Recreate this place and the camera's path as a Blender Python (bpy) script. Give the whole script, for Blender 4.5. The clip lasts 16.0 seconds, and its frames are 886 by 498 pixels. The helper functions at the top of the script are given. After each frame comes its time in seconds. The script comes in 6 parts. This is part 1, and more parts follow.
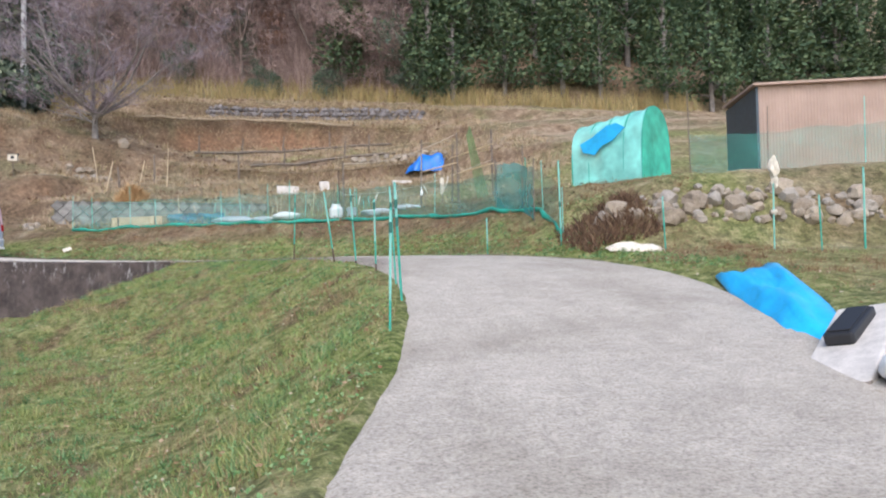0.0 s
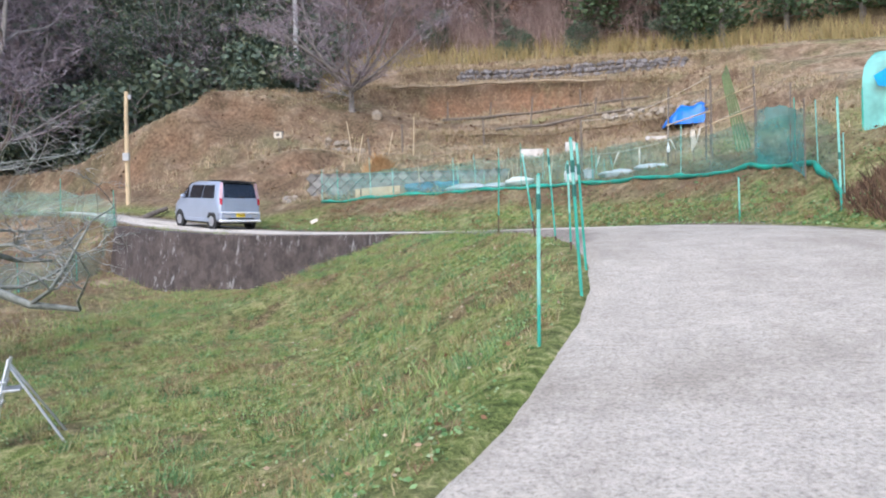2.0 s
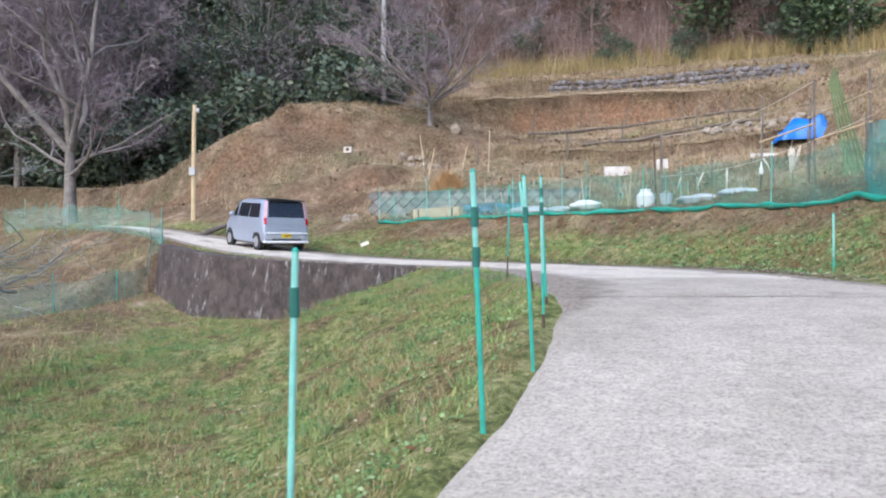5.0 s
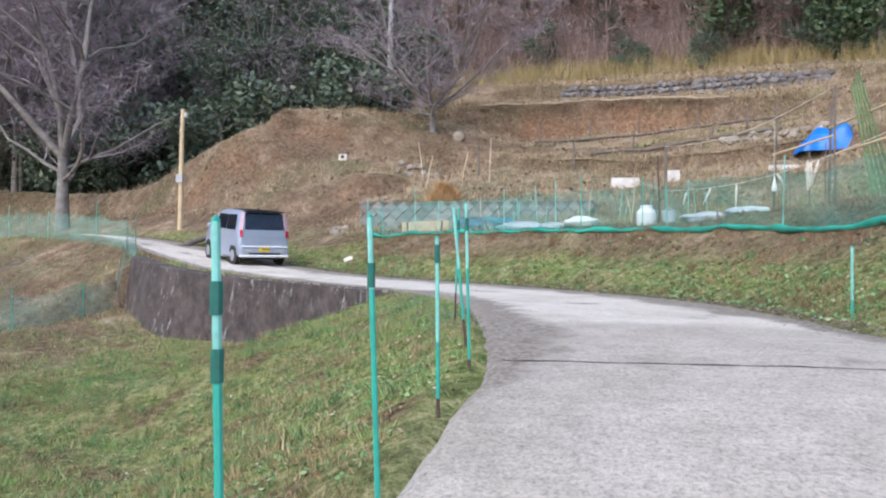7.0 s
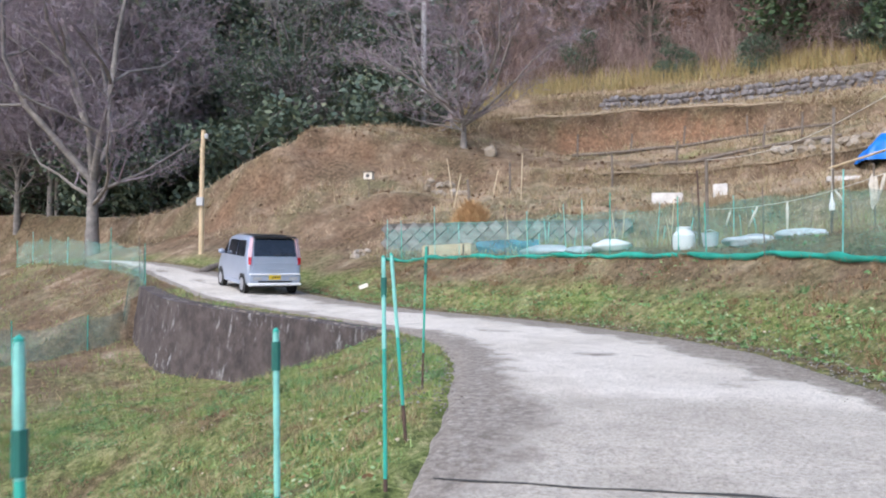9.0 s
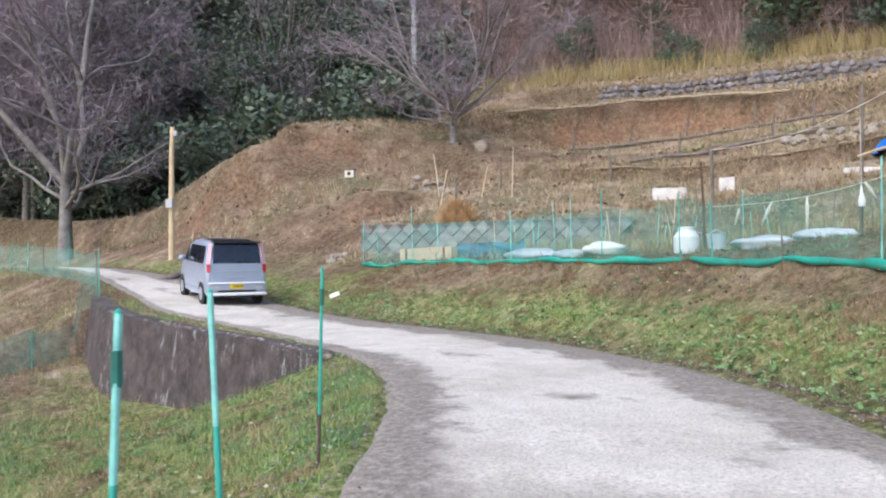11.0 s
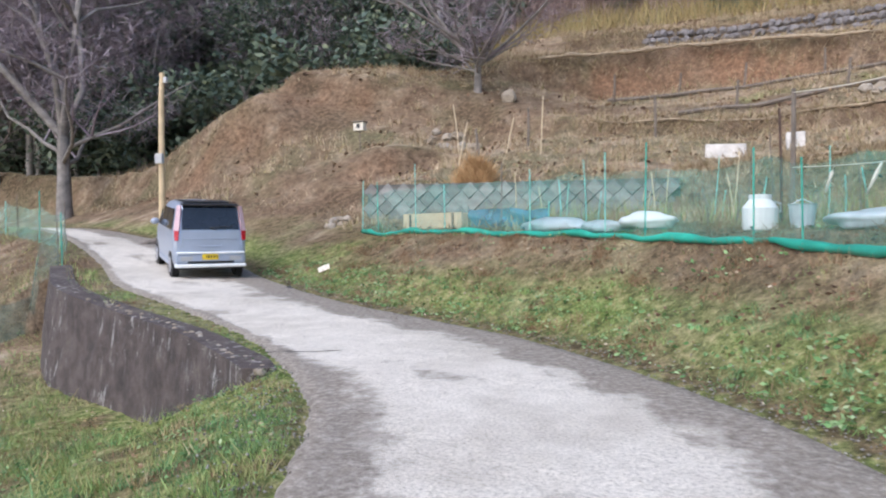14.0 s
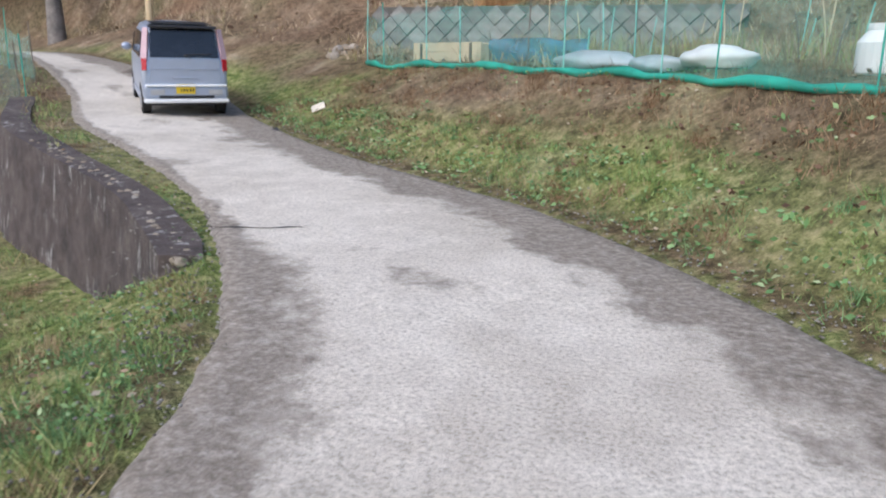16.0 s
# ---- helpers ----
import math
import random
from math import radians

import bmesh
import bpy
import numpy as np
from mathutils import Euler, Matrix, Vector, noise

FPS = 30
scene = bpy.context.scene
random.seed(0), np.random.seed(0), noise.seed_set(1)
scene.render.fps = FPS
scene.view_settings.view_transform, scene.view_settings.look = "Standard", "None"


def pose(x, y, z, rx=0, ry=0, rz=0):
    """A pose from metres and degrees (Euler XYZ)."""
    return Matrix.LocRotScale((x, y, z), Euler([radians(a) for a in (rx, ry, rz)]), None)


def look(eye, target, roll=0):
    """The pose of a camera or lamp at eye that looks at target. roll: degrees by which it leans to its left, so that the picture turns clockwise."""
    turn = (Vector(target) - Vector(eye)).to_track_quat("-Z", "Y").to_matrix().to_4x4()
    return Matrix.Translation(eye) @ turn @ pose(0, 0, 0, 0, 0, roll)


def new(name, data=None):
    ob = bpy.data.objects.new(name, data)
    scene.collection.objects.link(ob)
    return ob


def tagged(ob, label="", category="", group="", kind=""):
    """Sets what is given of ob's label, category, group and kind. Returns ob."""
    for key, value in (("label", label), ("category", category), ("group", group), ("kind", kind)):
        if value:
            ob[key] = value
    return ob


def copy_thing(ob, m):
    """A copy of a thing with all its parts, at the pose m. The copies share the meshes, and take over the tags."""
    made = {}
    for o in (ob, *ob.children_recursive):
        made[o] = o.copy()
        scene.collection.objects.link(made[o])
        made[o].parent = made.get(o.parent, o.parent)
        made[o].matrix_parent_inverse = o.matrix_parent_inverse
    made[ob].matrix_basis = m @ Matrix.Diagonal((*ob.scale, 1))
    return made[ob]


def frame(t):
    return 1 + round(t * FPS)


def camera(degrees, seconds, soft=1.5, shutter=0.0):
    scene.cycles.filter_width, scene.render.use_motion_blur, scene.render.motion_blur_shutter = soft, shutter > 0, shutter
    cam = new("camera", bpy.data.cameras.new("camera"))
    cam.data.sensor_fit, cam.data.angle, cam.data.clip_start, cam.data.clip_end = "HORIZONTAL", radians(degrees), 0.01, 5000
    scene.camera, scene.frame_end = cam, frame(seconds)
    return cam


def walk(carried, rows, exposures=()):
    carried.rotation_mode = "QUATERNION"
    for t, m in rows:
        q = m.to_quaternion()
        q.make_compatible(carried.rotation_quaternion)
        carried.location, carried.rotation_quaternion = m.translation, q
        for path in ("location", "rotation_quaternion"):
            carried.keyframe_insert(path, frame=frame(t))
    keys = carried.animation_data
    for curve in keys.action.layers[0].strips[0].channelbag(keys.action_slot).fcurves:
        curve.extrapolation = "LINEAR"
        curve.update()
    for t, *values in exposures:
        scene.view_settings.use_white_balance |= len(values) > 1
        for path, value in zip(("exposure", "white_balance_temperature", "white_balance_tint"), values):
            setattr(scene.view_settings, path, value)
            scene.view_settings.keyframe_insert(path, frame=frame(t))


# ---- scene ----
cam = camera(60.9, 16.0, soft=2.0, shutter=0.3)
PATH = [
    (0, (-2.041, -5.660, 0.932), (-1.386, -3.771, 0.990), -1.37),
    (0.5, (-1.715, -5.277, 0.968), (-1.128, -3.366, 0.918), -1.15),
    (1, (-1.301, -4.756, 1.051), (-1.100, -2.771, 0.913), -1.90),
    (1.5, (-1.054, -4.225, 1.077), (-1.076, -2.225, 1.047), -1.80),
    (2, (-0.737, -3.878, 1.107), (-0.785, -1.879, 1.085), -1.90),
    (2.5, (-0.474, -3.534, 1.169), (-0.609, -1.539, 1.130), -1.90),
    (3, (-0.204, -3.118, 1.232), (-0.382, -1.127, 1.171), -2.20),
    (3.5, (0.129, -2.735, 1.325), (-0.098, -0.750, 1.246), -2.41),
    (4, (0.274, -2.268, 1.379), (-0.013, -0.289, 1.387), -1.61),
    (6.5, (1.289, -0.104, 1.717), (0.920, 1.861, 1.743), 0.08),
    (7, (1.316, 0.326, 1.796), (0.912, 2.284, 1.830), 0.28),
    (7.5, (1.445, 0.820, 1.880), (0.920, 2.749, 1.931), -0.14),
    (8, (1.538, 1.228, 1.956), (0.963, 3.139, 2.090), -0.15),
    (8.5, (1.686, 1.571, 2.006), (1.116, 3.486, 2.103), 0.05),
    (9, (1.721, 1.972, 2.116), (1.186, 3.898, 2.187), -0.34),
    (9.5, (1.710, 2.413, 2.192), (1.196, 4.344, 2.285), -0.54),
    (10, (1.823, 2.868, 2.216), (1.283, 4.792, 2.286), -1.14),
    (12.5, (1.848, 5.257, 2.435), (1.263, 7.169, 2.492), 0.05),
    (13, (1.801, 5.689, 2.445), (1.195, 7.595, 2.469), 0.54),
    (13.5, (1.692, 6.204, 2.509), (1.115, 8.119, 2.494), 0.55),
    (14, (1.606, 6.689, 2.568), (0.961, 8.582, 2.521), -0.36),
    (14.5, (1.444, 7.173, 2.554), (0.707, 9.031, 2.490), 0.62),
    (15, (1.381, 7.702, 2.460), (0.681, 9.568, 2.290), 0.53),
    (15.5, (1.295, 8.191, 2.532), (0.565, 10.019, 2.178), 0.63),
    (16, (1.195, 8.752, 2.609), (0.497, 10.564, 2.128), 0.75),
]
walk(cam, [(t, look(eye, target, roll)) for t, eye, target, roll in PATH],
     exposures=[(0, 0.80, 6200, 13), (2, 0.94, 6000, 13), (6.5, 0.88, 5950, 13), (8, 0.80, 5950, 13), (9.2, 0.93, 6000, 13), (10, 0.93, 6050, 13), (13.2, 0.84, 6000, 13), (15.5, 0.70, 6100, 13), (16, 0.60, 6150, 13)])

# ---- daylight: overcast late afternoon ----
world = bpy.data.worlds.new("overcast_sky")
scene.world = world
world.use_nodes = True
wn, wl = world.node_tree.nodes, world.node_tree.links
sky = wn.new("ShaderNodeTexSky")
sky.sky_type, sky.sun_disc = "NISHITA", False
sky.sun_elevation, sky.sun_rotation = radians(38), radians(200)
sky.air_density, sky.dust_density, sky.ozone_density = 1.0, 2.0, 1.5
wn["Background"].inputs["Strength"].default_value = 0.15
wl.new(sky.outputs["Color"], wn["Background"].inputs["Color"])
sun = new("sun", bpy.data.lights.new("sun", "SUN"))
sun.data.energy, sun.data.angle, sun.data.color = 1.3, radians(40), (1.0, 0.98, 0.95)
sun.matrix_world = look((0, 0, 30), (4, 14, 8))

# ---- materials ----
def material(name):
    m = bpy.data.materials.new(name)
    m.use_nodes = True
    nt = m.node_tree
    return m, nt.nodes, nt.links, nt.nodes["Principled BSDF"]


def noise_node(n, l, scale, detail=4.0, rough_=0.6, coord="Object", stretch=None):
    tc = n.new("ShaderNodeTexCoord")
    tex = n.new("ShaderNodeTexNoise")
    tex.inputs["Scale"].default_value, tex.inputs["Detail"].default_value, tex.inputs["Roughness"].default_value = scale, detail, rough_
    if stretch:
        mp = n.new("ShaderNodeMapping")
        mp.inputs["Scale"].default_value = stretch
        l.new(tc.outputs[coord], mp.inputs["Vector"])
        l.new(mp.outputs["Vector"], tex.inputs["Vector"])
    else:
        l.new(tc.outputs[coord], tex.inputs["Vector"])
    return tex


def ramp_node(n, l, source, *stops):
    r = n.new("ShaderNodeValToRGB")
    e = r.color_ramp.elements
    while len(e) < len(stops):
        e.new(0.5)
    for el, (pos, col) in zip(e, stops):
        el.position, el.color = pos, (*col, 1)
    l.new(source, r.inputs["Fac"])
    return r


def mix_node(n, l, fac, a, b, mode="MIX"):
    x = n.new("ShaderNodeMix")
    x.data_type, x.blend_type = "RGBA", mode
    for sock, v in ((x.inputs["Factor"], fac), (x.inputs["A"], a), (x.inputs["B"], b)):
        if isinstance(v, (int, float)):
            sock.default_value = v
        elif isinstance(v, tuple):
            sock.default_value = (*v, 1)
        else:
            l.new(v, sock)
    return x.outputs["Result"]


def bump_node(n, l, bsdf, height, strength=0.3, distance=0.01):
    b = n.new("ShaderNodeBump")
    b.inputs["Strength"].default_value, b.inputs["Distance"].default_value = strength, distance
    l.new(height, b.inputs["Height"])
    l.new(b.outputs["Normal"], bsdf.inputs["Normal"])


def plain(name, colour, rough_=0.6, metal=0.0, vary=0.25, scale=6.0, bump=0.0, spec=0.5):
    """A surface of one colour with grain at two scales."""
    m, n, l, b = material(name)
    big, fine = noise_node(n, l, scale), noise_node(n, l, scale * 9, 3)
    dark = tuple(c * (1 - vary) for c in colour)
    light = tuple(min(c * (1 + vary), 1) for c in colour)
    r = ramp_node(n, l, big.outputs["Fac"], (0.3, dark), (0.7, light))
    r2 = ramp_node(n, l, fine.outputs["Fac"], (0.3, (1 - vary * 0.6,) * 3), (0.7, (1, 1, 1)))
    l.new(mix_node(n, l, 1.0, r.outputs["Color"], r2.outputs["Color"], "MULTIPLY"), b.inputs["Base Color"])
    b.inputs["Roughness"].default_value, b.inputs["Metallic"].default_value = rough_, metal
    b.inputs["Specular IOR Level"].default_value = spec
    if bump:
        bump_node(n, l, b, fine.outputs["Fac"], bump)
    return m


def attr(n, name):
    a = n.new("ShaderNodeAttribute")
    a.attribute_name = name
    return a.outputs["Fac"]


def ground_material():
    m, n, l, b = material("grass_and_soil")
    big, mid = noise_node(n, l, 0.35, 5), noise_node(n, l, 1.5, 7, 0.72)
    small, fine = noise_node(n, l, 6.5, 5, 0.7), noise_node(n, l, 26, 4, 0.75)
    green = ramp_node(n, l, small.outputs["Fac"], (0.32, (0.08, 0.115, 0.035)), (0.5, (0.18, 0.225, 0.065)), (0.66, (0.34, 0.32, 0.15)))
    straw = ramp_node(n, l, mid.outputs["Fac"], (0.32, (0.13, 0.088, 0.055)), (0.44, (0.25, 0.175, 0.112)), (0.55, (0.37, 0.275, 0.185)), (0.68, (0.50, 0.41, 0.30)))
    olive = ramp_node(n, l, small.outputs["Fac"], (0.3, (0.09, 0.085, 0.045)), (0.7, (0.25, 0.215, 0.12)))
    weedy = ramp_node(n, l, noise_node(n, l, 0.33, 7, 0.72).outputs["Fac"], (0.46, (0, 0, 0)), (0.58, (0.9, 0.9, 0.9)))
    soil = ramp_node(n, l, small.outputs["Fac"], (0.3, (0.075, 0.048, 0.03)), (0.7, (0.21, 0.14, 0.09)))
    red = ramp_node(n, l, small.outputs["Fac"], (0.3, (0.17, 0.095, 0.055)), (0.7, (0.34, 0.205, 0.125)))
    patch = ramp_node(n, l, big.outputs["Fac"], (0.42, (0, 0, 0)), (0.6, (1, 1, 1)))
    dryness = n.new("ShaderNodeMath")
    dryness.operation = "MULTIPLY_ADD"
    dryness.use_clamp = True
    l.new(patch.outputs["Color"], dryness.inputs[0])
    dryness.inputs[1].default_value = 0.35
    l.new(attr(n, "dry"), dryness.inputs[2])
    c = mix_node(n, l, dryness.outputs[0], green.outputs["Color"], mix_node(n, l, weedy.outputs["Color"], straw.outputs["Color"], olive.outputs["Color"]))
    pale = ramp_node(n, l, small.outputs["Fac"], (0.3, (0.36, 0.285, 0.195)), (0.7, (0.58, 0.49, 0.36)))
    c = mix_node(n, l, attr(n, "rim"), c, pale.outputs["Color"])
    c = mix_node(n, l, attr(n, "soil"), c, soil.outputs["Color"])
    c = mix_node(n, l, attr(n, "cut"), c, red.outputs["Color"])
    r1 = ramp_node(n, l, small.outputs["Fac"], (0.32, (0.72, 0.72, 0.72)), (0.6, (1.1, 1.1, 1.1)))
    c = mix_node(n, l, 1.0, c, r1.outputs["Color"], "MULTIPLY")
    r2 = ramp_node(n, l, fine.outputs["Fac"], (0.3, (0.75, 0.75, 0.75)), (0.65, (1.15, 1.15, 1.15)))
    l.new(mix_node(n, l, 1.0, c, r2.outputs["Color"], "MULTIPLY"), b.inputs["Base Color"])
    b.inputs["Roughness"].default_value = 0.95
    b.inputs["Specular IOR Level"].default_value = 0.1
    add = n.new("ShaderNodeMath")
    add.operation = "MULTIPLY_ADD"
    l.new(small.outputs["Fac"], add.inputs[0])
    add.inputs[1].default_value = 2.0
    l.new(fine.outputs["Fac"], add.inputs[2])
    bump_node(n, l, b, add.outputs[0], 0.7, 0.05)
    return m


def concrete_road_material():
    m, n, l, b = material("brushed_concrete")
    big, mid = noise_node(n, l, 0.5, 5, 0.65), noise_node(n, l, 3.0, 6, 0.7)
    fine = noise_node(n, l, 42, 4, 0.8)
    broom = noise_node(n, l, 1.0, 3, 0.6, stretch=(9, 20, 10))
    gravelly = noise_node(n, l, 17, 5, 0.8)
    base = ramp_node(n, l, mid.outputs["Fac"], (0.25, (0.47, 0.43, 0.375)), (0.75, (0.63, 0.585, 0.515)))
    stain = ramp_node(n, l, big.outputs["Fac"], (0.3, (0.8, 0.775, 0.74)), (0.55, (1.06, 1.05, 1.035)))
    c = mix_node(n, l, 1.0, base.outputs["Color"], stain.outputs["Color"], "MULTIPLY")
    grit = ramp_node(n, l, fine.outputs["Fac"], (0.34, (0.58, 0.57, 0.55)), (0.48, (0.98, 0.98, 0.98)), (0.66, (1.25, 1.25, 1.25)))
    c = mix_node(n, l, 1.0, c, grit.outputs["Color"], "MULTIPLY")
    lines = ramp_node(n, l, broom.outputs["Fac"], (0.35, (0.67, 0.66, 0.645)), (0.6, (0.77, 0.76, 0.745)))
    c = mix_node(n, l, attr(n, "broom"), c, mix_node(n, l, 1.0, c, lines.outputs["Color"], "MULTIPLY"))
    dirt = ramp_node(n, l, gravelly.outputs["Fac"], (0.3, (0.13, 0.11, 0.088)), (0.5, (0.25, 0.215, 0.178)), (0.7, (0.44, 0.395, 0.34)))
    ragged = n.new("ShaderNodeMath")
    ragged.operation = "MULTIPLY_ADD"
    l.new(mid.outputs["Fac"], ragged.inputs[0])
    ragged.inputs[1].default_value = 1.5
    l.new(attr(n, "dirt"), ragged.inputs[2])
    loose = n.new("ShaderNodeMath")
    loose.operation = "MULTIPLY_ADD"
    l.new(gravelly.outputs["Fac"], loose.inputs[0])
    loose.inputs[1].default_value = 0.5
    l.new(ragged.outputs[0], loose.inputs[2])
    span = n.new("ShaderNodeMapRange")
    span.inputs["From Min"].default_value, span.inputs["From Max"].default_value = 1.28, 1.55
    l.new(loose.outputs[0], span.inputs["Value"])
    c = mix_node(n, l, span.outputs[0], c, dirt.outputs["Color"])
    l.new(c, b.inputs["Base Color"])
    b.inputs["Roughness"].default_value = 0.9
    b.inputs["Specular IOR Level"].default_value = 0.2
    add = n.new("ShaderNodeMath")
    add.operation = "ADD"
    l.new(gravelly.outputs["Fac"], add.inputs[0])
    l.new(fine.outputs["Fac"], add.inputs[1])
    bump_node(n, l, b, add.outputs[0], 0.55, 0.013)
    return m


GROUND, CONCRETE = ground_material(), concrete_road_material()
STONE = plain("grey_stone", (0.30, 0.27, 0.24), 0.9, vary=0.35, scale=5, bump=0.5)


def wall_material():
    m, n, l, b = material("stained_concrete")
    blot = noise_node(n, l, 1.0, 6, 0.75, stretch=(7, 7, 2.6))
    mid, big, fine = noise_node(n, l, 2.6, 5, 0.7), noise_node(n, l, 0.6, 4), noise_node(n, l, 24, 4, 0.7)
    base = ramp_node(n, l, mid.outputs["Fac"], (0.3, (0.032, 0.024, 0.022)), (0.5, (0.072, 0.055, 0.049)), (0.72, (0.132, 0.105, 0.093)))
    pale = ramp_node(n, l, blot.outputs["Fac"], (0.56, (0, 0, 0)), (0.62, (0.9, 0.9, 0.9)))
    where = ramp_node(n, l, big.outputs["Fac"], (0.42, (0.05, 0.05, 0.05)), (0.6, (1, 1, 1)))
    f = mix_node(n, l, 1.0, pale.outputs["Color"], where.outputs["Color"], "MULTIPLY")
    c = mix_node(n, l, f, base.outputs["Color"], (0.36, 0.345, 0.33))
    moss = ramp_node(n, l, mid.outputs["Fac"], (0.6, (0, 0, 0)), (0.7, (0.5, 0.5, 0.5)))
    c = mix_node(n, l, moss.outputs["Color"], c, (0.10, 0.09, 0.06))
    l.new(c, b.inputs["Base Color"])
    b.inputs["Roughness"].default_value = 0.9
    bump_node(n, l, b, fine.outputs["Fac"], 0.7, 0.03)
    return m


WALLMAT = wall_material()


def random_tints(name, stops, rough_=0.8, spec=0.2, per_object=False, grain=0.0):
    """Colours that change from piece to piece."""
    m, n, l, b = material(name)
    if per_object:
        src = n.new("ShaderNodeObjectInfo").outputs["Random"]
    else:
        src = n.new("ShaderNodeNewGeometry").outputs["Random Per Island"]
    r = ramp_node(n, l, src, *stops)
    c = r.outputs["Color"]
    if grain:
        g = noise_node(n, l, grain, 4, 0.7)
        gr = ramp_node(n, l, g.outputs["Fac"], (0.3, (0.62, 0.62, 0.62)), (0.7, (1.15, 1.15, 1.15)))
        c = mix_node(n, l, 1.0, c, gr.outputs["Color"], "MULTIPLY")
        bump_node(n, l, b, g.outputs["Fac"], 0.5, 0.03)
    l.new(c, b.inputs["Base Color"])
    b.inputs["Roughness"].default_value = rough_
    b.inputs["Specular IOR Level"].default_value = spec
    return m


def net_material(name, colour, cover):
    """Fine woven netting: thin threads, mostly open."""
    m, n, l, b = material(name)
    g = noise_node(n, l, 2.5, 4)
    r = ramp_node(n, l, g.outputs["Fac"], (0.3, tuple(c * 0.75 for c in colour)), (0.7, tuple(min(1, c * 1.25) for c in colour)))
    l.new(r.outputs["Color"], b.inputs["Base Color"])
    b.inputs["Roughness"].default_value = 0.55
    f = noise_node(n, l, 1.2, 3)
    a = ramp_node(n, l, f.outputs["Fac"], (0.3, (cover * 0.7,) * 3), (0.7, (min(1, cover * 1.3),) * 3))
    l.new(a.outputs["Color"], b.inputs["Alpha"])
    return m


def glass_dark(name):
    m, n, l, b = material(name)
    g = noise_node(n, l, 3)
    r = ramp_node(n, l, g.outputs["Fac"], (0.3, (0.008, 0.011, 0.018)), (0.7, (0.016, 0.02, 0.03)))
    l.new(r.outputs["Color"], b.inputs["Base Color"])
    b.inputs["Roughness"].default_value = 0.05
    b.inputs["Specular IOR Level"].default_value = 0.6
    return m


MEADOW_DRY = random_tints("meadow_dry_grass", [(0.0, (0.19, 0.145, 0.07)), (0.5, (0.35, 0.28, 0.14)), (1.0, (0.50, 0.42, 0.25))])
MEADOW_OLIVE = random_tints("meadow_olive_grass", [(0.0, (0.16, 0.185, 0.06)), (0.5, (0.30, 0.315, 0.115)), (1.0, (0.42, 0.41, 0.18))])
MEADOW = random_tints("meadow_grass", [(0.0, (0.12, 0.195, 0.06)), (0.5, (0.22, 0.325, 0.10)), (1.0, (0.35, 0.44, 0.17))])
MEADOW_BROWN = random_tints("meadow_brown_grass", [(0.0, (0.12, 0.07, 0.035)), (0.5, (0.23, 0.145, 0.08)), (1.0, (0.36, 0.25, 0.15))])
MEADOW_COOL = random_tints("clover_green_grass", [(0.0, (0.07, 0.14, 0.055)), (0.5, (0.13, 0.245, 0.10)), (1.0, (0.23, 0.34, 0.15))])
STRAW = random_tints("dry_straw", [(0.0, (0.19, 0.13, 0.075)), (0.4, (0.35, 0.26, 0.16)), (0.85, (0.54, 0.43, 0.29)), (1.0, (0.29, 0.27, 0.11))])
YELLOW = random_tints("yellow_bamboo_grass", [(0.0, (0.27, 0.20, 0.09)), (0.5, (0.42, 0.32, 0.15)), (1.0, (0.25, 0.23, 0.10))])
ORANGE_STRAW = random_tints("orange_straw", [(0.0, (0.42, 0.26, 0.12)), (1.0, (0.66, 0.45, 0.24))])
BRACKEN = random_tints("withered_bracken", [(0.0, (0.08, 0.05, 0.035)), (0.6, (0.18, 0.11, 0.07)), (1.0, (0.29, 0.20, 0.12))])
LITTER = random_tints("dead_leaves_and_weeds", [(0.0, (0.18, 0.09, 0.05)), (0.5, (0.33, 0.21, 0.12)), (0.9, (0.52, 0.45, 0.34)), (1.0, (0.24, 0.30, 0.12))])
WEEDS = random_tints("broad_weeds", [(0.0, (0.085, 0.165, 0.06)), (0.5, (0.16, 0.29, 0.11)), (0.85, (0.26, 0.37, 0.17)), (1.0, (0.36, 0.42, 0.24))])
STALKS = random_tints("dead_stalks", [(0.0, (0.15, 0.08, 0.05)), (0.5, (0.28, 0.17, 0.10)), (1.0, (0.42, 0.31, 0.20))])
# evergreen tints lightened and blued: the wood's haze is put into the leaf colour
EVERGREEN = random_tints("evergreen_leaves", [(0.0, (0.06, 0.092, 0.07)), (0.5, (0.10, 0.14, 0.095)), (0.85, (0.145, 0.18, 0.115)), (1.0, (0.20, 0.225, 0.13))], 0.6, 0.35)
CONIFER = random_tints("cedar_needles", [(0.0, (0.045, 0.08, 0.045)), (0.5, (0.075, 0.12, 0.06)), (1.0, (0.125, 0.16, 0.075))], 0.7)
BROWN_LEAF = random_tints("withered_leaves", [(0.0, (0.10, 0.05, 0.035)), (0.5, (0.19, 0.10, 0.07)), (1.0, (0.29, 0.17, 0.11))], 0.8)
BARK = plain("grey_bark", (0.25, 0.225, 0.205), 0.9, vary=0.4, scale=3, bump=0.6)
TWIG = random_tints("bare_twigs", [(0.0, (0.185, 0.145, 0.165)), (0.5, (0.27, 0.22, 0.245)), (1.0, (0.40, 0.345, 0.37))], 0.9)
BROWN_TWIG = random_tints("brown_brush", [(0.0, (0.21, 0.145, 0.13)), (0.5, (0.34, 0.245, 0.22)), (1.0, (0.47, 0.365, 0.33))], 0.9)
TURF = plain("dry_turf", (0.36, 0.28, 0.19), 0.95, vary=0.4, scale=7, bump=0.8)
GRAVEL = random_tints("gravel", [(0.0, (0.12, 0.10, 0.085)), (0.6, (0.23, 0.21, 0.185)), (1.0, (0.36, 0.34, 0.31))], 0.9)
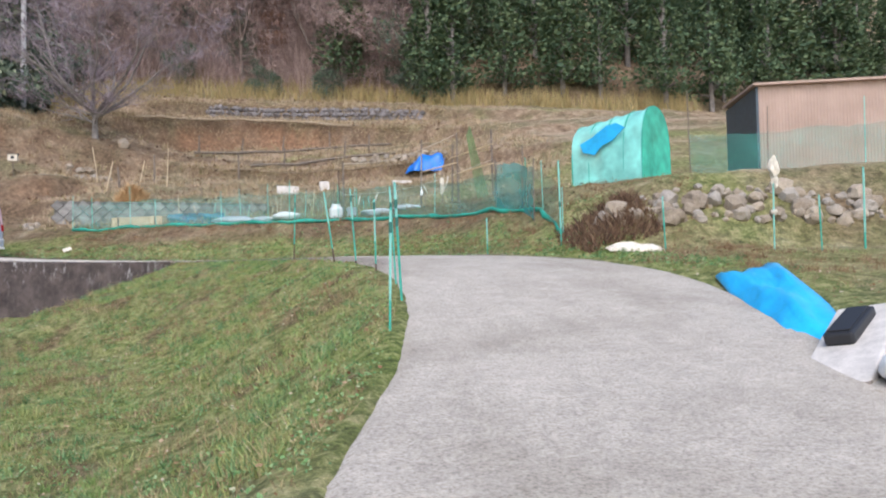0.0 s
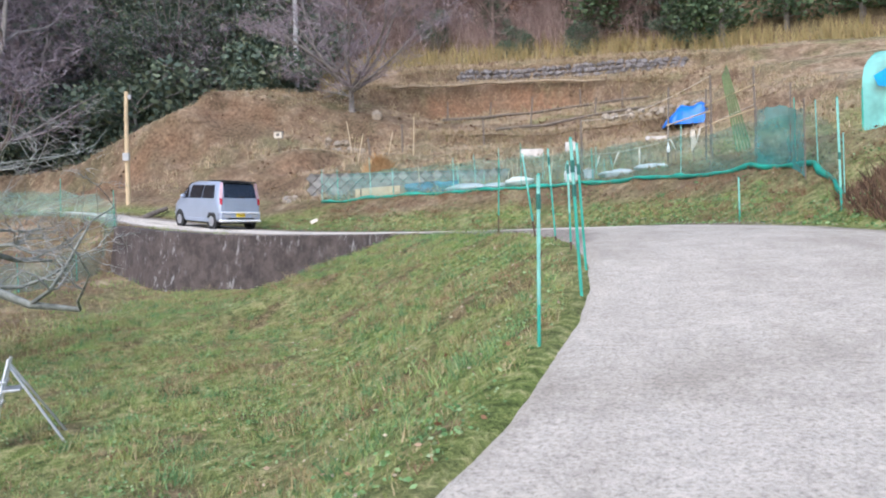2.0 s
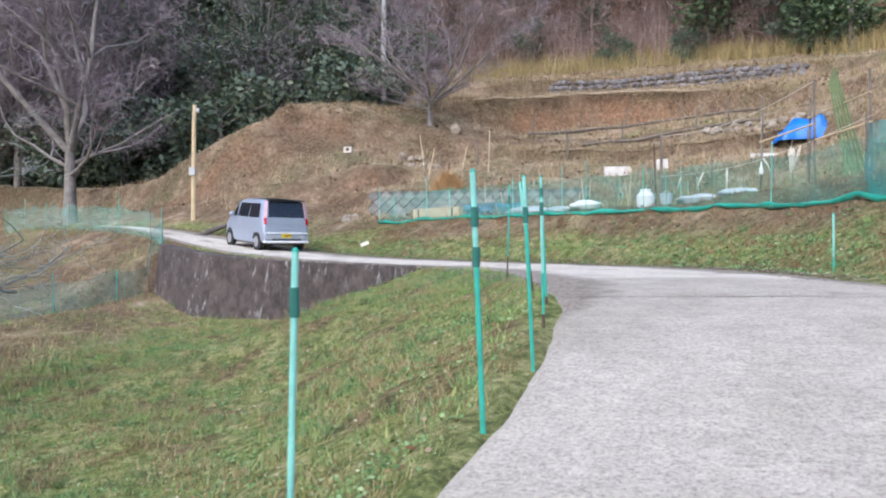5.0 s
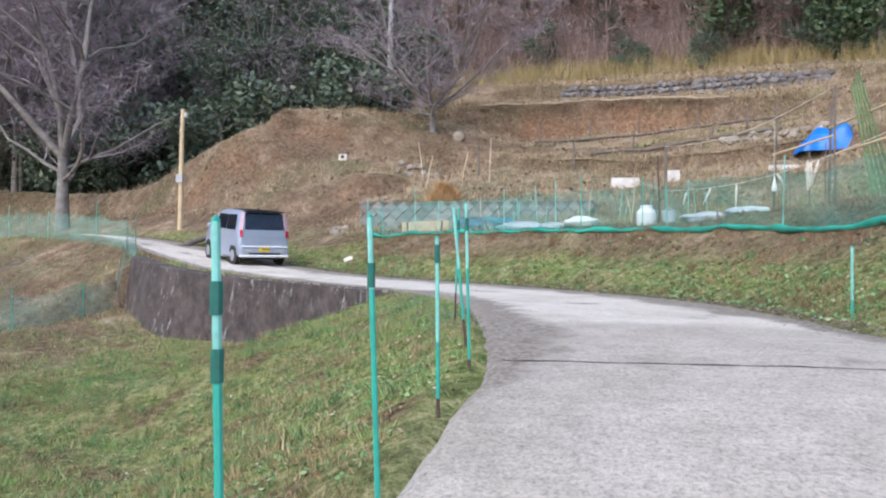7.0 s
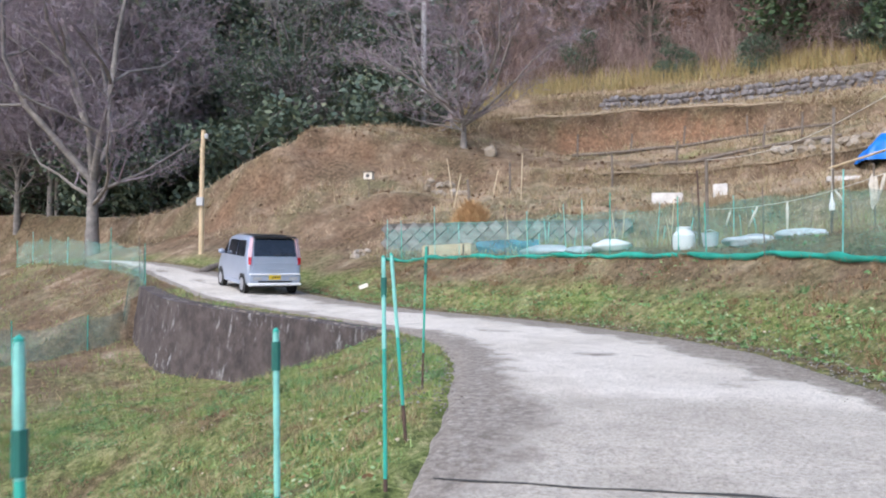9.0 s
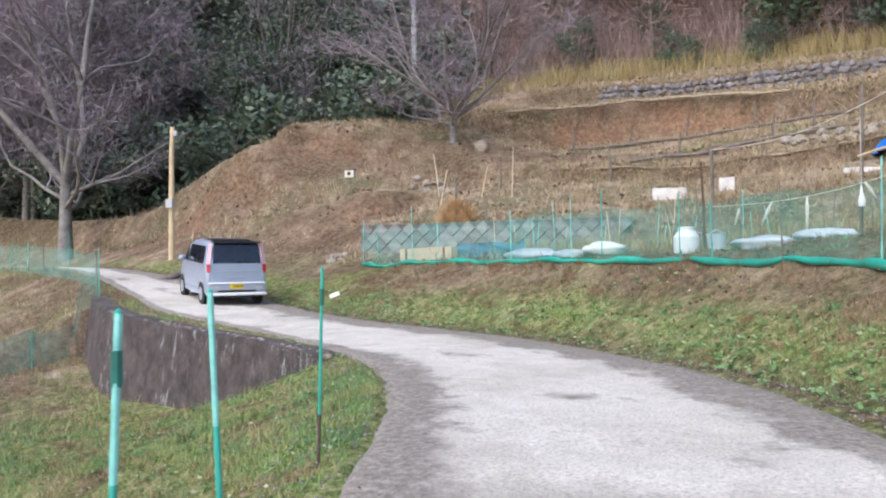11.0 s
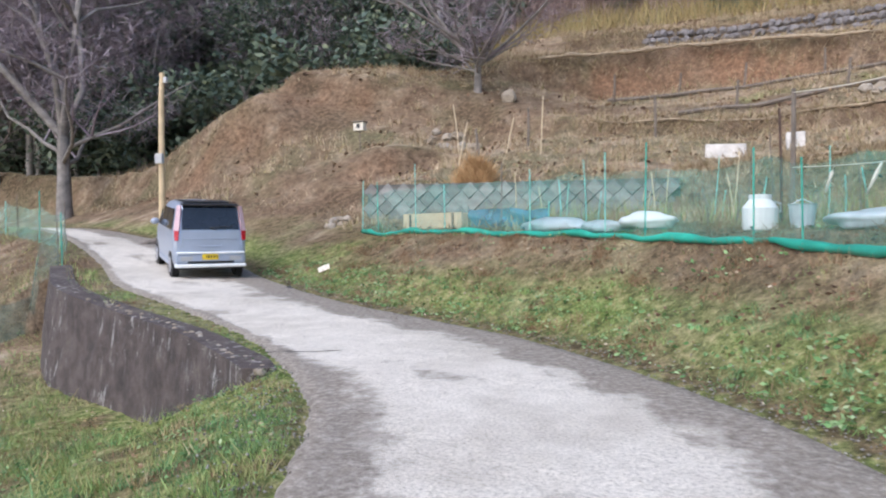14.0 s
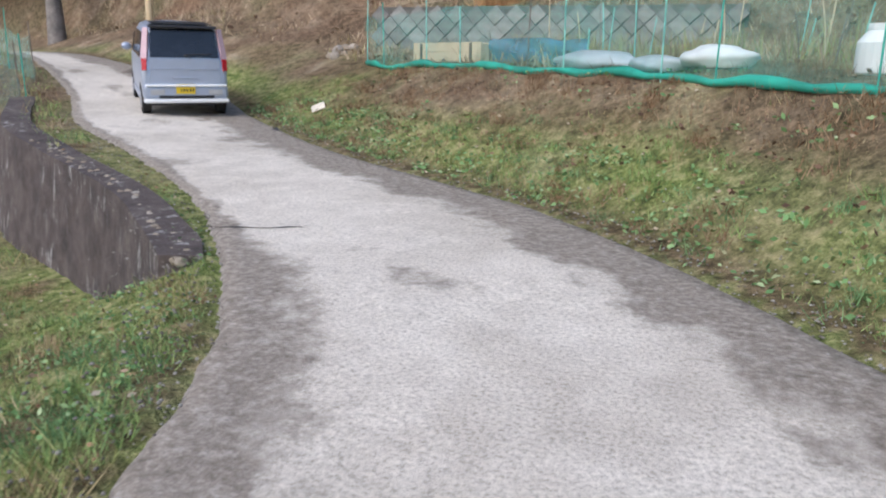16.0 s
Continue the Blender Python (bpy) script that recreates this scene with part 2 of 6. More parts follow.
LICHEN = plain("lichen_bark", (0.24, 0.25, 0.22), 0.95, vary=0.5, scale=9, bump=0.7)
STAKE = plain("green_plastic_coat", (0.035, 0.36, 0.27), 0.45, vary=0.2, scale=4)
STAKE_PALE = plain("faded_green_plastic", (0.22, 0.55, 0.47), 0.55, vary=0.25, scale=5)
RUST = plain("rusty_steel", (0.10, 0.06, 0.045), 0.85, vary=0.4, scale=20, bump=0.3)
TAPE = plain("dark_green_tape", (0.015, 0.13, 0.10), 0.5)
NET = net_material("green_netting", (0.05, 0.34, 0.28), 0.24)
NET_DENSE = net_material("bunched_green_netting", (0.025, 0.33, 0.235), 0.9)
NET_BLUE = net_material("blue_netting", (0.05, 0.20, 0.33), 0.6)
NET_TEAL = net_material("teal_netting", (0.06, 0.36, 0.36), 0.5)
NET_PALE = net_material("pale_green_netting", (0.20, 0.46, 0.38), 0.27)
NET_HOOP = net_material("hoop_netting", (0.22, 0.62, 0.55), 0.93)
SILVER = plain("silver_paint", (0.40, 0.45, 0.55), 0.28, 0.35, vary=0.05, scale=2)
BLACKP = plain("black_plastic", (0.02, 0.02, 0.022), 0.5, vary=0.2)
TYRE = plain("tyre_rubber", (0.022, 0.021, 0.02), 0.85, vary=0.2, scale=20)
RIM = plain("alloy_rim", (0.5, 0.5, 0.52), 0.35, 0.7, vary=0.1)
WINDOW = glass_dark("tinted_glass")
RED_LAMP = plain("red_lamp_lens", (0.45, 0.01, 0.02), 0.2, vary=0.1)
CLEAR_LAMP = plain("clear_lamp_lens", (0.62, 0.42, 0.46), 0.2, vary=0.1)
PLATE = plain("yellow_plate", (0.72, 0.50, 0.02), 0.5, vary=0.05)
INK = plain("dark_lettering", (0.02, 0.02, 0.02), 0.7)
TIMBER = plain("pale_timber", (0.62, 0.50, 0.33), 0.7, vary=0.15, scale=3, bump=0.2)
POLEWOOD = plain("peeled_pole_wood", (0.60, 0.46, 0.28), 0.75, vary=0.18, scale=2, bump=0.3)
OLDWOOD = plain("weathered_wood", (0.19, 0.155, 0.125), 0.9, vary=0.35, scale=6, bump=0.4)
GREYPOLE = plain("grey_concrete_pole", (0.42, 0.42, 0.42), 0.8, vary=0.12, scale=2)
METAL = plain("aluminium", (0.62, 0.63, 0.64), 0.4, 0.8, vary=0.1)
WHITEPLASTIC = plain("white_plastic", (0.78, 0.78, 0.76), 0.5, vary=0.08, scale=4)
SHEETPLASTIC = plain("greyish_plastic_film", (0.50, 0.54, 0.56), 0.35, vary=0.2, scale=5)
GREYSLAB = plain("pale_concrete_slab", (0.58, 0.54, 0.49), 0.85, vary=0.2, scale=5, bump=0.3)
BLUETARP = plain("blue_tarpaulin", (0.012, 0.17, 0.62), 0.4, vary=0.25, scale=3)
CYANTARP = plain("bright_blue_sheet", (0.02, 0.42, 0.80), 0.35, vary=0.2, scale=3)
ORANGE = plain("yellow_plastic", (0.80, 0.42, 0.03), 0.5, vary=0.1)
CLOTH = plain("off_white_cloth", (0.66, 0.60, 0.50), 0.9, vary=0.2, scale=12)
SHEDSIDE = plain("dark_blue_sheet_metal", (0.045, 0.075, 0.10), 0.5, vary=0.25)
STONES = random_tints("field_stones", [(0.0, (0.27, 0.22, 0.165)), (0.5, (0.40, 0.335, 0.255)), (0.8, (0.35, 0.32, 0.28)), (1.0, (0.50, 0.42, 0.32))], 0.9, per_object=True, grain=9)
MASONRY = random_tints("wall_stones", [(0.0, (0.19, 0.18, 0.165)), (0.5, (0.25, 0.24, 0.22)), (1.0, (0.32, 0.305, 0.28))], 0.9, per_object=True, grain=7)
UPPER = random_tints("terrace_stones", [(0.0, (0.16, 0.145, 0.14)), (0.5, (0.22, 0.20, 0.195)), (1.0, (0.28, 0.26, 0.255))], 0.9, per_object=True, grain=7)
CRACK = plain("crack_shadow", (0.06, 0.055, 0.05), 0.95, vary=0.3)
JOINT = plain("dark_joint", (0.11, 0.105, 0.09), 0.95, vary=0.3)


def corrugated_material():
    m, n, l, b = material("brown_sheet_metal")
    g, f = noise_node(n, l, 1.2, 4), noise_node(n, l, 25, 2)
    r = ramp_node(n, l, g.outputs["Fac"], (0.3, (0.33, 0.23, 0.18)), (0.7, (0.43, 0.31, 0.25)))
    l.new(r.outputs["Color"], b.inputs["Base Color"])
    b.inputs["Roughness"].default_value = 0.6
    bump_node(n, l, b, f.outputs["Fac"], 0.1)
    return m


BROWNSHEET = corrugated_material()
LICHEN_TWIG = random_tints("lichen_twigs", [(0.0, (0.18, 0.17, 0.155)), (1.0, (0.40, 0.40, 0.37))], 0.95)
BROWN_TWIG_BARK = plain("brown_bark", (0.20, 0.155, 0.13), 0.9, vary=0.35, scale=4, bump=0.5)

# ---- small helpers ----
def part(name, bm, material, parent, label="", smooth=False):
    """Links a bmesh as one mesh object under a thing or a part (or at top level)."""
    me = bpy.data.meshes.new(name)
    bm.to_mesh(me)
    bm.free()
    if smooth:
        me.shade_smooth()
    me.materials.append(material)
    ob = new(name, me)
    ob.parent = parent
    if label:
        ob["label"] = label
    return ob


def empty(name, m=None):
    ob = new(name)
    ob.empty_display_size = 0.1
    if m is not None:
        ob.matrix_basis = m
    return ob


def raw(name, verts, faces, material, parent=None, smooth=False):
    me = bpy.data.meshes.new(name)
    me.from_pydata([tuple(v) for v in verts], [], [tuple(f) for f in faces])
    if smooth:
        me.shade_smooth()
    me.materials.append(material)
    ob = new(name, me)
    ob.parent = parent
    return ob


# ---- the lie of the land ----
# road stations: left edge, right edge, height
STATIONS = [
    ((-4.3, -12.0), (-0.7, -13.0), -1.35),
    ((-2.7, -6.0), (1.0, -6.5), -0.53),
    ((-1.56, -2.3), (2.65, -2.4), -0.05),
    ((-0.55, 0.05), (3.7, 0.0), 0.27),
    ((0.2, 2.37), (4.45, 2.2), 0.65),
    ((0.42, 3.9), (4.6, 4.0), 0.92),
    ((0.47, 5.5), (4.3, 5.6), 1.09),
    ((0.12, 7.5), (3.65, 7.5), 1.20),
    ((-0.30, 9.3), (3.22, 9.5), 1.24),
    ((-0.93, 11.0), (2.68, 11.25), 1.26),
    ((-1.72, 12.33), (1.6, 13.1), 1.28),
    ((-3.58, 14.42), (-0.4, 15.35), 1.33),
    ((-6.1, 16.3), (-3.8, 17.7), 1.44),
    ((-8.7, 17.9), (-6.8, 20.2), 1.64),
    ((-11.4, 20.3), (-9.6, 22.6), 1.97),
    ((-15.3, 22.9), (-14.5, 24.6), 2.60),
    ((-20.0, 25.5), (-19.4, 27.2), 2.72),
    ((-26.0, 27.6), (-25.6, 29.4), 2.3),
    ((-36.0, 29.0), (-35.7, 31.0), 1.4),
]


def catmull(p, t):
    i = max(0, min(int(t), len(p) - 2))
    u = t - i
    a, b, c, d = p[max(i - 1, 0)], p[i], p[i + 1], p[min(i + 2, len(p) - 1)]
    return 0.5 * (2 * b + (c - a) * u + (2 * a - 5 * b + 4 * c - d) * u * u + (3 * b - a - 3 * c + d) * u ** 3)


KL = np.array([s[0] for s in STATIONS])
KR = np.array([s[1] for s in STATIONS])
KZ = np.array([s[2] for s in STATIONS])
NS = 14 * (len(STATIONS) - 1) + 1
ST = np.linspace(0, len(STATIONS) - 1, NS)
RL = np.array([catmull(KL, t) for t in ST])
RR = np.array([catmull(KR, t) for t in ST])
RZ = np.array([catmull(KZ, t) for t in ST])
RC = (RL + RR) / 2


def breakline(*knots):
    """A line along the hillside: knots of x, y, z."""
    return np.array(knots)


# terraces of the hillside from the lowest to the highest
HILL = [
    breakline((-40, 27, 5.5), (-20, 27, 3.5), (-14, 24.5, 2.7), (-10, 22.5, 2.4), (-6, 21, 2.4), (-2, 18, 2.5), (3, 14, 2.5), (6, 8, 2.7), (12, 3, 2.9), (24, 0, 3.0)),
    breakline((-40, 30, 5.8), (-20, 29.0, 4.3), (-17, 27.5, 3.8), (-14, 26.5, 3.4), (-10, 25.0, 3.2), (-6, 24.1, 2.9), (-2, 24.3, 2.75), (3, 24.0, 2.9), (8, 21, 3.2), (13, 14, 3.4), (24, 9, 3.8)),
    breakline((-40, 31, 5.9), (-20, 30.0, 4.7), (-17, 28.6, 5.0), (-14, 28.3, 5.2), (-10, 27.6, 4.6), (-6, 25.6, 4.0), (-2, 24.9, 3.75), (3, 25.3, 4.1), (8, 24, 4.5), (13, 18, 4.6), (24, 14, 5.2)),
    breakline((-40, 34, 6.0), (-20, 31.0, 5.0), (-17, 29.5, 5.6), (-14, 29.3, 6.3), (-12.3, 30.3, 7.5), (-10, 30.6, 7.2), (-6, 29.6, 5.1), (-2, 29.6, 5.5), (3, 29.0, 5.1), (8, 27.6, 5.4), (13, 23, 5.9), (24, 19, 6.6)),
    breakline((-40, 36, 6.0), (-20, 32.0, 5.0), (-17, 30.5, 5.7), (-14, 30.3, 6.6), (-12.3, 31.3, 8.1), (-10, 32.2, 8.5), (-6, 31.6, 7.2), (-2, 29.8, 5.9), (3, 29.2, 5.6), (8, 27.8, 6.0), (13, 23.3, 6.3), (24, 20, 7.0)),
    breakline((-40, 40, 6.0), (-20, 34.0, 4.8), (-17, 33.0, 5.1), (-14, 33.0, 6.2), (-12.3, 33.5, 8.0), (-10, 34.0, 8.8), (-6, 34.0, 8.3), (-2, 35.1, 7.5), (3, 35.3, 7.7), (8, 33.5, 7.8), (13, 28.5, 7.6), (24, 23, 7.7)),
    breakline((-40, 41, 6.2), (-20, 36.0, 4.8), (-17, 35.0, 4.9), (-14, 35.0, 5.8), (-12.3, 35.2, 7.6), (-10, 36.0, 8.9), (-6, 35.0, 9.1), (-2, 35.3, 9.1), (3, 35.5, 9.2), (8, 33.9, 8.8), (13, 29.5, 8.2), (24, 24, 8.1)),
    breakline((-40, 45, 8), (-20, 40.0, 5.4), (-17, 39.0, 5.4), (-14, 38.5, 6.0), (-12.3, 38.5, 7.3), (-10, 39.0, 9.0), (-6, 38.3, 10.2), (-2, 38.9, 9.9), (3, 39.0, 10.0), (8, 37.5, 9.9), (13, 32.5, 9.2), (24, 27, 8.7)),
    breakline((-40, 46, 8.5), (-20, 41.0, 5.8), (-17, 40.0, 5.8), (-14, 39.5, 6.4), (-12.3, 39.5, 7.6), (-10, 40.0, 9.2), (-6, 39.2, 10.6), (-2, 39.3, 10.8), (3, 39.4, 10.9), (8, 37.9, 10.8), (13, 33.0, 9.8), (24, 28, 9.1)),
    breakline((-40, 50, 11), (-20, 45.0, 8.4), (-17, 44.5, 8.4), (-14, 44.0, 8.8), (-12.3, 43.6, 9.4), (-10, 43.5, 10.6), (-6, 43.0, 12.0), (-2, 43.2, 12.2), (3, 43.5, 12.3), (8, 42.0, 12.2), (13, 37.0, 11.0), (24, 31, 10.0)),
    breakline((-40, 90, 62), (-20, 86.0, 55.0), (-6, 83.0, 46.0), (3, 83.5, 46.0), (8, 82.0, 46.0), (13, 77.0, 44.0), (24, 71, 42.0)),
]


def ease(a):
    a = np.clip(a, 0, 1)
    return a * a * (3 - 2 * a)


def rough(x, y, size, seed=0.0):
    """Soft irregular relief from a few crossed waves and value noise."""
    a = np.sin(x / size * 1.7 + 1.3 * np.sin(y / size * 0.9 + seed)) * np.sin(y / size * 1.9 + 1.1 * np.sin(x / size * 1.2 - seed))
    b = np.sin(x / size * 4.3 + y / size * 2.1 + seed * 2) * np.sin(y / size * 3.9 - x / size * 1.4 + seed)
    return 0.65 * a + 0.35 * b


def hill(x, y):
    """Height of the terraced hillside."""
    ys = [np.interp(x, b[:, 0], b[:, 1]) for b in HILL]
    zs = [np.interp(x, b[:, 0], b[:, 2]) for b in HILL]
    z = np.where(y < ys[0], zs[0], zs[-1] + (y - ys[-1]) * 0.5)
    for i in range(len(ys) - 1):
        inside = (y >= ys[i]) & (y < ys[i + 1])
        u = (y - ys[i]) / np.maximum(ys[i + 1] - ys[i], 0.05)
        z = np.where(inside, zs[i] + (zs[i + 1] - zs[i]) * u, z)
    return z


# short eroded faces under the benches: line, half height, ends along x
SCARPS = [([(-19, 29.7), (-15.5, 29.4), (-11, 29.2)], 0.8, -18.4, -11.0),
          ([(-9, 26.6), (-7.5, 27.0), (-5, 28.2)], 0.45, -8.6, -4.9),
          ([(-13, 30.6), (-11, 31.0), (-8, 31.0)], 0.45, -13.2, -7.6)]


def scarp(x, y):
    """Height added by the eroded faces, and how bare the earth is there."""
    z, bare = np.zeros(np.shape(x)), np.zeros(np.shape(x))
    for line, tall, a, b in SCARPS:
        u = y - np.interp(x, [p[0] for p in line], [p[1] for p in line]) - 0.3 * rough(x, y * 0 + a, 0.9, 3.0)
        w = ease((x - a) / 1.0) * ease((b - x) / 1.6)
        z = z + w * tall * np.tanh(u / 0.22) * np.exp(-np.abs(u) / 1.3)
        bare = np.maximum(bare, w * ease((u + 1.5) / 0.9) * ease((0.2 - u) / 0.2))
    return z, bare


# trodden earth and leaf mould on the slope: centre, half sizes, cover
BARE_SPOTS = [(-10.9, 29.6, 1.6, 0.8, 0.8), (-9.2, 26.9, 2.2, 0.9, 0.6), (-8.0, 25.5, 1.8, 0.6, 0.85), (-6.0, 31.5, 2.5, 0.7, 0.5),
              (-3.0, 31.5, 3.5, 1.2, 0.6), (3.0, 31.0, 4.0, 1.0, 0.5), (-15.0, 28.3, 2.5, 0.5, 0.6)]


def bare_earth(x, y):
    """How bare the hillside is, from 0 to 1."""
    soil = 0.7 * scarp(x, y)[1]
    for cx, cy, rx, ry, w in BARE_SPOTS:
        q = np.hypot((x - cx) / rx, (y - cy) / ry) + 0.35 * rough(x, y, 0.8, cx)
        soil = np.maximum(soil, w * ease((1.15 - q) / 0.5))
    return soil


def field(x, y):
    """Height of the meadow below the road."""
    return np.maximum(0.0 + 0.065 * (y - 15) + 0.06 * (x + 6), -2.6) + 0.4 * ease((-x - 9) / 3) * ease((y - 12) / 5)


def near_road(x, y):
    """Station, side (-1 left, 1 right) and distance beyond the road's edge for each place."""
    x, y = np.ravel(x), np.ravel(y)
    s, side, d = np.zeros(len(x)), np.zeros(len(x)), np.zeros(len(x))
    for k in range(0, len(x), 4000):
        p = np.stack([x[k:k + 4000], y[k:k + 4000]], 1)
        best = []
        for line in (RL, RR):
            a, b = line[:-1], line[1:]
            ab = b - a
            u = np.clip(((p[:, None] - a) * ab).sum(2) / (ab * ab).sum(1), 0, 1)
            q = a + u[..., None] * ab
            dist = np.hypot(*(p[:, None] - q).transpose(2, 0, 1))
            i = dist.argmin(1)
            r = np.arange(len(p))
            off = p - q[r, i]
            cross = ab[i, 0] * off[:, 1] - ab[i, 1] * off[:, 0]
            best.append((dist[r, i], ST[i] + u[r, i] * (ST[1] - ST[0]), cross))
        (dl, sl, cl), (dr, sr, cr) = best
        left, right = cl > 0, cr < 0
        use_left = left & (~right | (dl < dr))
        use_right = right & ~use_left
        s[k:k + 4000] = np.where(use_left, sl, np.where(use_right, sr, (sl * dr + sr * dl) / (dl + dr + 1e-6)))
        side[k:k + 4000] = np.where(use_left, -1, np.where(use_right, 1, 0))
        d[k:k + 4000] = np.where(use_left, dl, np.where(use_right, dr, -np.minimum(dl, dr)))
    return s, side, d


WALL_FROM, WALL_TO = 10.25, 13.8


def wall_off(s):
    """How far the wall's face stands outside the lane's edge."""
    return np.interp(s, [10.25, 10.7, 11.5, 12.0, 14.0], [0.34, 0.58, 0.86, 0.98, 0.95])


def land(x, y):
    """Height of the ground."""
    shape = np.shape(x)
    x, y = np.ravel(np.asarray(x, float)), np.ravel(np.asarray(y, float))
    s, side, d = near_road(x, y)
    zr = np.interp(s, ST, RZ)
    # right: bank along the road, the flat apron with its own bank behind, then the terraces
    slope = np.interp(s, [0, 6, 9, 11, 13, 16, 18], [0.55, 0.62, 0.72, 0.70, 0.5, 0.4, 0.35])
    bank = zr + 0.05 * np.minimum(d, 0.25) + slope * np.maximum(d - 0.25, 0) + 2.0 * np.maximum(d - 3.4, 0)
    foot = 5.9 - 0.3 * np.clip(x - 4, -2, 20)
    apron = 1.22 - 0.13 * np.maximum(foot - y, 0) + 0.8 * np.maximum(y - foot, 0)
    up = np.minimum(bank, apron)
    h = hill(x, y) + scarp(x, y)[0]
    k = 0.25
    m = np.clip(0.5 + 0.5 * (h - up) / k, 0, 1)
    right = h * (1 - m) + up * m - k * m * (1 - m)
    # left: grassy edge, bank or wall, meadow
    f = field(x, y)
    steep = np.interp(s, [0, 3, 7, 8.2, 9.0, 10.2, 11.4, 13], [0.45, 0.52, 0.52, 0.42, 0.3, 0.3, 0.25, 0.2])
    steep = np.where(s > WALL_TO, 0.5, steep)
    edge = np.where(s < WALL_FROM, np.interp(s, [0, 9.3, WALL_FROM], [0.15, 0.2, 0.1]), np.maximum(wall_off(s) - 0.27, 0.04))
    edge = np.where(s > WALL_TO, 0.5, edge)
    brink = zr - 0.03 - 0.06 * np.minimum(d, edge)
    base = np.interp(s, [10.25, 10.5, 10.8, 11.1, 11.5, 12.3, 13.4, 13.8], [1.15, 0.78, 0.45, 0.18, 0.0, -0.22, 0.25, 0.6])
    walled = (s > WALL_FROM) & (s < WALL_TO) & (d > edge)
    down = np.where(walled, np.minimum(base, brink), brink) - steep * np.maximum(d - edge, 0)
    k = 0.3
    m = np.clip(0.5 + 0.5 * (down - f) / k, 0, 1)
    left = f * (1 - m) + down * m + k * m * (1 - m)
    z = np.where(side > 0, right, np.where(side < 0, left, zr - 0.06 * ease(-d / 0.15) - 0.2 * ease((-d - 0.12) / 0.5)))
    away = ease((d - 0.1) / 0.6) * (side != 0)
    far = ease((np.hypot(x, y - 15) - 14) / 20)
    z = z + away * (0.035 * rough(x, y, 0.45) + 0.05 * rough(x, y, 1.7, 2.0) + far * 0.16 * rough(x, y, 3.1, 1.0))
    return z.reshape(shape)


def land_at(x, y):
    return float(land(np.array([x]), np.array([y]))[0])


def spaced(*runs):
    """Grid lines: runs of (start, end, step)."""
    out = []
    for a, b, step in runs:
        out += list(np.arange(a, b, step))
    return np.array(out + [runs[-1][1]])


GX = spaced((-400, -100, 60), (-100, -40, 6), (-40, -19, 0.8), (-19, -8, 0.25), (-8, 7, 0.13), (7, 14, 0.3), (14, 40, 0.9), (40, 100, 6), (100, 400, 60))
GY = spaced((-400, -60, 60), (-60, -14, 5), (-14, -7, 0.5), (-7, 22, 0.14), (22, 42, 0.22), (42, 60, 0.8), (60, 110, 4), (110, 400, 58))
gx, gy = np.meshgrid(GX, GY)
gz = land(gx, gy)


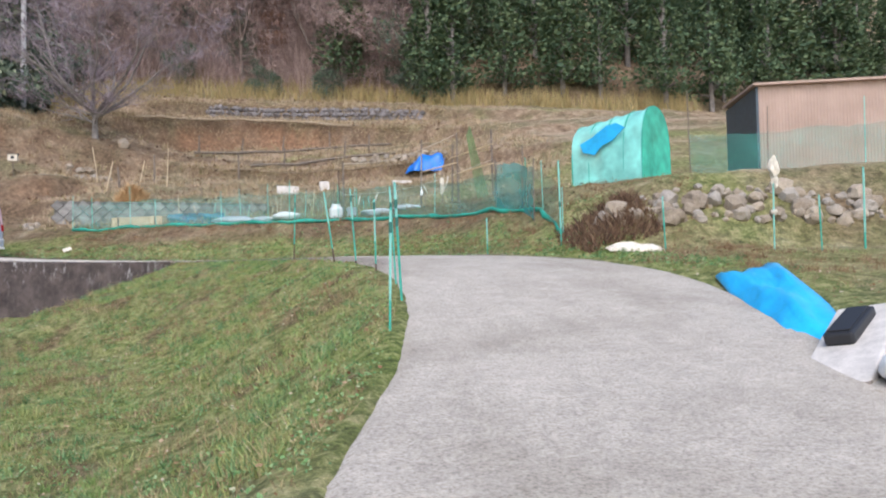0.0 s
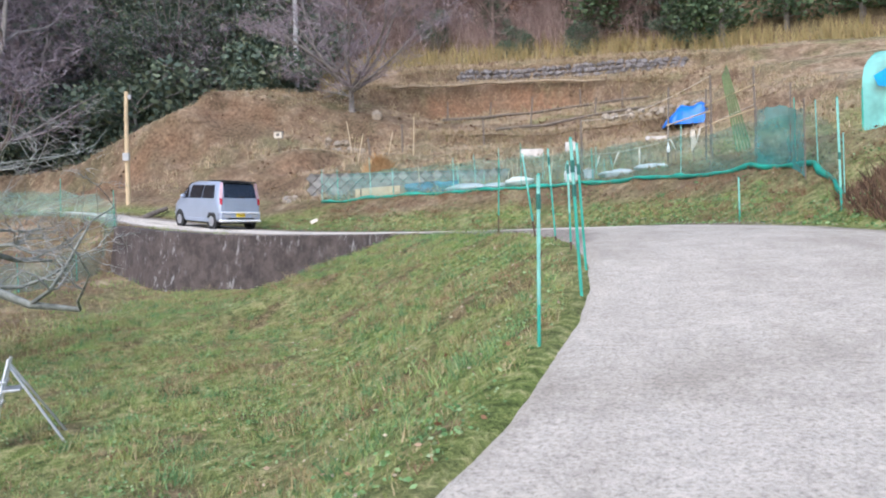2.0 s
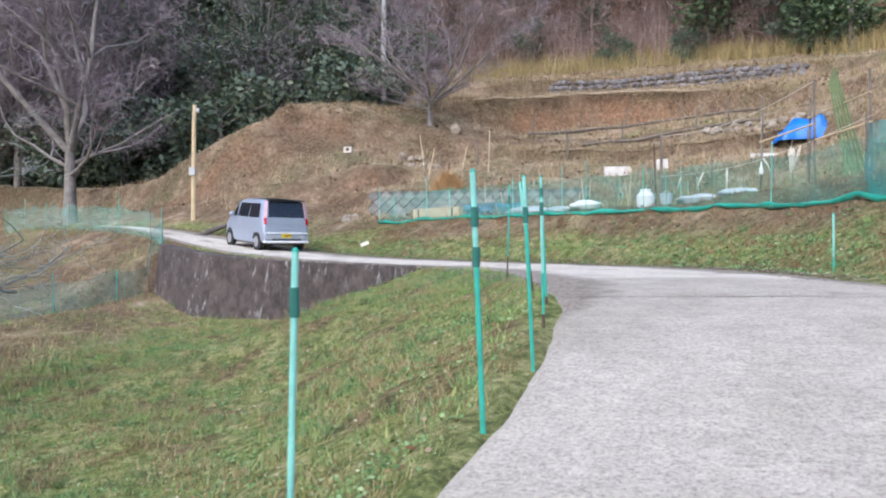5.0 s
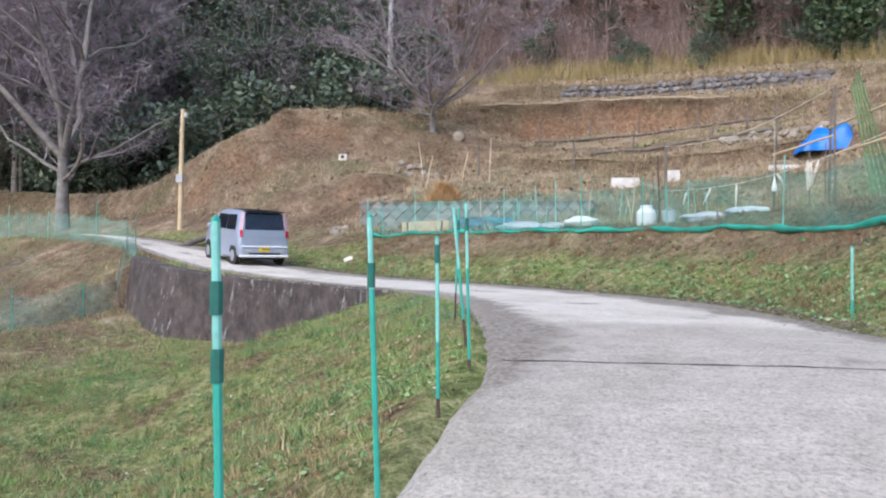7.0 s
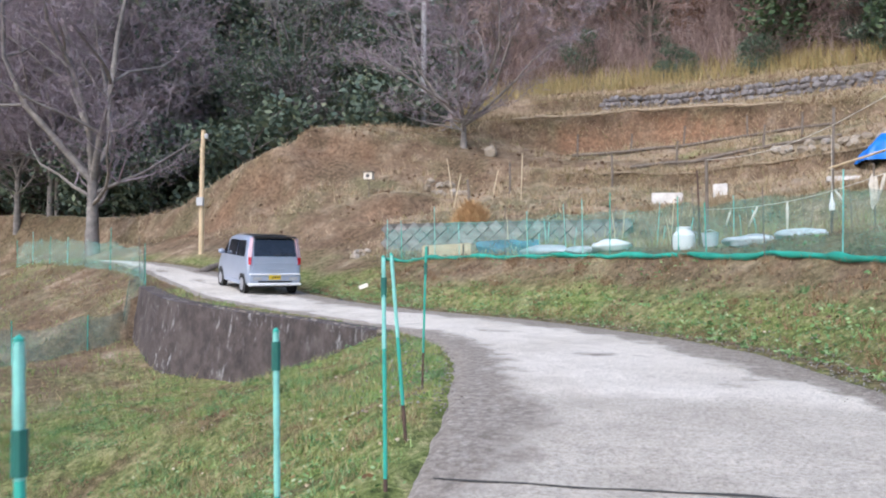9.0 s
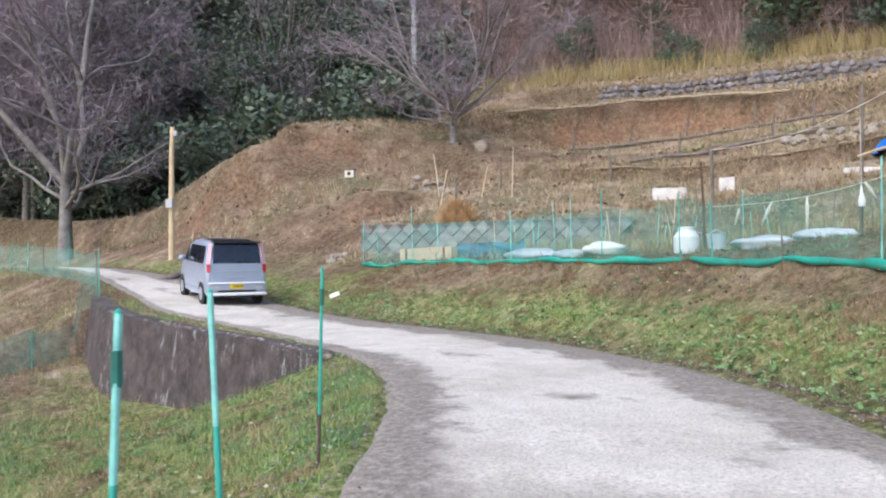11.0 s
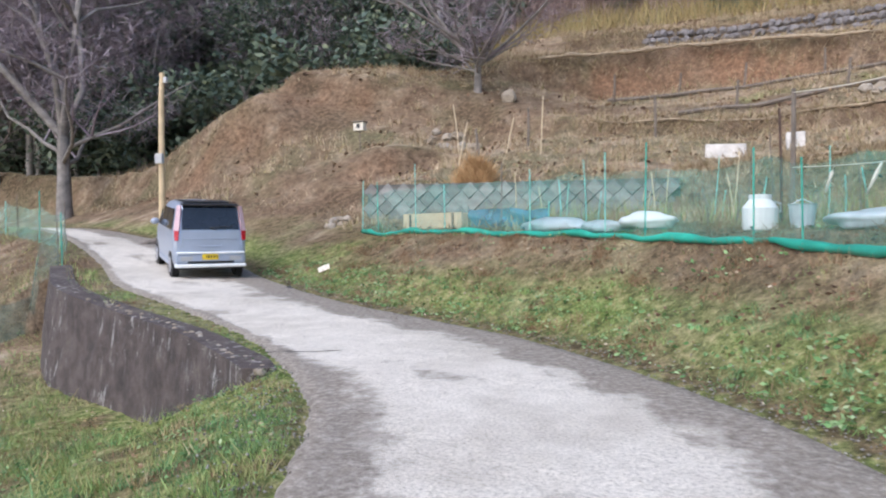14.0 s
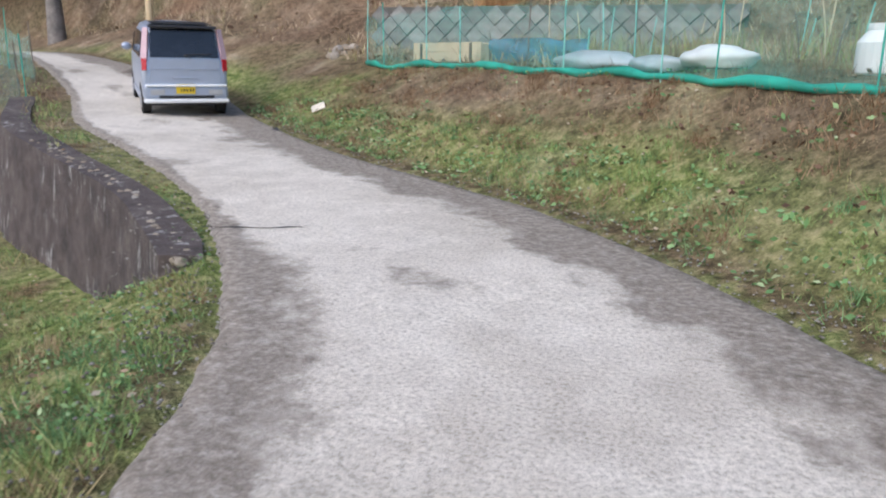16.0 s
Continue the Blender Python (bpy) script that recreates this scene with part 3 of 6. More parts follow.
# ---- ground and road ----
def build_ground():
    ny, nx = gx.shape
    verts = np.stack([gx, gy, gz], 2).reshape(-1, 3)
    idx = np.arange(nx * ny).reshape(ny, nx)
    faces = np.stack([idx[:-1, :-1], idx[:-1, 1:], idx[1:, 1:], idx[1:, :-1]], 2).reshape(-1, 4)
    ob = raw("ground", verts, faces.tolist(), GROUND, smooth=True)
    x, y = verts[:, 0], verts[:, 1]
    s, side, d = near_road(x, y)
    # how dry the growth is: green meadow and bank foot, straw on the hillside
    dry = np.where(side > 0, ease((d - 0.7) / 0.9) * (0.35 + 0.35 * ease((s - 7) / 2)), ease((-x - 7) / 4) * 0.55 + ease((y - 12) / 6) * 0.2)
    dry = np.maximum(dry, ease((verts[:, 2] - 2.4) / 0.8))
    dry = dry + 0.2 * rough(x, y, 1.3, 3.0)
    # green growth between the net and the lane's head, on the first terrace and in strips on the upper ones
    dry = dry - 0.9 * np.exp(-((x + 5.4) ** 2 + (y - 20.7) ** 2) / 1.6)
    dry = dry - 0.55 * ease((x + 1) / 2) * ease((24.0 - y) / 1.5) * ease((y - 13) / 2) * (side > 0) * ease((d - 2.6) / 0.6)
    dry = dry - 0.6 * ease((x - 0.5) / 2) * ease((33.5 - y) / 1.0) * ease((y - 30.5) / 0.8) * ease(0.4 + rough(x, y, 1.5, 8.0))
    y7 = np.interp(x, HILL[5][:, 0], HILL[5][:, 1])
    cut = ease((y - y7 + 0.75) / 0.4) * ease((y7 + 0.25 - y) / 0.12) * ease((x + 4.5) / 3) * ease((6.8 - x) / 1.2) * (0.8 + 0.5 * rough(x, y, 1.2, 5.0))
    soil = ease((0.5 - d) / 0.4) * (side > 0) * ease((s - 6.5) / 1.5) * 0.85
    soil = np.maximum(soil, 0.8 * ease((0.35 - d) / 0.3) * (side < 0) * ease((s - 7.3) / 0.8) * ease((10.2 - s) / 0.6))
    gyy, gxx = np.gradient(gz, GY, GX)
    grade = np.hypot(gxx, gyy).ravel()
    # steep faces of the terraces show brown earth, its dark tone also painting their shade
    bare = ease((grade - 0.55) / 0.5) * (side > 0) * ease((d - 3) / 1.5) * (0.6 + 0.5 * rough(x, y, 0.9, 6.0))
    soil = np.maximum(soil, np.clip(bare, 0, 0.85))
    # eroded faces, trodden earth and leaf mould on the slope, brown upper half of the roadside bank
    soil = np.maximum(soil, bare_earth(x, y) * (side > 0))
    soil = np.maximum(soil, 0.72 * ease((d - 0.7) / 0.8) * ease((3.5 - d) / 0.5) * (side > 0) * ease((s - 7.5) / 1.5) * ease(0.7 + 0.8 * rough(x, y, 0.75, 11.0)))
    soil = np.maximum(soil, 0.75 * ease((rough(x, y, 0.62, 13.0) - 0.22) / 0.3) * (side < 0) * (d > 0.2))
    soil = np.maximum(soil, 0.8 * ease((-x - 8.5) / 3) * ease(0.5 + 0.9 * rough(x, y, 1.1, 21.0)) * (side < 0))
    # the eroded faces show tan earth
    cut = np.maximum(cut, 0.55 * scarp(x, y)[1] * (side > 0) * ease(0.55 + 0.7 * rough(x, y, 0.8, 17.0)))
    # leaf litter on the floor of the wood
    wood = ease((y - np.interp(x, [-40, -20, -14, -10, -6, 24], [35, 33, 33.5, 38, 42, 60])) / 3) * (side > 0)
    soil = np.maximum(soil, wood)
    rim = 0.75 * ease((0.42 - grade) / 0.25) * ease((d - 3.5) / 1.0) * (side > 0) * ease((dry - 0.5) / 0.3) * ease(0.6 + 0.6 * rough(x, y, 1.2, 19.0)) * (1 - wood)
    for name, val in (("dry", dry), ("cut", cut), ("soil", soil), ("rim", rim)):
        a = ob.data.attributes.new(name, "FLOAT", "POINT")
        a.data.foreach_set("value", np.clip(val, 0, 1).astype(np.float32))
    return tagged(ob, "grassy terraced hillside with meadow, dry straw and bare soil", "ground", kind="structure")


def build_road():
    t = np.linspace(0, len(STATIONS) - 1, 360)
    n = 26
    verts, broom, dirt = [], [], []
    rng = np.random.default_rng(4)
    for i, tt in enumerate(t):
        a, b, z = catmull(KL, tt), catmull(KR, tt), catmull(KZ, tt)
        a = a + 0.03 * rough(a[0], a[1], 0.5, 1) * (b - a) / np.linalg.norm(b - a)
        b = b + 0.025 * rough(b[0], b[1], 0.6, 5) * (b - a) / np.linalg.norm(b - a)
        for j in range(n + 1):
            u = j / n
            p = a + (b - a) * u
            zz = z + 0.02 * math.sin(math.pi * u) + 0.008 * rough(p[0], p[1], 0.8)
            if j in (0, n):
                zz -= 0.10
            verts.append((p[0], p[1], zz))
            broom.append(float(1 - ease((tt - 6.9) / 0.3)))
            late = float(ease((tt - 4.6) / 1.6))
            w = np.linalg.norm(b - a)
            bend = float(ease((tt - 5.2) / 1.2) * ease((10.8 - tt) / 0.8))
            e = max(1.15 - u * w / (0.3 + 0.55 * bend), 1.15 - (1 - u) * w / (0.5 + 0.65 * float(ease((tt - 7) / 1.5))), 0.0)
            dirt.append(late * (e + 0.6 * max(0.0, float(rough(p[0], p[1], 1.0, 7)) - 0.15)))
    faces = []
    for i in range(len(t) - 1):
        for j in range(n):
            k = i * (n + 1) + j
            faces.append((k, k + 1, k + n + 2, k + n + 1))
    ob = raw("road", verts, faces, CONCRETE, smooth=True)
    for name, val in (("broom", broom), ("dirt", dirt)):
        at = ob.data.attributes.new(name, "FLOAT", "POINT")
        at.data.foreach_set("value", np.clip(np.array(val), 0, 1).astype(np.float32))
    return tagged(ob, "pale brushed concrete lane with dirt along its edges", "road", kind="structure")


build_ground()
build_road()


def build_joint(tt, u0, u1, seed):
    """A dark crack across the slab."""
    bm = bmesh.new()
    prev = None
    for k in range(41):
        u = u0 + (u1 - u0) * k / 40
        t2 = tt + 0.02 * rough(u * 7, seed, 0.8)
        a, b, z = catmull(KL, t2), catmull(KR, t2), catmull(KZ, t2)
        p = a + (b - a) * u
        zz = z + 0.02 * math.sin(math.pi * u) + 0.008 * float(rough(p[0], p[1], 0.8)) + 0.004
        w = 0.018 * (0.4 + abs(float(rough(u * 9, seed + 3, 0.7))))
        v = [bm.verts.new((p[0], p[1] - w, zz)), bm.verts.new((p[0], p[1] + w, zz))]
        if prev:
            bm.faces.new((prev[0], v[0], v[1], prev[1]))
        prev = v
    tagged(part("road_joint", bm, CRACK, None), "dark crack across the concrete lane", "crack", kind="structure")


build_joint(6.05, 0.05, 0.98, 1.0)
build_joint(10.6, 0.0, 0.25, 2.0)
build_joint(12.75, 0.1, 0.55, 3.0)


# ---- retaining wall below the road ----
def build_retaining_wall():
    t = np.linspace(WALL_FROM + 0.01, WALL_TO, 130)
    bm = bmesh.new()
    rings = []
    for tt in t:
        a, b, z = catmull(KL, tt), catmull(KR, tt), catmull(KZ, tt)
        o = (a - b) / np.linalg.norm(a - b)
        off = float(wall_off(tt))
        top, foot = a + o * off, a + o * (off + 0.28)
        back = a + o * max(off - 0.42, 0.02)
        q = [Vector((*back, z - 0.5)), Vector((*back, z + 0.015)), Vector((*top, z + 0.005))]
        for k in range(1, 9):
            u = k / 8
            p = top + (foot - top) * u + o * 0.018 * rough(tt * 2.2, u * 2.3, 0.35)
            q.append(Vector((*p, z - 0.02 - 2.3 * u)))
        rings.append([bm.verts.new(v) for v in q])
    for r0, r1 in zip(rings, rings[1:]):
        for k in range(len(r0) - 1):
            bm.faces.new((r0[k], r0[k + 1], r1[k + 1], r1[k]))
    bm.faces.new(rings[0])
    bm.faces.new(rings[-1][::-1])
    bmesh.ops.recalc_face_normals(bm, faces=bm.faces)
    ob = part("wall_retaining", bm, WALLMAT, None)
    return tagged(ob, "dark weathered concrete retaining wall with moss and pale streaks", "wall", kind="structure")


build_retaining_wall()


# ---- shaping tools ----
def tube(bm, pts, radii, sides=8, caps=True):
    """A tapered tube along points."""
    pts = [Vector(p) for p in pts]
    rings = []
    for i, p in enumerate(pts):
        a, b = pts[max(i - 1, 0)], pts[min(i + 1, len(pts) - 1)]
        d = (b - a).normalized()
        u = d.orthogonal().normalized() if abs(d.z) > 0.95 else d.cross(Vector((0, 0, 1))).normalized()
        v = d.cross(u)
        r = radii[i] if isinstance(radii, (list, tuple)) else radii
        rings.append([bm.verts.new(p + r * (math.cos(k * math.tau / sides) * u + math.sin(k * math.tau / sides) * v)) for k in range(sides)])
    for r0, r1 in zip(rings, rings[1:]):
        for k in range(sides):
            bm.faces.new((r0[k], r0[(k + 1) % sides], r1[(k + 1) % sides], r1[k]))
    if caps:
        bm.faces.new(rings[0][::-1])
        bm.faces.new(rings[-1])
    return bm


def box(bm, c, size, rz=0.0, bevel=0.0, rx=0.0, ry=0.0):
    m = pose(*c, rx, ry, rz) @ Matrix.Diagonal((*size, 1))
    made = bmesh.ops.create_cube(bm, size=1, matrix=m)
    if bevel:
        edges = list({e for v in made["verts"] for e in v.link_edges})
        bmesh.ops.bevel(bm, geom=edges, offset=bevel, segments=2, affect="EDGES", profile=0.5)
    return bm


def lump(bm, c, size, seed, rough_=0.18, sub=2, rz=0.0):
    """An uneven rounded body: stone, sack or heap."""
    made = bmesh.ops.create_icosphere(bm, subdivisions=sub, radius=1)
    m = pose(*c, 0, 0, rz) @ Matrix.Diagonal((*size, 1))
    for v in made["verts"]:
        v.co *= 1 + rough_ * noise.noise(v.co * 1.6 + Vector((seed * 7.1, seed * 3.3, seed)))
        v.co = m @ v.co
    return bm


def fast_mesh(name, verts, sizes, corners, mat):
    me = bpy.data.meshes.new(name)
    verts = np.asarray(verts, np.float32).reshape(-1, 3)
    me.vertices.add(len(verts))
    me.vertices.foreach_set("co", verts.ravel())
    corners = np.asarray(corners, np.int32).ravel()
    me.loops.add(len(corners))
    me.loops.foreach_set("vertex_index", corners)
    nf = len(corners) // sizes
    me.polygons.add(nf)
    me.polygons.foreach_set("loop_start", np.arange(nf, dtype=np.int32) * sizes)
    me.update(calc_edges=True)
    me.materials.append(mat)
    return me


def blades(name, x, y, z, height, width, lean, mat, rng):
    """Grass: one pointed blade at each place."""
    n = len(x)
    a = rng.uniform(0, math.tau, n)
    b = rng.uniform(0, math.tau, n)
    c, s = np.cos(a) * width / 2, np.sin(a) * width / 2
    base = np.stack([x, y, z - 0.015], 1)
    side = np.stack([c, s, 0 * c], 1)
    off = np.stack([np.cos(b) * lean * height, np.sin(b) * lean * height, 0 * b], 1)
    up = np.stack([0 * x, 0 * x, height], 1)
    v = np.stack([base - side, base + side, base + off + up], 1)
    return fast_mesh(name, v, 3, np.arange(n * 3), mat)


def leaf_cards(name, centres, size, rng, mat, flat=0.0, long=1.6):
    """Small pointed leaves, each its own four-cornered face, at the places given."""
    n = len(centres)
    d = rng.normal(size=(n, 3))
    d[:, 2] *= 1 - flat
    d /= np.linalg.norm(d, axis=1)[:, None]
    e = np.cross(d, rng.normal(size=(n, 3)))
    e /= np.linalg.norm(e, axis=1)[:, None]
    s = size * rng.uniform(0.6, 1.4, n)[:, None]
    v = np.stack([centres - d * s * long / 2, centres + e * s * 0.45, centres + d * s * long / 2, centres - e * s * 0.45], 1)
    return fast_mesh(name, v, 4, np.arange(n * 4), mat)


def branches(rng, start, way, length, radius, level, out, wild=0.35, forks=(3, 5), droop=0.0):
    """Grows a limb and its twigs: fills out with (points, radii, level)."""
    n = 5 if level > 0 else 3
    pts, rad = [Vector(start)], [radius]
    d = Vector(way).normalized()
    for i in range(n):
        d = (d + wild * 0.5 * Vector(rng.normal(size=3)) + Vector((0, 0, 0.06 - droop))).normalized()
        pts.append(pts[-1] + d * length / n)
        rad.append(radius * (1 - 0.72 * (i + 1) / n))
    out.append((pts, rad, level))
    if level == 0:
        return
    for k in range(rng.integers(*forks) + (2 if level == 1 else 0)):
        i = int(rng.integers(1, n + 1))
        f = rng.uniform(0.75, 1.0) if level > 1 else 1.0
        side = Vector(rng.normal(size=3)).normalized()
        nd = (d * 0.55 + side * rng.uniform(0.5, 0.95)).normalized()
        nd.z = abs(nd.z) * 0.7 + 0.05 - droop
        branches(rng, pts[i], nd, length * rng.uniform(0.45, 0.72) * f, max(rad[i] * 0.62, 0.006), level - 1, out, wild, forks, droop)


def limbs_mesh(limbs, levels, name, mat, parent, thick=1.0):
    bm = bmesh.new()
    for pts, rad, level in limbs:
        if level in levels:
            tube(bm, pts, [r * thick for r in rad], sides=7 if level >= 3 else 5 if level == 2 else 3, caps=False)
    return part(name, bm, mat, parent, smooth=True)


def bare_tree(name, seed, height, trunk_r, spread, levels=4, wild=0.3, fork=0.35, stems=4, bark=None, twig=None, droop=0.0, lean=(0, 0), haze=0):
    """A leafless tree: trunk and limbs, with a haze of fine twigs."""
    rng = np.random.default_rng(seed)
    ob = empty(name)
    limbs = []
    top = Vector((lean[0], lean[1], height * fork))
    limbs.append(([Vector((0, 0, -0.25)), Vector((lean[0] * 0.3, lean[1] * 0.3, height * fork * 0.5)), top], [trunk_r * 1.35, trunk_r, trunk_r * 0.85], levels))
    for k in range(stems):
        a = math.tau * k / stems + rng.uniform(-0.5, 0.5)
        w = Vector((math.cos(a) * spread, math.sin(a) * spread, 1.0))
        branches(rng, top, w, height * (1 - fork) * rng.uniform(0.7, 1.0), trunk_r * rng.uniform(0.5, 0.72), levels - 1, limbs, wild, (3, 5), droop)
    for k in range(stems - 1):
        a = rng.uniform(0, math.tau)
        z = height * fork * rng.uniform(0.55, 0.95)
        branches(rng, (lean[0] * 0.7, lean[1] * 0.7, z), (math.cos(a), math.sin(a), 0.35), height * 0.36, trunk_r * 0.36, levels - 2, limbs, wild, (3, 5), droop)
    limbs_mesh(limbs, {levels, levels - 1, levels - 2}, "trunk", bark or BARK, ob)
    tagged(limbs_mesh(limbs, set(range(levels - 2)), "fine_branchwork", twig or TWIG, ob), kind="stuff")
    if haze:
        tips = np.array([tuple(p) for pts, rad, level in limbs if level <= 1 for p in pts[1:]])
        p = tips[rng.integers(len(tips), size=haze)] + rng.normal(0, 0.035 * height, (haze, 3)) * np.array([0.7, 0.7, 0.5])
        twigs = new("twig_spray", leaf_cards("twig_spray", p, 0.024, rng, twig or TWIG, 0.0, 24))
        twigs.parent = ob
        tagged(twigs, kind="stuff")
    return ob


def leafy_tree(name, seed, height, width, leaves, leaf, mat, blobs=14, conical=False, trunk_r=0.16, flat=0.2):
    """An evergreen: tapered trunk, a few limbs and an uneven crown of leaf clumps with gaps."""
    rng = np.random.default_rng(seed)
    ob = empty(name)
    limbs = [([Vector((0, 0, -0.3)), Vector((0.1, 0, height * 0.4)), Vector((0, 0.1, height * 0.85))], [trunk_r * 1.3, trunk_r, trunk_r * 0.3], 3)]
    cs = []
    for k in range(blobs):
        if conical:
            u = (k + rng.uniform(0, 1)) / blobs
            r = width * 0.5 * (1 - u) ** 0.8 * rng.uniform(0.5, 1.0)
            a = rng.uniform(0, math.tau)
            c = np.array([math.cos(a) * r * 0.75, math.sin(a) * r * 0.75, height * (0.1 + 0.88 * u)])
            rad = np.array([0.30 * width * (1.1 - u), 0.30 * width * (1.1 - u), height * 0.07])
        else:
            a, r = rng.uniform(0, math.tau), width * 0.36 * math.sqrt(rng.uniform(0, 1))
            u = rng.uniform(0.08, 0.95)
            c = np.array([math.cos(a) * r, math.sin(a) * r, height * u])
            rad = np.array([0.2, 0.2, 0.15]) * width * rng.uniform(0.7, 1.35)
        limbs.append(([Vector((0, 0, c[2] * 0.75)), Vector(c * np.array([0.5, 0.5, 0.9])), Vector(c)], [trunk_r * 0.4, trunk_r * 0.25, 0.02], 2))
        n = leaves // blobs
        p = rng.normal(size=(n, 3))
        p /= np.linalg.norm(p, axis=1)[:, None]
        p *= rng.uniform(0.35, 1.08, n)[:, None] ** 0.6
        cs.append(c + p * rad)
    limbs_mesh(limbs, {2, 3}, "trunk", BARK, ob)
    crown = new("crown", leaf_cards("crown", np.concatenate(cs), leaf, rng, mat, flat))
    crown.parent = ob
    return ob


# ---- parked minivan ----
def ring_half(wb, wm, wr, zb, zm, zr):
    return [(0, zb), (wb * 0.7, zb), (wb - 0.05, zb + 0.02), (wb, zb + 0.12), (wb + 0.005, (zb + zm) / 2), (wm, zm), (wm - (wm - wr) * 0.55, zm + (zr - zm) * 0.55), (wr + 0.02, zr - 0.13), (wr - 0.04, zr - 0.04), (wr - 0.16, zr), (0, zr + 0.02)]


def build_minivan(m):
    car = empty("minivan", m)
    prof = [
        (0.00, 0.68, 0.66, 0.52, 0.34, 0.78, 0.98),
        (0.02, 0.72, 0.72, 0.60, 0.28, 0.90, 1.08),
        (0.16, 0.735, 0.735, 0.60, 0.24, 0.96, 1.55),
        (0.32, 0.737, 0.737, 0.61, 0.24, 0.97, 1.595),
        (1.0, 0.737, 0.737, 0.62, 0.24, 0.97, 1.61),
        (2.0, 0.737, 0.737, 0.62, 0.24, 0.97, 1.60),
        (2.35, 0.737, 0.735, 0.61, 0.24, 0.97, 1.54),
        (2.95, 0.735, 0.725, 0.63, 0.24, 0.93, 1.08),
        (3.28, 0.70, 0.68, 0.60, 0.26, 0.78, 0.92),
        (3.40, 0.62, 0.58, 0.48, 0.32, 0.60, 0.72),
    ]
    bm = bmesh.new()
    rings = []
    for y, *a in prof:
        h = ring_half(*a)
        pts = h + [(-w, z) for w, z in h[-2:0:-1]]
        rings.append([bm.verts.new((w, y, z)) for w, z in pts])
    n = len(rings[0])
    for r0, r1 in zip(rings, rings[1:]):
        for k in range(n):
            bm.faces.new((r0[k], r0[(k + 1) % n], r1[(k + 1) % n], r1[k]))
    bm.faces.new(rings[0])
    bm.faces.new(rings[-1][::-1])
    bmesh.ops.recalc_face_normals(bm, faces=bm.faces)
    body = part("body", bm, SILVER, car, smooth=True)

    def panel(name, pts, mat, out=0.012, parent=None, label=""):
        b = bmesh.new()
        vs = [b.verts.new(p) for p in pts]
        f = b.faces.new(vs)
        bmesh.ops.recalc_face_normals(b, faces=b.faces)
        centre = sum((Vector(p) for p in pts), Vector()) / len(pts)
        f.normal_update()
        if f.normal.dot(centre - Vector((0, 1.6, 0.8))) < 0:
            f.normal_flip()
        nrm = f.normal.copy()
        r = bmesh.ops.extrude_face_region(b, geom=[f])
        for v in r["geom"]:
            if isinstance(v, bmesh.types.BMVert):
                v.co += nrm * out
        bmesh.ops.recalc_face_normals(b, faces=b.faces)
        return part(name, b, mat, parent or car, label)

    def tail(z):
        """How far the tailgate has leaned forward at height z."""
        return 0.0 if z < 0.98 else max(0.02, 0.02 + (z - 1.06) * 0.27) - 0.012
    zs = (1.05, 1.53)
    panel("rear_window", [(-0.59, tail(zs[0]), zs[0]), (0.59, tail(zs[0]), zs[0]), (0.545, tail(zs[1]), zs[1]), (-0.545, tail(zs[1]), zs[1])], WINDOW, 0.014, label="dark tinted rear window")
    panel("tailgate", [(-0.60, -0.004, 0.56), (0.60, -0.004, 0.56), (0.60, 0.004, 1.02), (-0.60, 0.004, 1.02)], SILVER, 0.012)
    for s in (-1, 1):
        lamp = panel("tail_lamp", [(s * 0.62, 0.05, 1.02), (s * 0.722, 0.10, 1.02), (s * 0.645, 0.17, 1.54), (s * 0.57, 0.125, 1.54)], CLEAR_LAMP, 0.05, label="clear pinkish upper lamp lens")
        panel("brake_lens", [(s * 0.65, 0.0, 0.82), (s * 0.72, 0.03, 0.82), (s * 0.722, 0.07, 1.02), (s * 0.635, 0.03, 1.02)], RED_LAMP, 0.035, lamp, "red brake lamp lens")
        for a, b in (((0.42, 1.22), (0.62, 1.16)), ((1.30, 2.18), (1.34, 2.02))):
            side = [(s * 0.728, a[0], 1.02), (s * 0.728, a[1], 1.02), (s * 0.655, b[1], 1.46), (s * 0.655, b[0] - 0.12, 1.46)]
            panel("side_window", side, WINDOW, 0.012)
        panel("quarter_window", [(s * 0.728, 2.24, 1.02), (s * 0.722, 2.66, 1.03), (s * 0.675, 2.24, 1.38)], WINDOW, 0.012)
        b = bmesh.new()
        lump(b, (s * 0.84, 2.42, 1.08), (0.10, 0.055, 0.075), 3, 0.05)
        part("mirror", b, SILVER, car, smooth=True)
        b = bmesh.new()
        box(b, (s * 0.742, 0.95, 0.88), (0.02, 0.14, 0.025), bevel=0.006)
        part("door_handle", b, SILVER, car)
        b = bmesh.new()
        box(b, (s * 0.742, 1.55, 0.30), (0.03, 1.7, 0.12), bevel=0.012)
        part("side_skirt", b, SILVER, car)
        for y in (0.56, 2.86):
            b = bmesh.new()
            tube(b, [(s * 0.58, y, 0.27), (s * 0.60, y, 0.27), (s * 0.73, y, 0.27), (s * 0.75, y, 0.27)], [0.24, 0.27, 0.27, 0.245], 24)
            w = part("wheel", b, TYRE, car, "black tyre", smooth=False)
            b = bmesh.new()
            tube(b, [(s * 0.738, y, 0.27), (s * 0.754, y, 0.27)], [0.18, 0.165], 20)
            for k in range(5):
                a = k * math.tau / 5
                box(b, (s * 0.757, y + 0.09 * math.cos(a), 0.27 + 0.09 * math.sin(a)), (0.012, 0.15, 0.035), rx=math.degrees(a))
            part("rim", b, RIM, w, "grey alloy rim")
            b = bmesh.new()
            tube(b, [(s * 0.733, y, 0.30), (s * 0.741, y, 0.30)], [0.325, 0.32], 24)
            part("wheel_arch", b, BLACKP, car, "dark wheel arch")
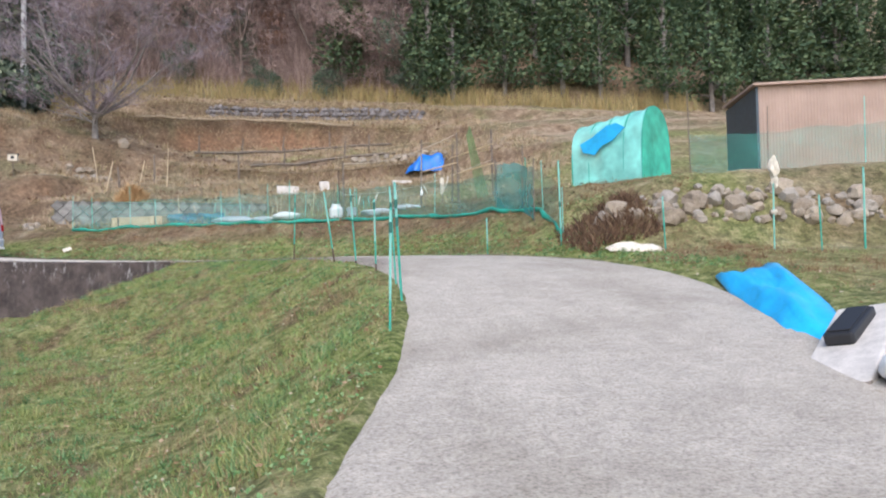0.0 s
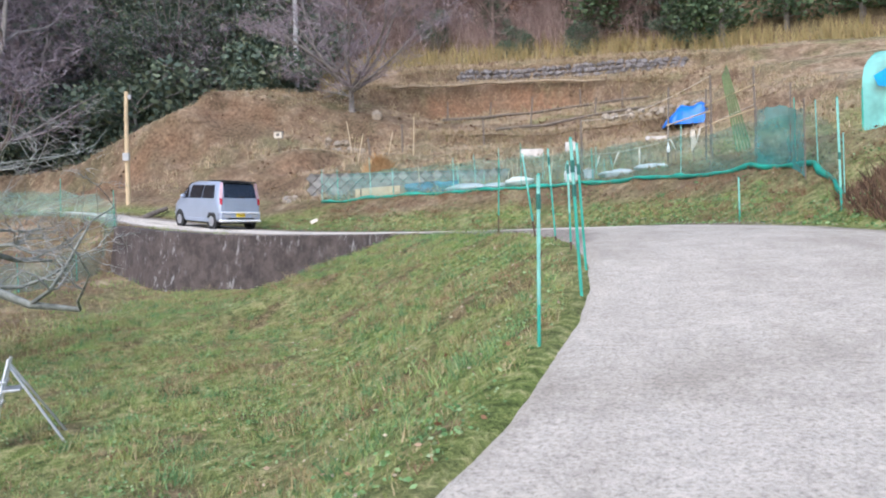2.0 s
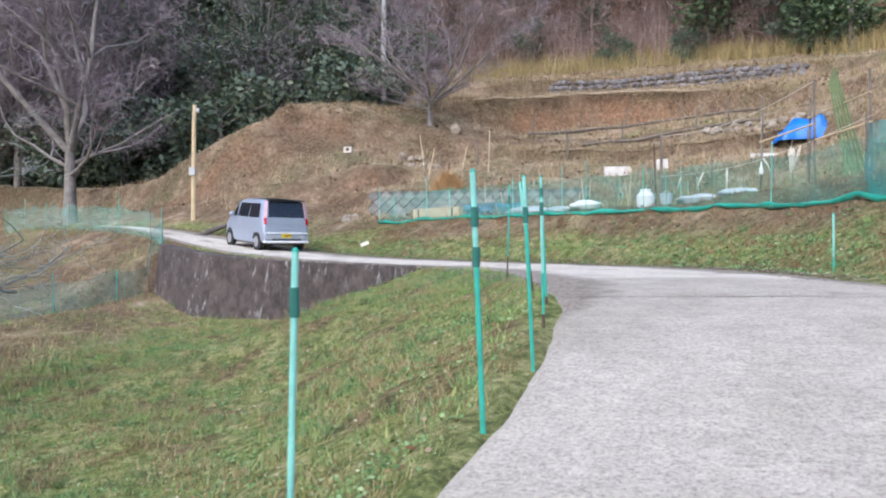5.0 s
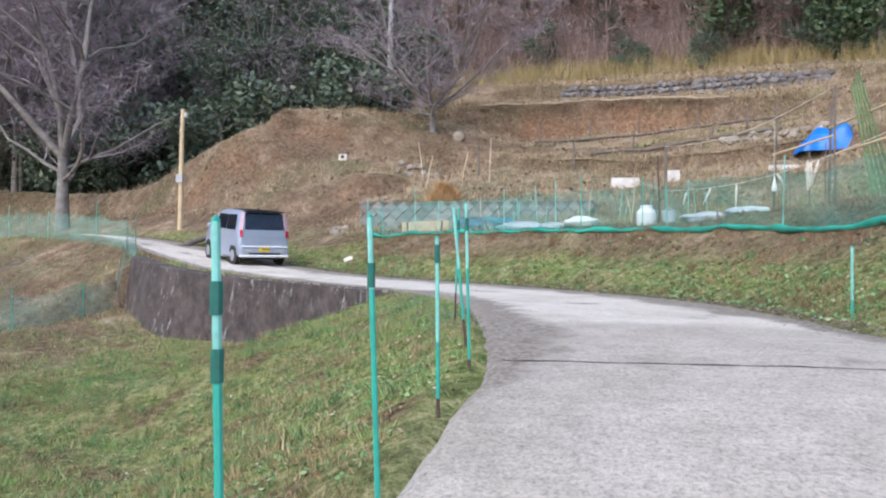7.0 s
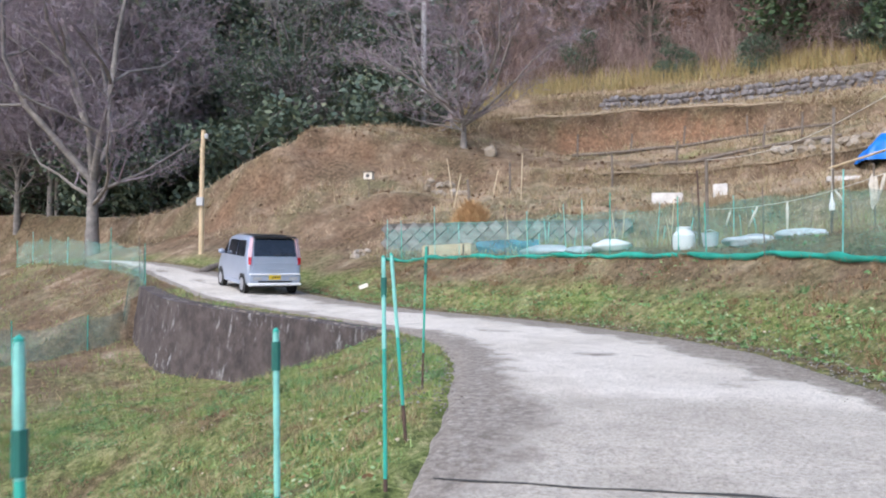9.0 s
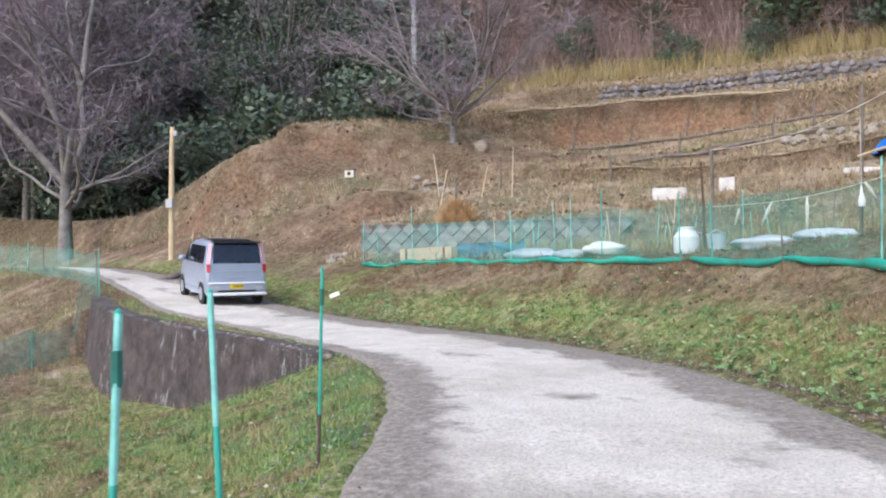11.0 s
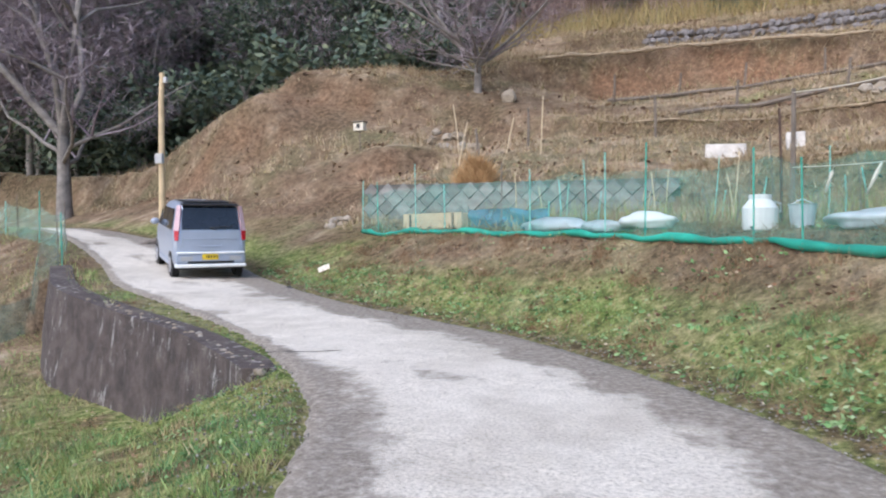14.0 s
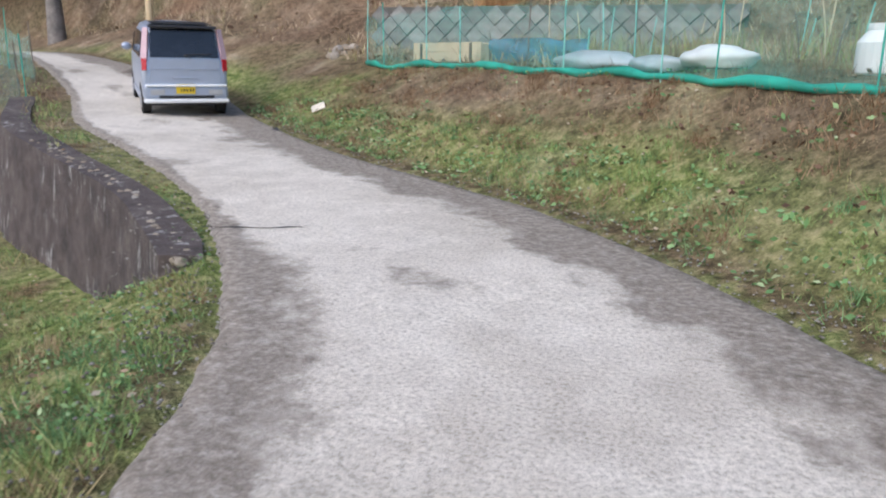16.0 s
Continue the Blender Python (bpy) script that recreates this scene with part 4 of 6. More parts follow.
    panel("windscreen", [(-0.58, 2.93, 1.10), (0.58, 2.93, 1.10), (0.54, 2.42, 1.53), (-0.54, 2.42, 1.53)], WINDOW, 0.012)
    b = bmesh.new()
    box(b, (0, 0.01, 0.45), (1.45, 0.16, 0.24), bevel=0.05)
    bumper = part("bumper", b, SILVER, car, smooth=False)
    # white strip paints the bright highlight along the bumper's upper edge
    b = bmesh.new()
    box(b, (0, -0.015, 0.565), (1.40, 0.17, 0.035), bevel=0.015)
    part("bumper_step", b, WHITEPLASTIC, bumper, "pale highlight line along the upper edge of the bumper")
    b = bmesh.new()
    box(b, (0, -0.02, 0.295), (1.47, 0.17, 0.075), bevel=0.03)
    part("bumper_lip", b, WHITEPLASTIC, bumper, "pale lower lip of the bumper")
    b = bmesh.new()
    box(b, (0, -0.068, 0.37), (0.95, 0.02, 0.045), bevel=0.008)
    part("bumper_slot", b, BLACKP, bumper, "dark slot in the bumper")
    b = bmesh.new()
    box(b, (0, -0.017, 0.86), (1.10, 0.012, 0.022), bevel=0.005)
    part("tailgate_crease", b, SILVER, car)
    b = bmesh.new()
    box(b, (0.0, -0.02, 0.70), (0.46, 0.02, 0.03), bevel=0.006)
    part("plate_garnish", b, SILVER, car)
    b = bmesh.new()
    box(b, (0, -0.012, 0.603), (1.18, 0.006, 0.008))
    part("panel_gap", b, BLACKP, car, "dark gap under the tailgate")
    for s in (-1, 1):
        b = bmesh.new()
        # grey box stands for the pale recess in the bumper, no lamp
        box(b, (s * 0.50, -0.074, 0.45), (0.24, 0.012, 0.09), bevel=0.005)
        part("fog_lamp", b, GREYPOLE, bumper, "pale bumper recess")
    b = bmesh.new()
    box(b, (0, 0.12, 1.575), (1.16, 0.26, 0.045), bevel=0.018)
    box(b, (0, 0.75, 1.622), (1.02, 1.1, 0.012), bevel=0.004)
    part("roof_spoiler", b, BLACKP, car, "dark roof spoiler")
    b = bmesh.new()
    tube(b, [(0.10, -0.012, 1.04), (0.02, -0.022, 1.09), (-0.02, 0.0, 1.10)], 0.012, 6)
    tube(b, [(-0.02, -0.004, 1.10), (0.48, 0.0, 1.12)], 0.011, 6)
    part("wiper", b, BLACKP, car)
    b = bmesh.new()
    box(b, (-0.02, -0.078, 0.505), (0.33, 0.012, 0.165), bevel=0.004)
    plate = part("number_plate", b, PLATE, car, "yellow number plate")
    for x, z, w, h in ((-0.07, 0.555, 0.04, 0.022), (-0.02, 0.555, 0.04, 0.022), (0.04, 0.555, 0.05, 0.022), (-0.10, 0.488, 0.018, 0.05), (-0.05, 0.488, 0.03, 0.05), (0.0, 0.488, 0.03, 0.05), (0.06, 0.488, 0.03, 0.05), (0.11, 0.488, 0.03, 0.05)):
        b = bmesh.new()
        box(b, (x, -0.0855, z), (w, 0.002, h))
        part("plate_character", b, INK, plate)
    b = bmesh.new()
    box(b, (0, 1.6, 0.25), (1.2, 2.9, 0.12))
    part("underbody", b, BLACKP, car, "black underbody")
    return tagged(car, "silver compact minivan with tinted windows parked on the lane", "car")


def ground_pose(x, y, rz=0.0, dz=0.0):
    return pose(x, y, land_at(x, y) + dz, 0, 0, rz)


build_minivan(pose(-7.55, 19.3, 1.655, math.degrees(math.atan2(0.24, 3.0)), 0, 46) @ Matrix.Diagonal((0.93, 0.93, 0.93, 1)))


# ---- green stakes beside the lane ----
def build_stake(x, y, height, lean=(0.0, 0.0), pale=0.5, radius=0.012, bands=(), rust=0.0, label="", dz=0.0, group="stakes beside the lane"):
    ob = empty("garden_stake", ground_pose(x, y, dz=dz))
    cuts = [-0.2, max(rust, 0.0), height * (1 - pale), height]
    mats = [RUST if rust else STAKE, STAKE, STAKE_PALE]
    names = ["foot", "shaft", "upper_shaft"]
    for a, b, mt, nm in zip(cuts, cuts[1:], mats, names):
        if b - a < 0.02:
            continue
        bm = bmesh.new()
        n = 6
        pts = [(lean[0] * (a + (b - a) * k / n) / height, lean[1] * (a + (b - a) * k / n) / height, a + (b - a) * k / n) for k in range(n + 1)]
        tube(bm, pts, [radius * (1.06 if k % 2 else 0.97) for k in range(n + 1)], 8)
        part(nm, bm, mt, ob)
    for z in bands:
        bm = bmesh.new()
        tube(bm, [(lean[0] * z / height, lean[1] * z / height, z - 0.05), (lean[0] * z / height, lean[1] * z / height, z + 0.05)], radius * 1.45, 8)
        part("tape_band", bm, TAPE, ob, "dark tape wound round it")
    bm = bmesh.new()
    lump(bm, (lean[0], lean[1], height), (radius * 1.1, radius * 1.1, radius * 1.4), 1, 0.0, 1)
    part("cap", bm, STAKE, ob)
    return tagged(ob, label or "thin green plastic-coated garden stake in the verge", "garden stake", group)


build_stake(-0.25, 1.04, 1.12, (0.03, 0.0), 0.75, bands=(0.95,))
build_stake(0.243, 2.36, 1.913 - land_at(0.243, 2.36), (-0.046, 0.03), 0.3, 0.014, bands=(0.85, 1.05), label="green stake with dark tape wound round it in the verge")
build_stake(0.44, 3.29, 1.978 - land_at(0.44, 3.29), (-0.05, 0.02), 0.25, bands=(0.95,), label="leaning green stake, faded at the top, in the verge")
build_stake(0.46, 4.36, 1.924 - land_at(0.46, 4.36), (-0.01, 0.0), 0.6, 0.011, bands=(0.86,), rust=0.07)
build_stake(0.44, 5.50, 2.21 - land_at(0.44, 5.50), (-0.05, 0.12), 0.4, 0.011, bands=(1.0,), rust=0.06)
build_stake(0.27, 6.33, 2.247 - land_at(0.27, 6.33), (-0.13, 0.12), 0.45, rust=0.22, label="leaning green stake with a rusty foot in the verge")
build_stake(-0.14, 8.0, 2.35 - land_at(-0.14, 8.0), (0.04, 0.0), 0.0, 0.010, bands=(1.0,), rust=0.3, label="slim dark green stake with tape near its top")
build_stake(3.70, 8.2, 0.72, (0.0, 0.0), 0.7, 0.013, label="short faded green stake at the bank's foot", group="stakes on the bank")
build_stake(5.55, 4.95, 0.92, (-0.03, 0.0), 0.2, 0.012, label="short green stake before the stone row", group="stakes on the bank")
build_stake(7.75, 3.85, 0.90, (-0.03, 0.0), 0.2, 0.012, label="short green stake before the stone row", group="stakes on the bank")
build_stake(8.5, 3.7, 1.32, (0.02, 0.0), 0.8, 0.016, label="pale upright stake before the stone row", group="stakes on the bank")
build_stake(4.55, 6.7, 1.55, (-0.02, 0.0), 0.8, 0.016, bands=(0.75,), label="tall pale stake with a tie on the bank", group="stakes on the bank")


def build_cloth_stake(x, y):
    ob = empty("cloth_topped_stake", ground_pose(x, y))
    bm = bmesh.new()
    tube(bm, [(0, 0, -0.2), (0.01, 0, 0.5), (0.03, 0, 1.45)], 0.013, 8)
    part("shaft", bm, STAKE_PALE, ob)
    bm = bmesh.new()
    lump(bm, (0.03, 0, 1.38), (0.085, 0.08, 0.17), 4, 0.5, 3)
    lump(bm, (0.06, 0, 1.13), (0.06, 0.05, 0.13), 9, 0.5, 3)
    part("rag", bm, CLOTH, ob, "off-white rag tied on")
    bm = bmesh.new()
    lump(bm, (0.03, 0, 0.62), (0.05, 0.045, 0.05), 2, 0.4, 2)
    part("knot", bm, CLOTH, ob, "small tied rag")
    tagged(ob, "green stake with off-white rags tied to it", "garden stake", "stakes on the bank")


build_cloth_stake(7.25, 4.35)


# ---- peeled wooden pole, the log at its foot, and the service pole ----
def build_wooden_pole():
    x, y = -13.72, 25.5
    ob = empty("wooden_pole", ground_pose(x, y))
    h = 7.37 - land_at(x, y)
    bm = bmesh.new()
    tube(bm, [(-0.05, 0.03, -0.3), (-0.03, 0.02, h * 0.4), (0.0, 0, h * 0.8), (0.04, 0, h)], [0.10, 0.09, 0.08, 0.075], 12)
    part("shaft", bm, POLEWOOD, ob)
    bm = bmesh.new()
    box(bm, (0.16, 0.0, h - 0.22), (0.12, 0.10, 0.18), bevel=0.02)
    part("lamp", bm, GREYPOLE, ob, "small grey fitting near the top")
    bm = bmesh.new()
    box(bm, (-0.01, -0.11, 1.85), (0.26, 0.12, 0.30), bevel=0.02)
    part("meter_box", bm, GREYPOLE, ob, "grey box strapped to the pole")
    tagged(ob, "tall pale peeled wooden pole with a small grey box", "pole")
    lg = empty("log", pose(0, 0, 0))
    bm = bmesh.new()
    a, b = Vector((-12.25, 22.6, land_at(-12.25, 22.6) + 0.1)), Vector((-11.75, 24.2, land_at(-11.75, 24.2) + 0.16))
    tube(bm, [a, a.lerp(b, 0.5) + Vector((0, 0, 0.04)), b], [0.12, 0.1, 0.08], 10)
    part("trunk", bm, OLDWOOD, lg)
    tagged(lg, "dark fallen log lying at the lane's edge", "log")


build_wooden_pole()


def build_service_pole():
    x, y = -10.3, 41.3
    ob = empty("utility_pole", ground_pose(x, y))
    bm = bmesh.new()
    tube(bm, [(0, 0, -0.5), (0.06, 0, 4), (0.16, 0, 12)], [0.17, 0.15, 0.12], 14)
    part("shaft", bm, GREYPOLE, ob)
    bm = bmesh.new()
    box(bm, (0.1, 0, 7.6), (1.0, 0.08, 0.08))
    part("crossarm", bm, GREYPOLE, ob)
    for s in (-0.4, 0.45):
        bm = bmesh.new()
        tube(bm, [(0.1 + s, 0, 7.64), (0.1 + s, 0, 7.72), (0.1 + s, 0, 7.86)], [0.05, 0.09, 0.05], 10)
        part("insulator", bm, WHITEPLASTIC, ob, "white insulator")
    tagged(ob, "grey concrete utility pole with white insulators", "utility pole")


build_service_pole()


# ---- net fence along the terrace ----
NETLINE = [(-5.45, 21.9), (-4.5, 20.95), (-2.8, 19.75), (-0.3, 17.75), (2.05, 15.55), (3.8, 12.9), (4.75, 10.4), (5.0, 8.4), (4.7, 6.9)]


def along(pts, step):
    pts = [Vector(p) for p in pts]
    out = []
    for a, b in zip(pts, pts[1:]):
        n = max(1, int((b - a).length / step))
        out += [a.lerp(b, k / n) for k in range(n)]
    return out + [pts[-1]]


def build_net(name, line, height, mat, label, hem=None, posts=(), sag=0.06, seed=1, post_mat=None, post_r=0.012, post_h=None, group=""):
    rng = np.random.default_rng(seed)
    ob = empty(name)
    pts = along(line, 0.18)
    rows_ = 6
    verts, faces = [], []
    for i, p in enumerate(pts):
        z = land_at(p.x, p.y)
        top = height * (1 - sag * abs(math.sin(i * 0.35)) - 0.05 * rng.uniform())
        for k in range(rows_ + 1):
            u = k / rows_
            w = 0.05 * math.sin(i * 0.8 + k) * u * (1 - u) * 3
            verts.append((p.x + w, p.y + w, z + 0.02 + u * top))
    for i in range(len(pts) - 1):
        for k in range(rows_):
            a = i * (rows_ + 1) + k
            faces.append((a, a + rows_ + 1, a + rows_ + 2, a + 1))
    raw("netting", verts, faces, mat, ob, smooth=True)
    if hem:
        bm = bmesh.new()
        q, r = [], []
        for i, p in enumerate(pts):
            q.append((p.x + 0.03 * math.sin(i * 1.1), p.y, land_at(p.x, p.y) + 0.05 + 0.02 * math.sin(i * 0.7)))
            r.append(0.045 + 0.02 * math.sin(i * 0.9) * math.sin(i * 0.37))
        tube(bm, q, r, 8)
        part("hem", bm, hem, ob, "bunched green net rolled along the ground", smooth=True)
    for t in posts:
        i = int(t * (len(pts) - 1))
        p = pts[i]
        bm = bmesh.new()
        h = (post_h or height * 1.12) * rng.uniform(0.85, 1.3)
        tube(bm, [(p.x, p.y, land_at(p.x, p.y) - 0.2), (p.x + rng.uniform(-0.04, 0.04), p.y, land_at(p.x, p.y) + h)], post_r, 7)
        part("post", bm, post_mat or (STAKE_PALE, STAKE, OLDWOOD)[int(rng.integers(3))], ob)
    return tagged(ob, label, "net fence", group)


build_net("net_fence", NETLINE, 0.92, NET, "long green garden net on thin posts along the terrace edge", NET_DENSE,
          [0, 0.05, 0.13, 0.18, 0.27, 0.31, 0.40, 0.44, 0.52, 0.56, 0.63, 0.71, 0.76, 0.83, 0.90, 0.94, 1.0], post_r=0.009)
build_net("net_fence", [(4.75, 8.2), (4.95, 9.3), (4.8, 10.3)], 1.1, NET_TEAL, "blue-green net stretched beside the hoop cover", posts=(0, 0.5, 1), post_mat=OLDWOOD, seed=3)
build_net("net_fence", [(8.9, 8.6), (10.2, 8.9), (13, 7.6), (17, 5.6)], 1.05, NET, "green net in front of the brown shed", posts=(0, 0.25, 0.5, 0.75, 1), post_h=1.6, seed=5)
far_line = [(-11.6, 19.6), (-12.7, 20.8), (-15.6, 22.2), (-18.5, 24.0), (-22.5, 26.2)]
build_net("net_fence", far_line, 0.95, NET_PALE, "pale green net along the outer edge of the lane", posts=[k / 7 for k in range(8)], seed=7, sag=0.15)
build_net("net_fence", [(-11.4, 19.3), (-12.3, 17.2), (-14.2, 14.6), (-17.5, 12.0)], 0.9, NET_PALE, "pale green net running down into the meadow", posts=[k / 6 for k in range(7)], seed=8, sag=0.15)


# ---- things on the first terrace ----
def build_plank_bed():
    a, b = Vector((-4.19, 21.22)), Vector((-2.62, 20.22))
    mid = (a + b) / 2
    rz = math.degrees(math.atan2(b.y - a.y, b.x - a.x))
    ob = empty("raised_bed", pose(mid.x, mid.y, land_at(mid.x, mid.y), 0, 0, rz))
    L = (b - a).length
    for y in (0.0, 0.55):
        for k in range(2):
            bm = bmesh.new()
            box(bm, (0, y, 0.075 + 0.155 * k), (L, 0.035, 0.15), bevel=0.006)
            part("board", bm, TIMBER, ob)
    for s in (-1, 1):
        bm = bmesh.new()
        box(bm, (s * (L / 2 - 0.02), 0.275, 0.14), (0.035, 0.5, 0.28), bevel=0.006)
        part("end_board", bm, TIMBER, ob)
        bm = bmesh.new()
        box(bm, (s * (L / 2 - 0.25), -0.03, 0.12), (0.045, 0.025, 0.34), bevel=0.004)
        part("cleat", bm, OLDWOOD, ob, "dark cleat")
    tagged(ob, "pale new timber raised bed on the terrace", "raised bed")
    c = Vector((-2.45, 20.12))
    build_net("shade_panel", [c, c + (b - a).normalized() * 2.0], 0.36, NET_BLUE, "dark blue shade net panel beside the timber bed", posts=(0, 1), seed=11, sag=0.02)


build_plank_bed()


def build_jug(x, y, s=1.0):
    ob = empty("white_canister", ground_pose(x, y, 20))
    bm = bmesh.new()
    tube(bm, [(0, 0, 0), (0, 0, 0.02), (0, 0, 0.26 * s), (0, 0, 0.34 * s), (0, 0, 0.36 * s)], [0.17 * s, 0.19 * s, 0.19 * s, 0.13 * s, 0.11 * s], 20)
    part("body", bm, WHITEPLASTIC, ob, smooth=False)
    bm = bmesh.new()
    tube(bm, [(0, 0, 0.36 * s), (0, 0, 0.41 * s)], 0.12 * s, 16)
    part("lid", bm, WHITEPLASTIC, ob)
    bm = bmesh.new()
    tube(bm, [(0.17 * s, 0, 0.2 * s), (0.235 * s, 0, 0.22 * s), (0.235 * s, 0, 0.31 * s), (0.14 * s, 0, 0.33 * s)], 0.015, 6)
    part("handle", bm, GREYPOLE, ob)
    tagged(ob, "white plastic canister standing behind the net", "canister")


build_jug(2.28, 16.35, 1.05)


def build_barrel(x, y):
    ob = empty("grey_bucket", ground_pose(x, y))
    bm = bmesh.new()
    tube(bm, [(0, 0, 0), (0, 0, 0.28), (0, 0, 0.30)], [0.12, 0.15, 0.16], 18)
    part("body", bm, SHEETPLASTIC, ob)
    bm = bmesh.new()
    tube(bm, [(-0.15, 0, 0.28), (0, 0.02, 0.36), (0.15, 0, 0.28)], 0.006, 5)
    part("handle", bm, METAL, ob)
    tagged(ob, "grey plastic bucket beside the white canister", "bucket")


build_barrel(2.72, 16.2)


def build_sack(name, x, y, size, rz, mat, label, seed, category="sack", dz=0.0):
    bm = bmesh.new()
    lump(bm, (0, 0, size[2] * 0.75), size, seed, 0.28, 3)
    for v in bm.verts:
        v.co.z = max(v.co.z, 0.0) + 0.012 * noise.noise(v.co * 9)
    ob = part(name, bm, mat, None, smooth=True)
    ob.matrix_basis = ground_pose(x, y, rz, dz)
    return tagged(ob, label, category)


build_sack("white_sack", 0.93, 17.25, (0.45, 0.22, 0.13), -35, WHITEPLASTIC, "white plastic sack lying behind the net", 3)
build_sack("plastic_film", -0.55, 18.45, (0.75, 0.25, 0.13), -36, SHEETPLASTIC, "crumpled greyish plastic film over a vegetable row", 5, "plastic sheet")
build_sack("plastic_film", 0.3, 17.7, (0.4, 0.2, 0.11), -36, SHEETPLASTIC, "crumpled greyish plastic film over a vegetable row", 8, "plastic sheet")
build_sack("plastic_film", 3.3, 15.4, (0.5, 0.22, 0.12), -40, SHEETPLASTIC, "crumpled greyish plastic film beside the bucket", 9, "plastic sheet")
build_sack("plastic_film", 3.9, 14.5, (0.45, 0.2, 0.10), -50, SHEETPLASTIC, "crumpled greyish plastic film beside the bucket", 12, "plastic sheet")


def build_post(x, y, h, r, mat, label, lean=(0, 0), group="posts on the terraces", category="post"):
    bm = bmesh.new()
    tube(bm, [(0, 0, -0.2), (lean[0] * 0.5 + 0.01, lean[1] * 0.5, h * 0.5), (lean[0], lean[1], h)], [r * 1.1, r, r * 0.85], 7)
    ob = part("post", bm, mat, None)
    ob.matrix_basis = ground_pose(x, y)
    return tagged(ob, label, category, group)


build_post(2.75, 17.6, 1.75, 0.035, OLDWOOD, "dark weathered wooden post behind the net", (0.02, 0))
build_post(2.62, 17.5, 1.5, 0.02, RUST, "rusty thin post beside the wooden post", (-0.03, 0))
prng = random.Random(5)
for k in range(30):
    u = prng.random()
    x = -3 + 8.2 * u
    y = 20.6 - 5.4 * u + prng.uniform(0.3, 3.2)
    build_post(x, y, prng.uniform(0.5, 1.25), prng.uniform(0.007, 0.012), prng.choice([TIMBER, OLDWOOD, STAKE_PALE, OLDWOOD]), "thin garden cane among the vegetable rows", (prng.uniform(-0.15, 0.15), 0), "garden canes", "cane")
for x, y, h in ((-1.2, 33.2, 0.95), (0.9, 33.9, 0.8), (3.0, 34.2, 0.9), (5.4, 33.7, 0.9), (-3.1, 28.2, 1.2), (-4.4, 27.5, 0.9), (2.6, 30.6, 0.9), (5.6, 31.0, 0.8), (0.4, 29.0, 1.2), (7.0, 31.6, 0.9)):
    build_post(x, y, h, 0.04, OLDWOOD, "weathered wooden post on the upper terrace", (prng.uniform(-0.1, 0.1), 0))
for x, y, h, lx in ((-5.3, 28.6, 1.5, -0.2), (-2.6, 27.5, 1.6, 0.08), (-4.9, 27.1, 1.2, 0.3), (-3.7, 27.9, 1.0, 0.25)):
    build_post(x, y, h, 0.018, TIMBER, "pale leaning stick on the dry slope", (lx, 0), "sticks on the slope", "stick")


# ---- stone retaining wall above the first terrace ----
def build_masonry():
    a, b = Vector((-6.3, 23.9)), Vector((1.2, 24.35))
    L = (b - a).length
    rz = math.degrees(math.atan2(b.y - a.y, b.x - a.x))
    wall = empty("wall_masonry", pose(a.x, a.y, land_at(-3, 23.9) - 0.1, -9, 0, rz))
    H = 1.12
    bm = bmesh.new()
    box(bm, (L / 2, 0.14, H / 2), (L, 0.14, H))
    part("wall_core", bm, JOINT, wall)
    s = 0.30
    rng = random.Random(3)
    shapes = []
    for v in range(6):
        bm = bmesh.new()
        made = bmesh.ops.create_cube(bm, size=1)
        for q in made["verts"]:
            q.co = Vector((q.co.x * s * rng.uniform(0.92, 1.0), q.co.y * 0.12, q.co.z * s * rng.uniform(0.95, 1.02)))
        bmesh.ops.bevel(bm, geom=list(bm.edges), offset=0.01, segments=1, affect="EDGES")
        me = bpy.data.meshes.new("stone")
        bm.to_mesh(me)
        bm.free()
        me.materials.append(MASONRY)
        shapes.append(me)
    g = s * math.sqrt(2)
    row = 0
    z = 0.08
    while z < H - 0.1:
        x = (0.5 * g if row % 2 else 0.0) + 0.1
        while x < L - 0.05:
            o = new("stone", rng.choice(shapes))
            o.parent = wall
            o.matrix_basis = pose(x, 0.05 + rng.uniform(-0.015, 0.015), z + rng.uniform(-0.01, 0.01), 0, 45 + rng.uniform(-3, 3), 0)
            x += g * 1.0
        z += g / 2
        row += 1
    tagged(wall, "grey stone retaining wall laid in slanting courses", "wall", kind="structure")


build_masonry()


# ---- stones ----
def stone_meshes(n, mat, seed):
    out = []
    for k in range(n):
        bm = bmesh.new()
        lump(bm, (0, 0, 0), (1, 0.8, 0.72), seed + k, 0.55, 2)
        for v in bm.verts:
            for ax in (Vector((1, 0.2, 0.1)), Vector((-0.5, 0.8, 0.3)), Vector((0.1, -0.6, 0.9)), Vector((0, -1, 0.1))):
                ax = ax.normalized()
                dd = v.co.dot(ax) - 0.66
                if dd > 0:
                    v.co -= ax * dd * 0.85
        me = bpy.data.meshes.new("stone")
        bm.to_mesh(me)
        bm.free()
        me.materials.append(mat)
        out.append(me)
    return out


STONE_MESHES = stone_meshes(9, STONES, 20)


def put_stone(x, y, size, rng, sink=0.25, z=None, label="", group=""):
    o = new("stone", rng.choice(STONE_MESHES))
    o.matrix_basis = pose(x, y, (land_at(x, y) if z is None else z) + size * (0.6 - sink), rng.uniform(-20, 20), rng.uniform(-20, 20), rng.uniform(0, 360)) @ Matrix.Diagonal((size, size, size, 1))
    return tagged(o, label, "stone", group)


